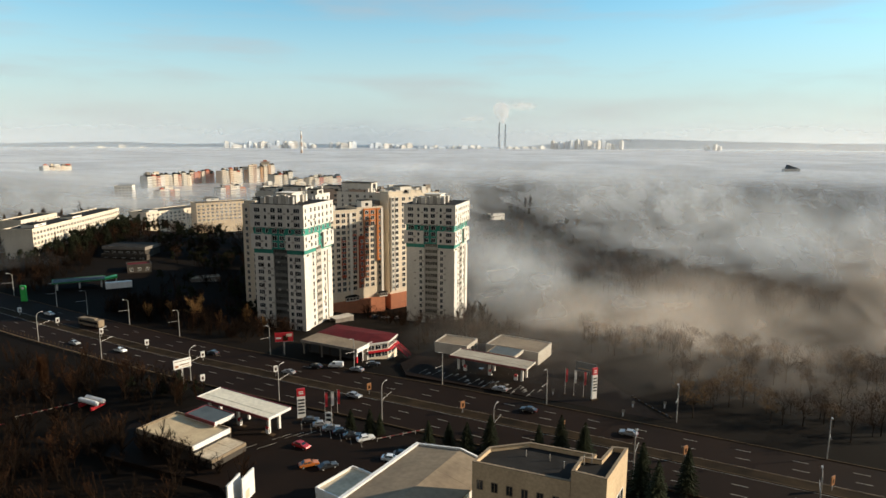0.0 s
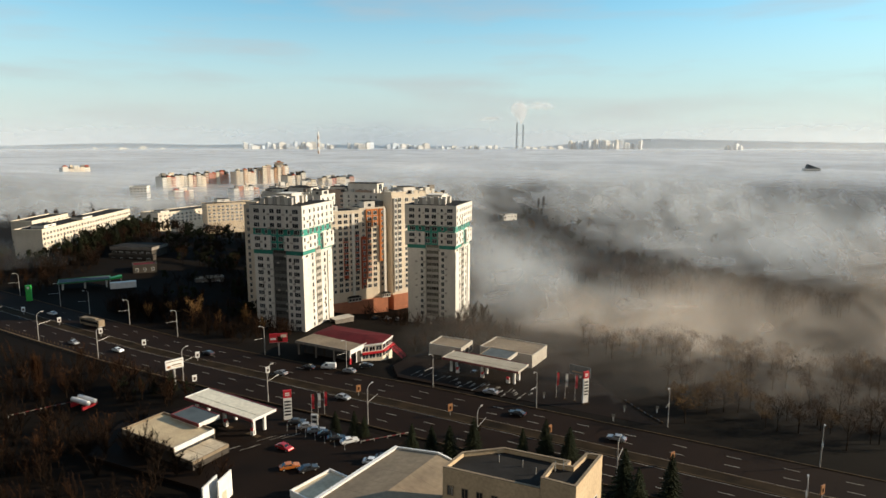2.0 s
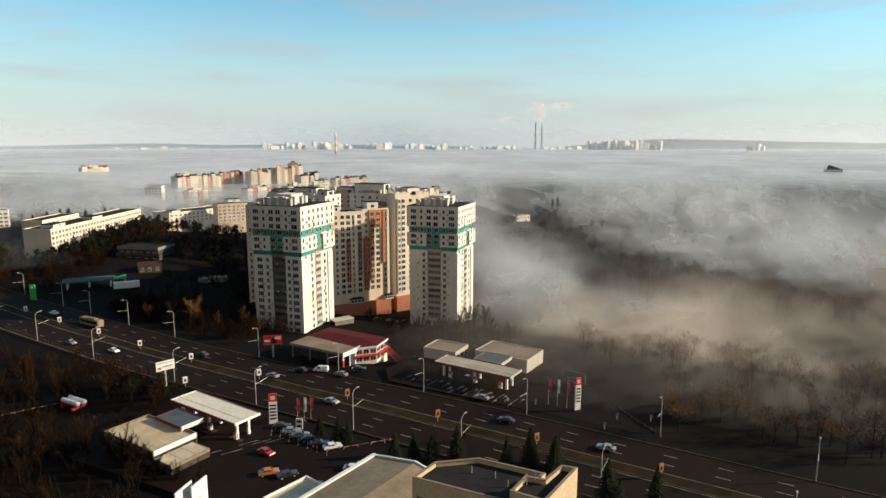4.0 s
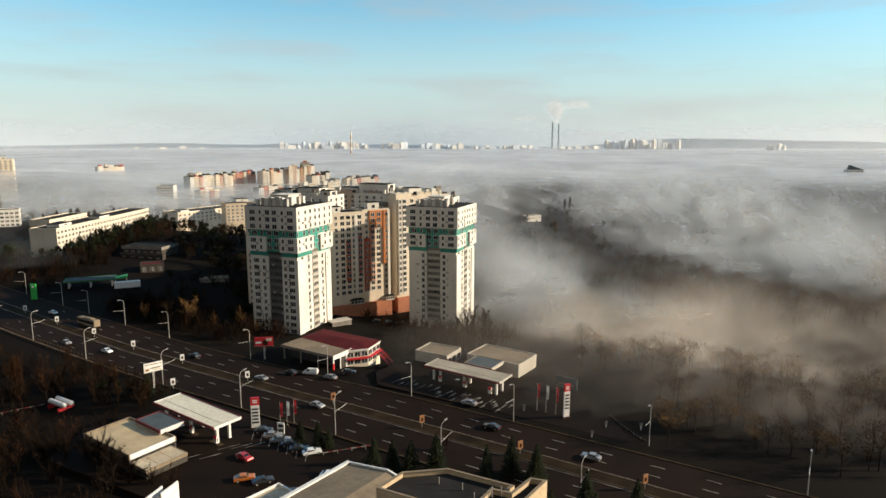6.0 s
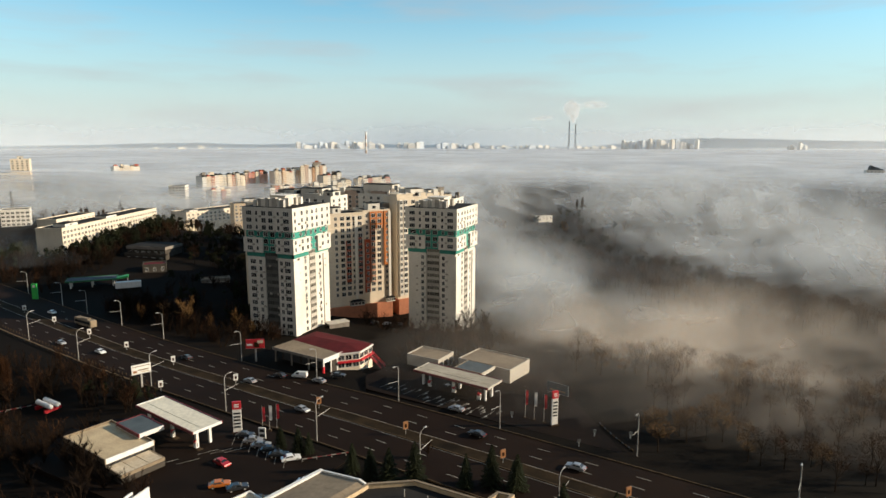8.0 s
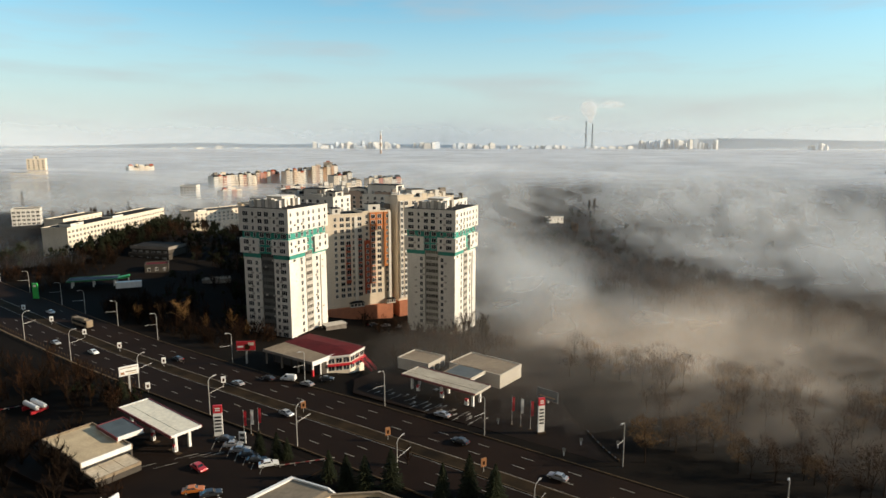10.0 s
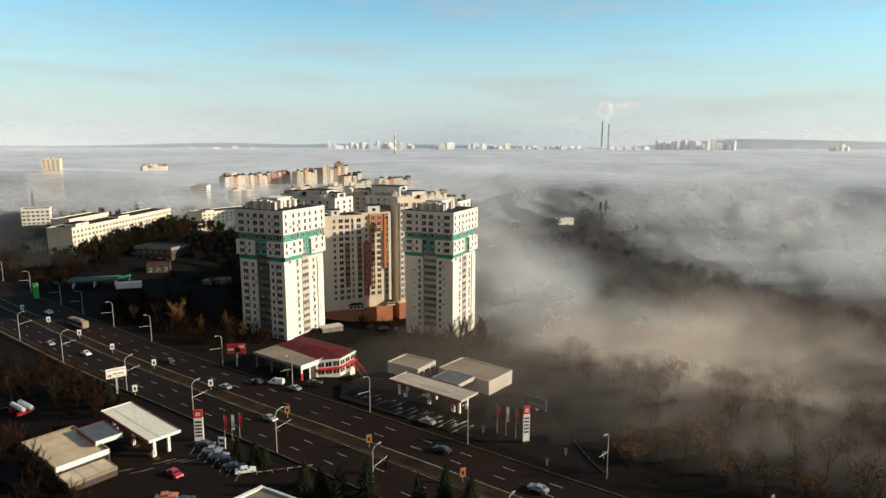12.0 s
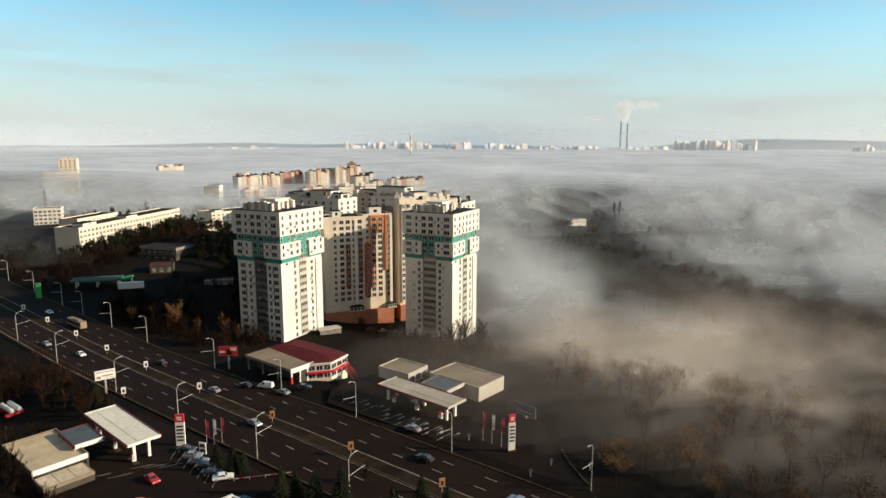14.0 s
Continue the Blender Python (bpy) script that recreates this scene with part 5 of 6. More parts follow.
for k in range(2):
    s = (k + 0.5) / 2
    for row in range(4):
        put_window(W_TALL, office, pose(113.5 + 5.4 * s, -130.9 + -1.1 * s - 0.02, 13.4 - 3.5 * row, 0, 0, -11.5))
ax2 = math.degrees(math.atan2(11.3, 3.1))
W_BAY = window_mesh(1.5, 11.0, bars=0)
for k in range(5):
    s = 0.14 + 0.15 * k
    put_window(W_BAY, office, pose(118.9 + 3.1 * s + 0.02, -132.0 + 11.3 * s, 7.4, 0, 0, ax2))
for x, y, *up in ((105.5, -123.2), (109.5, -123.6), (115.2, -127.0, 2), (116.4, -126.4, 2), (112, -125.5)):
    bm = bmesh.new()
    rod(bm, (x, y, 16.1 + sum(up)), (x, y, 17.4 + sum(up) * 1.2), 0.09)
    part("vent_pipe", bm, M_steel, office, "steel vent pipe")

# ---------- billboards ----------


def billboard(m, w, h, foot, face_mat, bars, label):
    t = thing("billboard", m, label, "billboard", "roadside billboards")
    part("panel", boxes((-w / 2, w / 2, -0.15, 0.15, foot, foot + h)), face_mat, t)
    part("post", boxes((-0.25, 0.25, 0.16, 0.5, -1.5, foot + 0.6)), M_steel, t, "steel post")
    part("rim", boxes((-w / 2 - 0.1, w / 2 + 0.1, -0.1, 0.1, foot - 0.12, foot - 0.003)), M_steel, t)
    for x0, x1, z0, z1, mt in bars:
        part("print", boxes((x0, x1, -0.19, -0.151, foot + z0, foot + z1)), mt, t, "printed colour block")
    return t


billboard(pose(-0.7, -74.5, 6.0, 0, 0, 63), 5.2, 2.7, 5.0, M_paintw, ((-2.2, -1.2, 0.4, 1.1, M_orangebox), (-0.9, 1.9, 0.9, 1.25, M_greyroof), (-0.2, 2.1, 0.35, 0.6, M_roofmem), (-2.3, 2.3, 2.1, 2.3, M_greyroof)), "white roadside billboard on a steel post")
billboard(pose(14.2, -42.9, 5.6, 0, 0, 28), 5.8, 3.0, 5.0, M_red, ((-0.3, 1.3, 0.3, 2.0, M_amber), (0.8, 2.6, 1.6, 2.6, M_cream), (-2.6, -0.8, 0.9, 1.5, M_paintw)), "red advertising billboard with a pictured dish")
billboard(pose(111.4, -38.4, 7.3, 0, 0, -18), 6.4, 2.8, 1.2, M_slate, ((-2.4, 2.4, 0.6, 1.0, M_greyroof),), "pale blue billboard seen through fog")
billboard(pose(50.68, -126.90, 7.0, 0, 0, 95.6), 5.01, 5.3, 0.2, M_paintw, ((-0.8, 0.6, 0.4, 1.5, M_roofmem),), "tall plain white advertising board")
billboard(pose(52.11, -124.35, 7.0, 0, 0, 94.2), 4.66, 5.4, 0.2, M_paintw, ((-1.2, 0.2, 0.6, 2.4, M_roofmem),), "tall plain white advertising board")

# ---------- street lamps, median signs ----------


def street_lamp(m, bracket=4.4):
    """Pole with its head and wire bracket reaching along +y."""
    t = thing("street_lamp", m, "grey steel street lamp with a wire bracket", "street lamp", "street lamps")
    bm = bmesh.new()
    rod(bm, (0, 0, -0.8), (0, 0, 9.3), 0.14, 0.09, 8)
    part("pole", bm, M_steel, t)
    bm = bmesh.new()
    rod(bm, (0, 0, 9.25), (0, 0.5, 10.0), 0.07, 0.06)
    rod(bm, (0, 0.5, 10.0), (0, 1.6, 10.3), 0.06, 0.05)
    part("arm", bm, M_steel, t)
    bm = bmesh.new()
    box(bm, -0.18, 0.18, 1.5, 2.4, 10.22, 10.4)
    bmesh.ops.bevel(bm, geom=bm.edges, offset=0.05, segments=2, affect="EDGES")
    part("lamp_head", bm, M_steel, t, "grey lamp head")
    if bracket:
        bm = bmesh.new()
        rod(bm, (0, -0.2, 5.9), (0, bracket, 6.5), 0.06, 0.05)
        part("wire_bracket", bm, M_steel, t, "pale bracket for trolley wires")
    return t


lamp = street_lamp(pose(64.7, -85.1, gz(64.7, -71), 0, 0, -11.6))
for x in (-102, -72, -39.4, 0.0, 32.7, 93.8, 124, 156, 190):
    copy_thing(lamp, pose(x, road_y(x) - 14.6, gz(x, road_y(x)), 0, 0, -11.6))
for x in (-160, -130, -101, -82.0, -57.8, -31.6, 9.9, 42.7, 72.4, 102.6, 134.8, 165):
    nn = 20 if x == 134.8 else 14.9
    copy_thing(lamp, pose(x, road_y(x) + nn, gz(x, road_y(x)), 0, 0, 168.4))


def light_box(m, orange=False):
    t = thing("light_box_sign", m, f"small {'orange' if orange else 'white'} advertising light box on a post", "sign", "median light boxes")
    bm = bmesh.new()
    rod(bm, (0, 0, -0.4), (0, 0, 1.2), 0.07)
    part("post", bm, M_steel, t)
    part("case", boxes((-0.62, 0.62, -0.12, 0.12, 1.2, 3.1)), M_orangebox if orange else M_paintw, t)
    part("picture", boxes((-0.3, 0.3, -0.14, -0.121, 1.6, 2.5)), M_amber, t, "coloured picture block")
    part("picture", boxes((-0.25, 0.25, 0.121, 0.14, 1.6, 2.6)), M_amber, t, "coloured picture block")
    return t


sign = light_box(pose(-80.8, road_y(-80.8), gz(-80.8, -41) + 0.15, 0, 0, 50))
sign_orange = light_box(pose(54.6, road_y(54.6), gz(54.6, road_y(54.6)) + 0.15, 0, 0, 50), True)
for x in (-104, -56.4, -33.3, -7.6, 22, 82.5, 108.2, 135, 162):
    copy_thing(sign_orange if x > 40 else sign, pose(x, road_y(x), gz(x, road_y(x)) + 0.15, 0, 0, 50))
copy_thing(sign, pose(5.1, road_y(5.1) - 15, gz(5.1, -72), 0, 0, 50))

# gas tanks
TANK = (-16.7, -91.6, -10.5)
tk = thing("gas_tanks", pose(TANK[0], TANK[1], gz(TANK[0], TANK[1]), 0, 0, TANK[2]), "pair of white gas tanks on a red cradle", "tank")
for y in (-0.95, 0.95):
    bm = bmesh.new()
    rod(bm, (-3.4, y, 1.6), (3.4, y, 1.6), 0.66, sides=18)
    rod(bm, (3.4, y, 1.6), (3.75, y, 1.6), 0.66, 0.36, sides=18)
    rod(bm, (-3.75, y, 1.6), (-3.4, y, 1.6), 0.36, 0.66, sides=18)
    part("tank", bm, M_paintw, tk, "white cylindrical tank")
for x in (-2.4, 2.4):
    part("cradle", boxes((x - 0.25, x + 0.25, -2.2, 2.2, -0.5, 0.9)), M_red, tk, "red steel cradle")


def barrier(x0, y0, x1, y1, n, label):
    """Striped rail on short posts."""
    z = gz((x0 + x1) / 2, (y0 + y1) / 2)
    L = math.hypot(x1 - x0, y1 - y0)
    t = thing("striped_barrier", pose(x0, y0, z, 0, 0, math.degrees(math.atan2(y1 - y0, x1 - x0))), label, "barrier", "striped barriers")
    for k in range(n):
        a, b = L * k / n, L * (k + 1) / n
        part("rail", boxes((a, b - 0.003, -0.05, 0.05, 0.6, 0.8)), M_maroon if k % 2 else M_line, t)
    for k in range(0, n + 1, 3):
        x = L * k / n
        part("post", boxes((x - 0.06, x + 0.06, 0.081, 0.2, -0.6, 0.8)), M_steel, t)


barrier(67.3, -94.9, 76.2, -87.3, 11, "red and white striped barrier rail")
barrier(-30, -103, -22, -91, 12, "weathered red and white barrier rail")
barrier(-36, -118, -29, -107, 10, "weathered red and white barrier rail")

# painted bays and arrows on the forecourts
ARROW = bmesh.new()
for q in ([(-0.12, -1.2), (0.12, -1.2), (0.12, 0.4), (-0.12, 0.4)], [(-0.4, 0.4), (0.4, 0.4), (0.0, 1.3)]):
    ARROW.faces.new([ARROW.verts.new((x, y, 0)) for x, y in q])
ARROW = mesh_of("arrow", ARROW, M_line)
BAY = mesh_of("bay_line", boxes((-0.07, 0.07, -2.4, 2.4, -0.01, 0.006)), M_line)
paint = tagged(new("forecourt_markings"), "white painted arrows and bay lines", "markings", kind="structure")
zr_ = max(gz(x, y) for x, y in [(55, -44), (60, -26), (82, -13), (106, -19), (118, -42), (132, -65), (60, -53)]) - 0.1 + 0.02
zl_ = max(gz(x, y) for x, y in [(6, -103), (20, -80), (47, -84), (76, -91), (74, -104), (80, -112), (52, -128), (44, -122), (12, -118)]) + 0.02
for k in range(9):
    part("bay_line", BAY, None, paint, at=pose(64 + 4.2 * k, -48.4 - 0.95 * k + (k % 2), zr_, 0, 0, -18))
    part("arrow", ARROW, None, paint, at=pose(66 + 4.2 * k, -50.0 - 0.95 * k + 1.6 * (k % 3), zr_, 0, 0, -18))
for k in range(15):
    c, r = k % 5, k // 5
    part("arrow", ARROW, None, paint, at=pose(77 + 4.4 * c + 1.2 * r, -50.2 - 0.9 * c - 2.3 * r, zr_, 0, 0, -18))
for k in range(7):
    part("bay_line", BAY, None, paint, at=pose(46.5 + 2.9 * k, -92.2 - 0.75 * k, zl_, 0, 0, -60 + 90))
for x, y in ((45, -99), (47.5, -97.5), (50, -96), (40, -106), (44, -104)):
    part("bay_line", BAY, None, paint, at=pose(x, y, zl_, 0, 0, -35))

# striped kerb stones at the side road and small posts
for k in range(12):
    f = k / 11
    x, y = 124.6 + 9.0 * f, -50.5 - 15.2 * f + 3.0 * f * f
    st = tagged(new("kerb_stone", mesh_of("kerb_stone", boxes((-0.4, 0.4, -0.1, 0.1, -0.4, 0.18)), M_kerb if k % 2 else M_dark)), "short grey or dark kerb stone at the side road", "kerb stone", "striped kerb stones")
    st.matrix_basis = pose(x, y, gz(x, y), 0, 0, -58)
for x, y in ((124.5, -58.7), (103.5, -56.0), (132.5, -56.4), (122, -65.2)):
    unit("traffic_post", pose(x, y, gz(x, y), 0, 0, 20), "short white traffic post with dark plate", "traffic post", (("post", M_paintw, [(-0.12, 0.12, -0.12, 0.12, -0.4, 1.6)], ""), ("plate", M_line, [(-0.4, 0.4, -0.16, -0.121, 0.9, 1.7)], "pale plate")), "traffic posts")
# ---------- vehicles ----------


def car_paint(name, c):
    m, n, l, p = node_mat(name)
    p.inputs["Base Color"].default_value = (*c, 1)
    p.inputs["Roughness"].default_value, p.inputs["Metallic"].default_value = 0.3, 0.2
    p.inputs["Coat Weight"].default_value = 0.6
    return m


PAINT = {"white": car_paint("car_white", (0.75, 0.75, 0.74)), "silver": car_paint("car_silver", (0.28, 0.28, 0.285)), "dark": car_paint("car_dark", (0.03, 0.032, 0.036)),
         "red": car_paint("car_red", (0.42, 0.02, 0.02)), "orange": car_paint("car_orange", (0.5, 0.15, 0.03)), "yellow": car_paint("car_yellow", (0.7, 0.4, 0.03))}
M_lens = surface("lamp_lens", (0.75, 0.73, 0.68), None, 3, 0.2, bump=0)
M_tail = surface("tail_lens", (0.35, 0.01, 0.01), None, 3, 0.25, bump=0)
PROTO = {}


def loft(bm, prof, hw, taper):
    """Closed side outline (x, z) widened to both sides, narrower where z is high."""
    def row(s):
        return [bm.verts.new((x, s * (hw - taper * max(0, z - 0.85)), z)) for x, z in prof]
    a, b = row(-1), row(1)
    k = len(prof)
    bm.faces.new(a)
    bm.faces.new(b[::-1])
    for i in range(k):
        j = (i + 1) % k
        bm.faces.new((a[j], a[i], b[i], b[j]))
    bmesh.ops.recalc_face_normals(bm, faces=bm.faces)


def vehicle(m, color, kind="car"):
    """Car along +x, wheels on z = 0."""
    key = (color, kind)
    if key in PROTO:
        return copy_thing(PROTO[key], m)
    t = thing("car" if kind == "car" else kind, m, f"{color} {'passenger car' if kind == 'car' else kind}, on the asphalt", "car" if kind == "car" else kind, "vehicles")
    if kind == "car":
        L, hw = 4.3, 0.87
        low = [(-2.15, 0.35), (2.1, 0.3), (2.17, 0.55), (2.05, 0.75), (1.0, 0.92), (-1.6, 0.95), (-2.12, 0.85)]
        cab = [(0.95, 0.9), (0.35, 1.38), (-0.9, 1.42), (-1.65, 0.93)]
    else:
        L, hw = 4.7, 0.92
        low = [(-2.3, 0.35), (2.3, 0.3), (2.35, 0.7), (2.1, 1.0), (1.4, 1.1), (-2.3, 1.1)]
        cab = [(1.5, 1.08), (0.9, 1.85), (-2.25, 1.9), (-2.3, 1.08)]
    bm = bmesh.new()
    loft(bm, low[::-1], hw, 0.1)
    bmesh.ops.bevel(bm, geom=bm.edges, offset=0.06, segments=2, affect="EDGES", clamp_overlap=True)
    body = part("body", bm, PAINT[color], t)
    bm = bmesh.new()
    loft(bm, cab[::-1], hw - 0.06, 0.32)
    bmesh.ops.bevel(bm, geom=bm.edges, offset=0.05, segments=2, affect="EDGES", clamp_overlap=True)
    part("cabin", bm, PAINT[color], t)
    # glass set 1 cm proud of the cabin
    zt, zb = cab[1][1] - 0.1, cab[0][1] + 0.06
    ts = lambda z: hw - 0.06 - 0.32 * max(0, z - 0.85) + 0.012
    for s in (-1, 1):
        spans = ((0.62, -0.35), (-0.42, -1.3)) if kind == "car" else ((1.15, 0.1),)
        for x0, x1 in spans:
            bm = bmesh.new()
            q = [(x0, zb), (x0 - 0.38 * (x0 > 0.3), zt), (x1 + 0.22 * (x1 < -1), zt), (x1, zb)]
            o = [bm.verts.new((x, s * ts(z), z)) for x, z in q]
            i = [bm.verts.new((x, s * (ts(z) - 0.05), z)) for x, z in q]
            bm.faces.new(o)
            bm.faces.new(i[::-1])
            for a in range(4):
                b = (a + 1) % 4
                bm.faces.new((o[a], i[a], i[b], o[b]))
            bmesh.ops.recalc_face_normals(bm, faces=bm.faces)
            part("side_window", bm, M_glass, t, "dark side window")
    for (xa, za), (xb, zb2), nm in ((cab[0], cab[1], "windscreen"), (cab[3], cab[2], "rear_window")):
        if kind != "car" and nm == "rear_window":
            continue
        bm = bmesh.new()
        d = Vector((xb - xa, 0, zb2 - za))
        nrm = Vector((d.z, 0, -d.x)).normalized() * (1 if nm == "windscreen" else -1)
        vs = []
        for off_ in (0.012, -0.05):
            for f, w in ((0.1, 0.9), (0.9, 0.86)):
                p = Vector((xa, 0, za)) + d * f + nrm * off_
                ww = (hw - 0.1 - 0.32 * max(0, p.z - 0.85)) * w
                vs += [bm.verts.new((p.x, -ww, p.z)), bm.verts.new((p.x, ww, p.z))]
        bmesh.ops.convex_hull(bm, input=bm.verts)
        part(nm, bm, M_glass, t, "dark glass")
    for x in (-1.3, 1.32):
        for s in (-1, 1):
            bm = bmesh.new()
            rod(bm, (x, s * (hw - 0.2), 0.31), (x, s * (hw + 0.02), 0.31), 0.31, sides=14)
            wh = part("wheel", bm, M_tyre, t)
            bm = bmesh.new()
            rod(bm, (x, s * (hw + 0.021), 0.31), (x, s * (hw + 0.03), 0.31), 0.18, sides=10)
            part("rim", bm, M_steel, wh)
    for s in (-1, 1):
        y0, y1 = sorted((s * 0.45, s * (hw - 0.1)))
        part("headlight", boxes((L / 2 - 0.22, L / 2 + 0.02, y0, y1, 0.58, 0.7)), M_lens, t, "clear headlight")
        part("tail_light", boxes((-L / 2 - 0.02, -L / 2 + 0.2, y0, y1, 0.68, 0.82)), M_tail, t, "red tail light")
    PROTO[key] = t
    return t


def on_road(x, lane, color, kind="car"):
    nn = lane
    vehicle(pose(x + 0.2 * nn, road_y(x) + 0.98 * nn, gz(x, road_y(x)) + 0.03, 0, 0, -11.6 + (180 if nn > 0 else 0)), color, kind)


for x, y, c, a in ((47.6, -89.6, "dark", 24), (51.2, -91.0, "silver", 27), (54.4, -92.3, "silver", 27), (57.6, -93.3, "dark", 29), (60.8, -94.6, "dark", 26), (64.4, -95.0, "white", 44),
                   (73.4, -102.4, "white", 8), (75.2, -99.9, "dark", 12), (66.9, -115.6, "white", 34), (57.4, -109.6, "orange", 40), (61.6, -109.2, "dark", 46), (68.6, -111.2, "dark", 38), (51.8, -102.3, "red", -15)):
    vehicle(pose(x, y, 7.2 + 0.03, 0, 0, a), c)
for x, y, c, k, a in ((36.2, -50.4, "white", "van", 190), (43.8, -51.8, "silver", "car", 172), (89.0, -57.2, "silver", "car", 170), (80.5, -41.6, "silver", "car", 75), (58.5, -33, "silver", "car", 60), (16.3, 46.0, "white", "car", 50), (12.6, 41.8, "dark", "car", 50), (20.5, 50.6, "silver", "car", 50), (47.0, -46.5, "dark", "car", 20), (30.4, -52.2, "dark", "car", 170)):
    vehicle(pose(x, y, gz(x, y) + (0.03 if y < -48 else 0.2), 0, 0, a), c, k)
on_road(-38, -6.4, "white")
on_road(-57, -9.6, "silver")
on_road(24, 3.4, "silver")
on_road(52, -3.4, "silver")
on_road(-10, 6.4, "dark")
on_road(122, 6.4, "silver")
on_road(97, 8.4, "dark")
on_road(-96, 6.4, "white")
on_road(-120, -6.4, "silver")


def bus(m):
    t = thing("bus", m, "grey-beige city bus with a dark window band", "bus", "vehicles")
    bm = boxes((-5.8, 5.8, -1.25, 1.25, 0.4, 3.0))
    bmesh.ops.bevel(bm, geom=bm.edges, offset=0.15, segments=2, affect="EDGES")
    part("body", bm, M_greyroof, t)
    for s in (-1, 1):
        part("window_band", boxes((-5.3, 5.3, min(s * 1.2, s * 1.265), max(s * 1.2, s * 1.265), 1.4, 2.4)), M_glass, t, "dark window band")
    part("windscreen", boxes((5.7, 5.815, -1.1, 1.1, 1.2, 2.6)), M_glass, t)
    part("roof_box", boxes((-3, 1.5, -0.7, 0.7, 2.9, 3.3)), M_greyroof, t, "grey roof unit")
    for x in (-3.6, 3.8):
        for s in (-1, 1):
            bm = bmesh.new()
            rod(bm, (x, s * 0.9, 0.48), (x, s * 1.27, 0.48), 0.48, sides=14)
            part("wheel", bm, M_tyre, t)
    return t


bus(pose(-69.6, road_y(-69.6) + 6.5, gz(-69.6, -40) + 0.03, 0, 0, 168.4))

# ---------- trees ----------


def bare_mesh(seed, h, spread, levels=3, upright=0.0, mat=None, twigs=16, wide=1.0):
    """Trunk mesh and crown mesh of a leafless tree: limbs, then sprays of thin twigs."""
    rnd = random.Random(seed)
    tr, cr = bmesh.new(), bmesh.new()

    def spray(p, d, length):
        for k in range(twigs):
            v = Vector((rnd.gauss(0, 1), rnd.gauss(0, 1), rnd.gauss(0, 1))).normalized()
            e = (d + v * 0.9 + Vector((0, 0, 0.25 + upright))).normalized() * length * rnd.uniform(0.45, 1.1)
            o = p - d * length * rnd.uniform(0, 0.9)
            w = e.cross(Vector((rnd.gauss(0, 1), rnd.gauss(0, 1), rnd.gauss(0, 1)))).normalized() * rnd.uniform(0.025, 0.05) * wide
            bend = v * length * 0.12
            m = o + e * 0.5 + bend
            vs = [cr.verts.new(q) for q in (o - w, o + w, m + w * 0.8, m - w * 0.8, o + e)]
            cr.faces.new(vs[:4])
            cr.faces.new((vs[3], vs[2], vs[4]))

    def grow(p, d, length, r, lv):
        bm = tr if lv <= 1 else cr
        q = p + d * length
        mid = p.lerp(q, 0.5) + Vector((rnd.uniform(-1, 1), rnd.uniform(-1, 1), 0)) * length * 0.06
        rod(bm, p, mid, r, r * 0.85, 5 if lv < 2 else 3, cap=False)
        rod(bm, mid, q, r * 0.85, r * 0.6, 5 if lv < 2 else 3, cap=False)
        if lv >= 1:
            spray(q, d, length * 1.05)
        if lv == levels:
            return
        n = 4 if lv < 2 else 3
        for k in range(n):
            a = 2 * math.pi * (k + rnd.random() * 0.7) / n
            tilt = rnd.uniform(0.25, 0.72) * spread * (1 - upright)
            u = d.orthogonal().normalized()
            w = d.cross(u)
            nd = (d * math.cos(tilt) + (u * math.cos(a) + w * math.sin(a)) * math.sin(tilt) + Vector((0, 0, 0.12 + upright))).normalized()
            start = p.lerp(q, rnd.uniform(0.45, 1.0))
            grow(start, nd, length * rnd.uniform(0.7, 0.95), max(0.03, r * 0.5), lv + 1)

    grow(Vector((0, 0, -0.5)), Vector((0, 0, 1)), h * 0.27, h * 0.016 + 0.05, 0)
    return mesh_of("trunk", tr, M_trunk), mesh_of("crown", cr, mat or M_twig)


def twig(bm, o, e, w):
    """Thin bent blade from o along e."""
    side = e.cross(Vector((0.3, 0.5, 1.0))).normalized() * w
    m = o + e * 0.5 + side.cross(e).normalized() * e.length * 0.08
    vs = [bm.verts.new(q) for q in (o - side, o + side, m + side * 0.8, m - side * 0.8, o + e)]
    bm.faces.new(vs[:4])
    bm.faces.new((vs[3], vs[2], vs[4]))


def limb(tr, cr, rnd, p, d, length, r, n, w, lift=0.5):
    """A bending limb with twigs along it."""
    steps = 4
    for k in range(steps):
        d2 = (d + Vector((rnd.gauss(0, 0.16), rnd.gauss(0, 0.16), 0.08 * lift))).normalized()
        q = p + d2 * length / steps
        rod(tr, p, q, r * (1 - 0.2 * k), r * (0.8 - 0.2 * k) + 0.012, 4, cap=False)
        for j in range(n // steps):
            o = p.lerp(q, rnd.random())
            v = Vector((rnd.gauss(0, 1), rnd.gauss(0, 1), rnd.gauss(0, 0.7) + lift)).normalized()
            e = (d2 * 0.7 + v).normalized() * length * rnd.uniform(0.16, 0.42) * (1.15 - 0.15 * k)
            twig(cr, o, e, w * rnd.uniform(0.6, 1.2))
        p, d = q, d2


def brush_mesh(seed, h, mat, stems=6, n=40, w=0.035):
    """Clump of stems that rise from the ground, with fine twigs."""
    rnd = random.Random(seed)
    tr, cr = bmesh.new(), bmesh.new()
    for k in range(stems):
        a = rnd.uniform(0, 6.28)
        limb(tr, cr, rnd, Vector((math.cos(a), math.sin(a), 0)) * rnd.uniform(0, 1.6) + Vector((0, 0, -0.4)), Vector((math.cos(a) * 0.25, math.sin(a) * 0.25, 1)).normalized(), h * rnd.uniform(0.6, 1.0), 0.09, n, w, 0.7)
    return mesh_of("trunk", tr, M_trunk), mesh_of("crown", cr, mat)


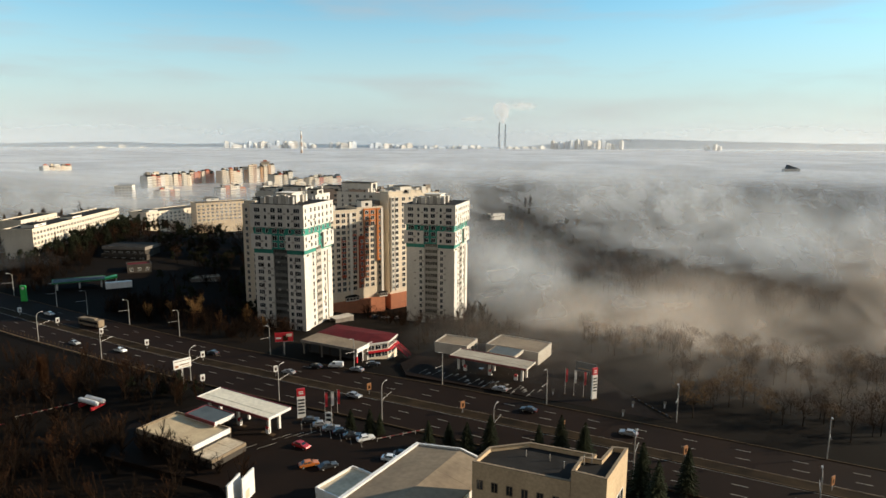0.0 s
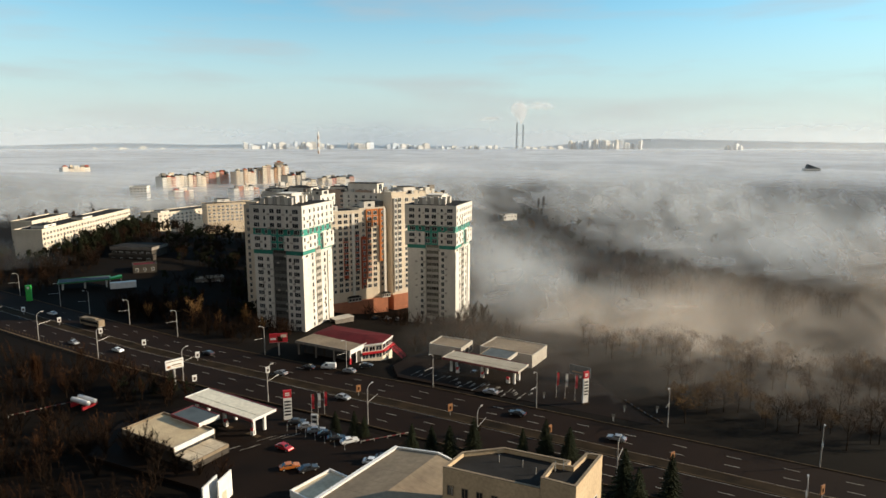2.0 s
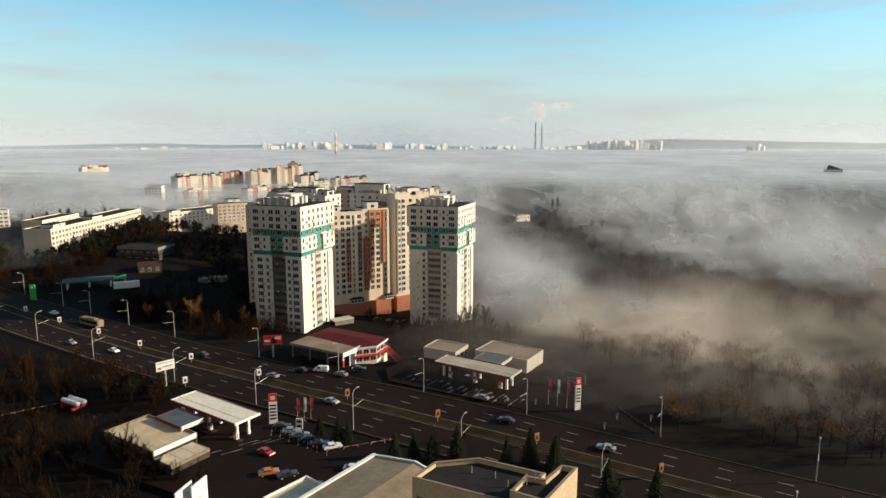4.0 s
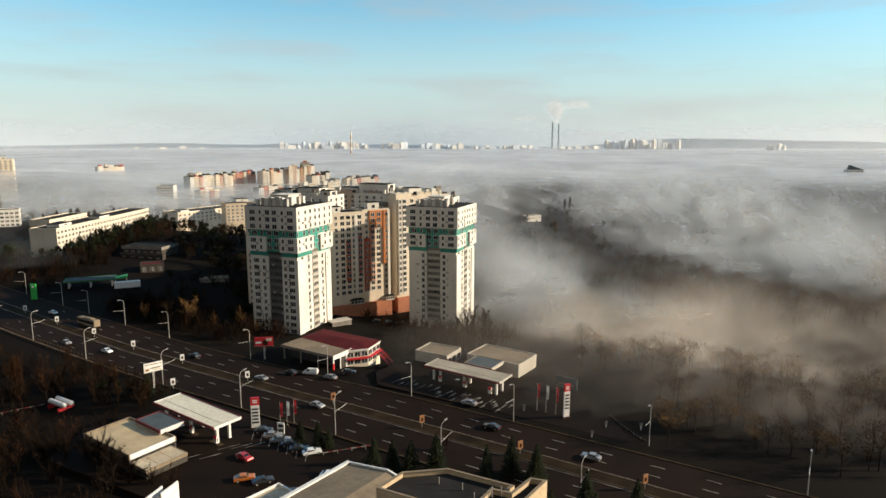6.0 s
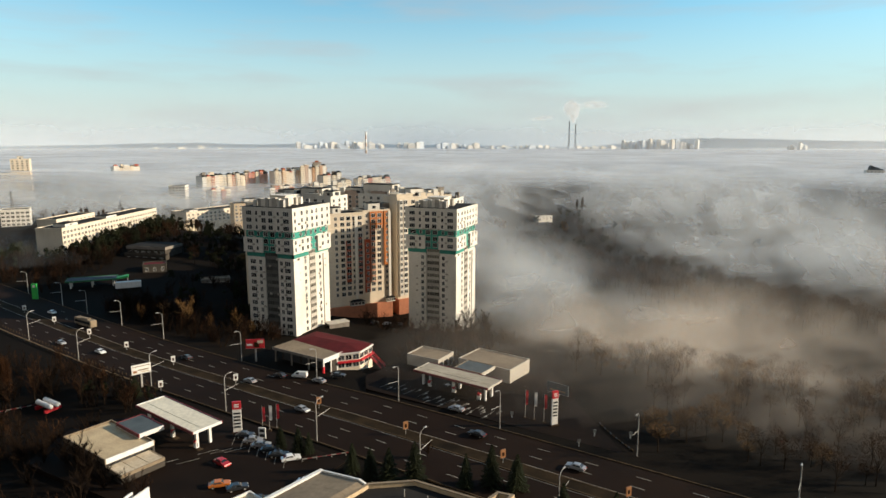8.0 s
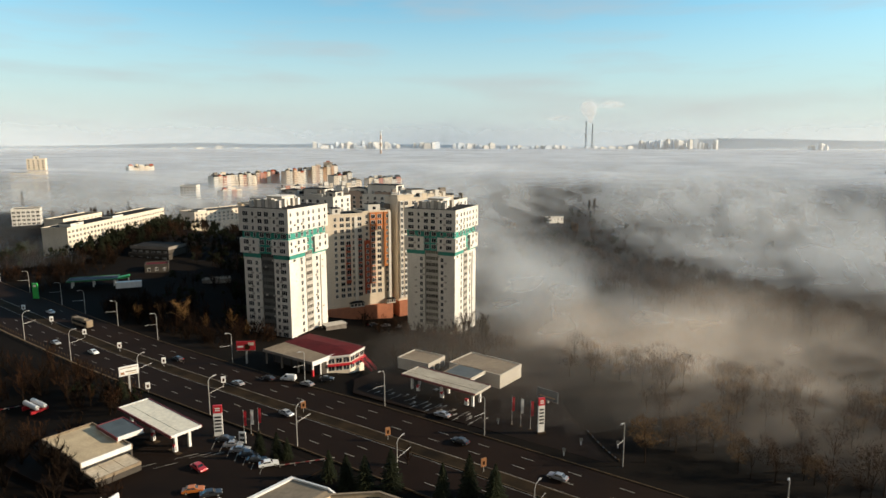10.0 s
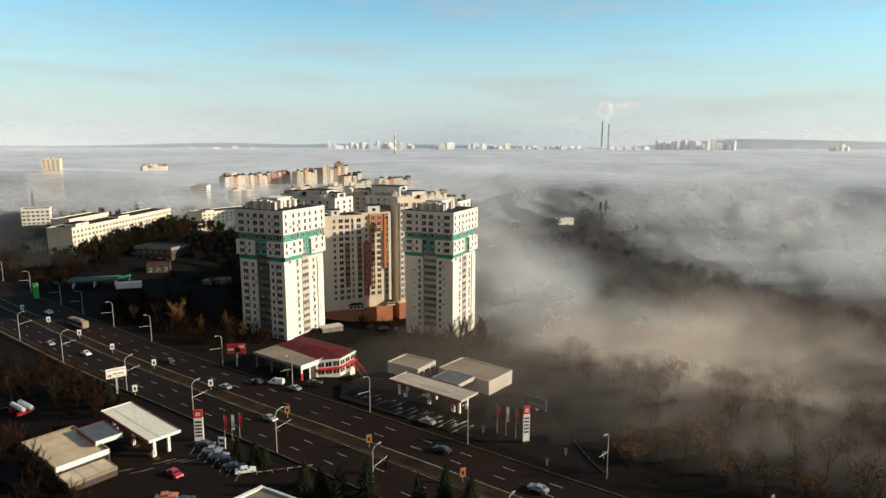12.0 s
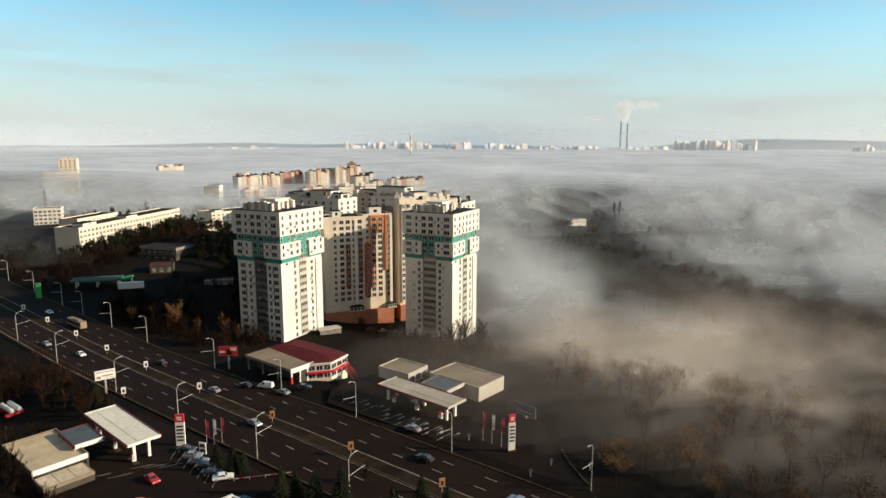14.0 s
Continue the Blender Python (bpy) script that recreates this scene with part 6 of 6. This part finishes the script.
def crown_mesh(seed, h, mat, limbs=9, n=40, w=0.04, spread=1.0):
    """Bare tree: a trunk and limbs fanning out of it from low down, twigs along all of them."""
    rnd = random.Random(seed)
    tr, cr = bmesh.new(), bmesh.new()
    rod(tr, (0, 0, -0.5), (0, 0, h * 0.3), 0.06 + h * 0.014, 0.04 + h * 0.011, 7, cap=False)
    limb(tr, cr, rnd, Vector((0, 0, h * 0.28)), Vector((0, 0, 1)), h * 0.7, 0.04 + h * 0.01, n, w, 0.6)
    for k in range(limbs):
        f = k / limbs
        a = 2.4 * k + rnd.uniform(-0.4, 0.4)
        up = rnd.uniform(0.7, 1.3) + 0.5 * f
        d = Vector((math.cos(a) * spread, math.sin(a) * spread, up)).normalized()
        limb(tr, cr, rnd, Vector((0, 0, h * (0.16 + 0.4 * f))), d, h * rnd.uniform(0.42, 0.62) * (1 - 0.3 * f), 0.03 + h * 0.007, n, w)
    return mesh_of("trunk", tr, M_trunk), mesh_of("crown", cr, mat)


def haze_mesh(seed, h, mat, n):
    """Bare tree with a soft, uneven crown: several lobes filled with very fine twigs round spreading limbs."""
    rnd = random.Random(seed)
    tr, cr = bmesh.new(), bmesh.new()
    rod(tr, (0, 0, -0.5), (0, 0, h * 0.55), 0.16, 0.08, 5, cap=False)
    lobes = []
    for k in range(10):
        a = 2.4 * k + rnd.uniform(-0.5, 0.5)
        r = h * rnd.uniform(0.08, 0.36)
        c = Vector((math.cos(a) * r, math.sin(a) * r, h * rnd.uniform(0.42, 0.92)))
        lobes.append((c, h * rnd.uniform(0.1, 0.19)))
        rod(tr, (0, 0, h * rnd.uniform(0.2, 0.45)), c, 0.07, 0.02, 3, cap=False)
    for k in range(n):
        c, r = rnd.choice(lobes)
        d = Vector((rnd.gauss(0, 1), rnd.gauss(0, 1), rnd.gauss(0, 1))).normalized()
        o = c + d * r * rnd.random() ** 0.5
        e = (d + Vector((rnd.gauss(0, 0.6), rnd.gauss(0, 0.6), 0.5))).normalized() * rnd.uniform(0.5, 1.2)
        w = e.cross(Vector((rnd.gauss(0, 1), rnd.gauss(0, 1), rnd.gauss(0, 1)))).normalized() * rnd.uniform(0.025, 0.05)
        cr.faces.new([cr.verts.new(q) for q in (o - w, o + w, o + e)])
    return mesh_of("trunk", tr, M_trunk), mesh_of("crown", cr, mat)


def leafy_mesh(seed, h, w, n, mat, top=1.0):
    """Trunk and a ragged crown of many small leaf clumps."""
    rnd = random.Random(seed)
    tr = bmesh.new()
    rod(tr, (0, 0, -0.5), (0, 0, h * 0.75), 0.05 + h * 0.015, 0.05, 6)
    cr = bmesh.new()
    lobes = [(Vector((rnd.gauss(0, w * 0.3), rnd.gauss(0, w * 0.3), h * rnd.uniform(0.4, 0.95))), rnd.uniform(0.14, 0.26) * h * 0.6) for _ in range(9)]
    for lo, r in lobes:
        rod(tr, (0, 0, min(lo.z * 0.6, h * 0.6)), lo, 0.07, 0.03, 4, cap=False)
    for k in range(n):
        c, r = rnd.choice(lobes)
        d = Vector((rnd.gauss(0, 1), rnd.gauss(0, 1), rnd.gauss(0, 1))).normalized()
        p = c + d * r * rnd.random() ** 0.4
        leaf(cr, p, rnd, 0.22 + 0.2 * rnd.random())
    return mesh_of("trunk", tr, M_trunk), mesh_of("crown", cr, mat)


def leaf(bm, p, rnd, s):
    a = Vector((rnd.gauss(0, 1), rnd.gauss(0, 1), rnd.gauss(0, 1))).normalized()
    u = a.orthogonal().normalized() * s
    w = a.cross(u.normalized()) * s * 0.6
    bm.faces.new([bm.verts.new(p + o) for o in (u, w, -u, -w)])


def spruce_mesh(seed, h, w):
    rnd = random.Random(seed)
    tr, cr = bmesh.new(), bmesh.new()
    rod(tr, (0, 0, -0.5), (0, 0, h * 0.97), 0.05 + h * 0.014, 0.02, 6)
    z = h * 0.1
    while z < h * 0.98:
        f = 1 - z / h
        n = int(7 + 8 * f)
        for k in range(n):
            a = 2 * math.pi * (k + rnd.random()) / n
            L = w * 0.5 * (f ** 0.85) * rnd.uniform(0.7, 1.12) + 0.12
            d = Vector((math.cos(a), math.sin(a), 0))
            for j in range(5):
                s = (j + 0.5) / 5
                c = d * L * s + Vector((0, 0, z - 0.32 * L * s + rnd.uniform(-0.1, 0.1)))
                t = d.cross(Vector((0, 0, 1)))
                ww = (0.32 + 0.3 * (1 - s)) * min(1, L)
                q = [c + d * L * 0.16, c + t * ww + Vector((0, 0, -0.12)), c - d * L * 0.14, c - t * ww + Vector((0, 0, -0.12))]
                cr.faces.new([cr.verts.new(v) for v in q])
        z += 0.28 + 0.3 * f
    return mesh_of("trunk", tr, M_trunk), mesh_of("crown", cr, M_needle)


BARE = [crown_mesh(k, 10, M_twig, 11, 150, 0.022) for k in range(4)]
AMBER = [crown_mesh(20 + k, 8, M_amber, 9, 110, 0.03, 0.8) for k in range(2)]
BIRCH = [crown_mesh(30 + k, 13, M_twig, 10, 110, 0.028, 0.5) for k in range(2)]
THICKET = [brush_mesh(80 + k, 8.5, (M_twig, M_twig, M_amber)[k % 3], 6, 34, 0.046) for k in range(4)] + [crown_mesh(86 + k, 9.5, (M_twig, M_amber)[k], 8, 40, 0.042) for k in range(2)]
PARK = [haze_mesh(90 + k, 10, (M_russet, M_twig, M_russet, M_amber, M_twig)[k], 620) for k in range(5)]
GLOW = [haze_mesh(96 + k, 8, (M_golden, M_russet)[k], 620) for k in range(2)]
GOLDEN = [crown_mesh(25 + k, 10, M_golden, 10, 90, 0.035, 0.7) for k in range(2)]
POPLAR = [bare_mesh(40, 13, 0.4, 3, 0.6, M_amber, 22)]
SPRUCE = [spruce_mesh(60 + k, 9, 6.0) for k in range(3)]
PINE = [leafy_mesh(70 + k, 9, 6, 900, M_needle) for k in range(2)]


def tree(kind, x, y, s, label, seed, dz=0.0):
    rnd = random.Random(seed)
    me = kind[rnd.randrange(len(kind))]
    t = thing("tree", pose(x, y, gz(x, y) + dz, 0, 0, rnd.uniform(0, 360)) @ Matrix.Diagonal((s * rnd.uniform(0.85, 1.15), s * rnd.uniform(0.85, 1.15), s, 1)), label, "tree", "trees")
    part("trunk", me[0], None, t)
    part("crown", me[1], None, t)


def spots(n, x0, x1, y0, y1, seed, keep=None):
    """Random plan points off the road."""
    rnd = random.Random(seed)
    out, tries = [], 0
    while len(out) < n and tries < n * 20:
        tries += 1
        x, y = rnd.uniform(x0, x1), rnd.uniform(y0, y1)
        if abs(0.98 * (y - road_y(x))) < 18 or (keep and not keep(x, y)):
            continue
        out.append((x, y, rnd))
    return out


def grove(kinds, n, x0, x1, y0, y1, s0, s1, label, seed, keep=None):
    for k, (x, y, rnd) in enumerate(spots(n, x0, x1, y0, y1, seed, keep)):
        tree(kinds[rnd.randrange(len(kinds))], x, y, rnd.uniform(s0, s1), label, seed * 1000 + k)


def woods(kinds, n, x0, x1, y0, y1, s0, s1, label, seed, keep=None):
    """Far or crowded woodland that nobody could count, joined into one mesh."""
    vs, fs, mi, base = [], [], [], 0
    mats = [M_trunk, M_twig, M_amber, M_needle, M_russet, M_golden]
    for x, y, rnd in spots(n, x0, x1, y0, y1, seed, keep):
        kind = kinds[rnd.randrange(len(kinds))]
        s, a, z = rnd.uniform(s0, s1), rnd.uniform(0, 6.28), gz(x, y)
        c, si = math.cos(a) * s, math.sin(a) * s
        for me in kind[rnd.randrange(len(kind))]:
            v = np.empty(len(me.vertices) * 3, np.float32)
            me.vertices.foreach_get("co", v)
            v = v.reshape(-1, 3)
            vs.append(np.stack([v[:, 0] * c - v[:, 1] * si + x, v[:, 0] * si + v[:, 1] * c + y, v[:, 2] * s + z], -1))
            fs += [[base + i for i in p.vertices] for p in me.polygons]
            mi += [mats.index(me.materials[0])] * len(me.polygons)
            base += len(v)
    me = bpy.data.meshes.new("woodland")
    me.from_pydata(np.concatenate(vs).tolist(), [], fs)
    for m in mats:
        me.materials.append(m)
    me.polygons.foreach_set("material_index", mi)
    tagged(new("woodland", me), label, "trees", kind="stuff")


BARE_L = "bare brown winter tree with fine twigs"
GREEN_L = "dark green conifer with dense needles"
AMB_L = "tree with sparse rusty brown foliage"
# conifers and saplings along the verge of the near carriageway
for k, (x, y, s) in enumerate(((79.5, -94.4, 0.62), (84.7, -96, 0.7), (88.6, -95.2, 0.72), (93.4, -93, 0.85), (104, -91.5, 0.7), (108.6, -89, 0.85), (113.8, -88.4, 0.72), (125.5, -101, 1.0), (134.2, -98.6, 0.9), (59.1, -91.4, 0.55), (64.2, -91.8, 0.62), (66.4, -91.0, 0.5), (120, -106, 0.8), (128, -108, 1.0))):
    tree(SPRUCE, x, y, s * 1.18, "small dark spruce on the grass verge", 500 + k)
tree(AMBER, 92, -83, 0.55, AMB_L, 530)
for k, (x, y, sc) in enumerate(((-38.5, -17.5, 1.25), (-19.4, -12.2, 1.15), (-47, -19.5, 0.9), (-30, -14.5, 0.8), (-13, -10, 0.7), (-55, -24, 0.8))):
    tree(GOLDEN, x, y, sc, "bare brown tree, its golden twig colour holding the sunlight", 535 + 7 * k)
tree(SPRUCE, 1.5, -79, 0.7, GREEN_L, 531)
tree(SPRUCE, -2.5, -80.5, 0.6, GREEN_L, 532)
for k, (x, y) in enumerate(((4, -82), (-6, -83), (8, -81), (-12, -84))):
    tree(PINE, x, y, 0.5, "dense dark evergreen shrub tree", 540 + k)
# poplar, bare trees in front of the shop
tree(POPLAR, -31.5, -92.5, 1.25, "tall slim poplar with rusty twigs", 560)
for k, (x, y, s) in enumerate(((20, -114.8, 0.95), (25.5, -116.2, 1.05), (31, -118.2, 0.95), (15, -116, 0.85), (36.5, -119, 0.8), (11, -118, 0.8), (41, -117.5, 0.55))):
    tree(BARE, x, y, s, BARE_L, 570 + k, -0.5)
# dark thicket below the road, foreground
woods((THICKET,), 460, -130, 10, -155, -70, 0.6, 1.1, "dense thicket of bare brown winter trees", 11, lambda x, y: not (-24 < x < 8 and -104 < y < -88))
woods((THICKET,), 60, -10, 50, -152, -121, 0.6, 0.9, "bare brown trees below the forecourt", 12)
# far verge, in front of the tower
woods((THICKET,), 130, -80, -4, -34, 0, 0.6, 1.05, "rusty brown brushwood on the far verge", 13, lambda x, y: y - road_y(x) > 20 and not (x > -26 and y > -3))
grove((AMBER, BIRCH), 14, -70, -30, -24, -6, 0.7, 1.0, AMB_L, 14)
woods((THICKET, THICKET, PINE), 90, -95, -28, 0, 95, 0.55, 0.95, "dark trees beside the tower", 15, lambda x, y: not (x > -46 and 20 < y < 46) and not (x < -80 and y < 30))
# round the towers
for k, (x, y, s) in enumerate(((55, 44, 1.0), (58.5, 40, 1.05), (62, 47, 0.9), (53, 38, 0.85), (60, 56, 0.95), (66, 40, 0.8))):
    tree(BIRCH, x, y, s, "slender bare birch beside the tower", 600 + k)
woods((THICKET,), 60, 6, 60, 2, 40, 0.5, 0.9, "bare brown trees between the towers and the service hall", 16, lambda x, y: y > 30 - 0.5 * x + 8)
woods((THICKET,), 70, 48, 80, -16, 46, 0.55, 0.95, "bare brown trees behind the petrol station", 17)
# park in the fog
woods((PARK,), 420, 66, 330, 20, 260, 0.7, 1.15, "bare park trees half sunk in fog", 18, lambda x, y: rift(np.array(x), np.array(y)) < 4)
woods((GLOW, GLOW, PARK), 330, 108, 300, -66, 50, 0.7, 1.15, "dense russet roadside trees in thin fog", 24, lambda x, y: y > road_y(x) + 24 and (x > 136 or y > -14))
woods((PARK, PARK, PARK, PINE), 240, -60, 330, 200, 520, 0.7, 1.1, "distant park woodland rising out of fog", 19, lambda x, y: rift(np.array(x), np.array(y)) < 8)
for k, (x, y, s) in enumerate(((-11.6, 563, 1.5), (-4, 560, 1.3), (9, 562, 1.2), (38.5, 472, 1.4), (44, 462, 1.2), (-26.7, 424, 0.8), (-20, 426, 0.7))):
    tree(PINE, x, y, s, GREEN_L, 640 + k)
for k, (x, y, s) in enumerate(((-3, 622, 1.7), (3, 626, 1.9))):
    tree(POPLAR, x, y, s, "tall slim poplar with rusty twigs", 650 + k)
for k, (x, y, s) in enumerate(((-42.6, 414, 1.3), (-39, 416, 1.1), (18, 434, 1.4), (22, 430, 1.1), (75, 457, 1.3))):
    tree(GOLDEN, x, y, s, "bare golden-brown park tree in thin fog", 670 + k)
grove((BARE, AMBER), 12, 150, 230, -140, -118, 0.6, 1.0, BARE_L, 20)
for k, (x, y, s) in enumerate(((-258.6, 120.2, 1.35), (-252.4, 128.6, 1.2))):
    tree(POPLAR, x, y, s, "tall slim poplar behind the institute", 660 + k)
tree(BARE, -245, 138, 1.9, BARE_L, 662)
woods((PARK,), 90, -345, -215, 250, 390, 0.9, 1.4, "bare trees in mist before the far blocks", 28)
# evergreens and bare trees before the institute
for k in range(34):
    rnd = random.Random(700 + k)
    f = rnd.random()
    x, y = -176 - 38 * f + rnd.uniform(6, 24), 38 + 104 * f + rnd.uniform(-6, 6)
    tree((PINE, SPRUCE, BARE, AMBER)[k % 4], x, y, rnd.uniform(0.8, 1.25), (GREEN_L, GREEN_L, BARE_L, AMB_L)[k % 4], 800 + k)
woods((THICKET,), 150, -260, -110, -25, 60, 0.7, 1.1, "brown winter trees along the boulevard", 21, lambda x, y: capsule(np.array(x), np.array(y), -182, 42, -220, 146, 22) > 0 and capsule(np.array(x), np.array(y), -140, 62, -100, 22, 17) > 0 and not (-128 < x < -95 and -14 < y < 32))
woods((PARK, PINE, PARK), 200, -190, -60, 60, 150, 0.6, 1.0, "dark trees between hillside buildings", 22, lambda x, y: capsule(np.array(x), np.array(y), -140, 62, -100, 22, 17) > 0)
woods((PARK, POPLAR, PARK), 60, -310, -225, 110, 270, 0.6, 1.1, "bare trees on the hill before fog", 23, lambda x, y: capsule(np.array(x), np.array(y), -240, 195, -260, 262, 34) > 0)

woods((PINE, SPRUCE, THICKET, THICKET), 150, -215, -140, 18, 150, 0.75, 1.25, "evergreens and bare trees before the institute", 26,
      lambda x, y: 5 < 0.94 * (x + 182.6) + 0.342 * (y - 42.7) < 24 and -30 < -0.342 * (x + 182.6) + 0.94 * (y - 42.7))
woods((THICKET, PINE), 36, -208, -176, 12, 36, 0.7, 1.1, "trees beside the end wall of the institute", 27)
# ---------- skyline ----------
ch = thing("striped_chimney", pose(-862, 1632, 0), "tall red and white striped chimney rising from fog", "chimney")
for k in range(9):
    bm = bmesh.new()
    z0 = 11.81 * k
    rod(bm, (0, 0, z0), (0, 0, z0 + 11.81), 3.7 - 0.14 * k, 3.56 - 0.14 * k, 12)
    # pink for the red bands, paled by distance haze within the colour
    part("band", bm, M_pink if k % 2 else M_paintw, ch)
for k, (x, y, h) in enumerate(((-690, 4090, 205), (-650, 4100, 190))):
    c = thing("power_station_chimney", pose(x, y, 0), "slim grey power station chimney in distance", "chimney", "power station chimneys")
    bm = bmesh.new()
    rod(bm, (0, 0, 0), (0, 0, h), 6.4, 3.6, 14)
    part("shaft", bm, M_slate, c)
    bm = bmesh.new()
    rod(bm, (0, 0, h - 10), (0, 0, h - 4), 4.2, 4.0, 14)
    part("ring", bm, M_dark, c, "dark ring near the top")


M_steam = fog_material(0.1, 0.7, 0.03, (0.74, 0.75, 0.77))
M_steam.name = "steam"
# haze and bluish shade of the far walls put into one pale blue
M_pale = surface("haze_blue_wall", (0.66, 0.71, 0.77), (0.56, 0.61, 0.67), 0.02, 0.9)
# steam drifting off the chimneys, in thin veils one behind another
for k in range(5):
    u, v = np.meshgrid(np.linspace(-330, 330, 110), np.linspace(-30, 240, 60), indexing="ij")
    wu, wv = u + 46 * (fbm(u / 60 + k, v / 60, 43, 3) - 0.5), v + 46 * (fbm(u / 60, v / 60 + 7 + k, 44, 3) - 0.5)
    rise = np.exp(-((wu - 30 + 0.1 * wv) / (10 + 0.2 * np.maximum(wv, 0))) ** 2) * sstep(-16, 6, v) * (1 - sstep(110, 160, wv))
    head = 1.1 * np.exp(-((wu - 10) / 38) ** 2 - ((wv - 100) / 50) ** 2) + 0.5 * np.exp(-((wu - 160) / 74) ** 2 - ((wv - 128) / 30) ** 2) + 0.45 * np.exp(-((wu + 190) / 80) ** 2 - ((wv - 40) / 15) ** 2)
    lump = sstep(0.12, 0.5, fbm(u / 40 + 5 * k, v / 36, 41, 4, k))
    edge = sstep(-330, -280, u) * (1 - sstep(280, 330, u)) * (1 - sstep(190, 240, v)) * sstep(-30, -12, v)
    me = grid_mesh("steam_plume", -690 + 1.1 * u, 4060 - 0.6 * u + 7 * k + 14 * lump, 200 + v * 0.8, M_steam, cover=np.clip(2.2 * (rise + head) - 0.2, 0, 1) * lump * edge * 0.3)
    tagged(new("steam_plume", me), "pale steam drifting off power station chimneys", "steam", "steam veils", "stuff")
rnd = random.Random(77)


def skyline_block(x, y, z, w, h, mat):
    t = thing("skyline_building", pose(x, y, z, 0, 0, rnd.uniform(40, 75)), "distant pale apartment block on the ridge", "apartment building", "skyline blocks")
    part("wall", boxes((-w / 2, w / 2, -8, 8, -30, h)), mat, t)
    part("roof_house", boxes((-w / 4, w / 5, -4, 4, h, h + 4)), mat, t)
    for k in range(3):
        part("window_row", boxes(*[(x0, x0 + 2, -8.3, -7.9, h - 8 - 9 * k, h - 6 - 9 * k) for x0 in np.arange(-w / 2 + 2, w / 2 - 3, 5)]), M_slate, t)


for a0, a1, n, h0, h1 in ((0.605, 0.47, 20, 14, 44), (0.45, 0.41, 5, 16, 40), (0.39, 0.325, 10, 14, 36), (0.32, 0.21, 12, 8, 20), (0.19, 0.12, 6, 8, 18), (0.112, 0.006, 20, 26, 58), (-0.11, -0.132, 3, 14, 34), (0.8, 0.7, 4, 8, 20)):
    for k in range(n):
        a = a0 + (a1 - a0) * (k + rnd.random() * 0.6) / n
        r = rnd.uniform(3440, 3540)
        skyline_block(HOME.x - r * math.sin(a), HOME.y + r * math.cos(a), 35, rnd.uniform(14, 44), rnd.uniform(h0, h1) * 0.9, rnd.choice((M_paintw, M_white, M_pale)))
mast = thing("lattice_mast", pose(-329.1, 115.6, 17.9), "grey lattice mast beside the white block", "mast")
for sx_ in (-1, 1):
    for sy_ in (-1, 1):
        bm = bmesh.new()
        rod(bm, (sx_ * 1.6, sy_ * 1.6, -14), (sx_ * 0.3, sy_ * 0.3, 22), 0.14, 0.08, 4)
        part("leg", bm, M_dark, mast)
for k in range(8):
    z = -10 + 4 * k
    s = 1.6 - 1.3 * (z + 14) / 36
    bm = bmesh.new()
    for (ax_, ay_), (bx_, by_) in (((-s, -s), (s, -s)), ((s, -s), (s, s)), ((s, s), (-s, s)), ((-s, s), (-s, -s))):
        rod(bm, (ax_, ay_, z), (bx_, by_, z + 3), 0.08, sides=3)
    part("brace", bm, M_dark, mast)
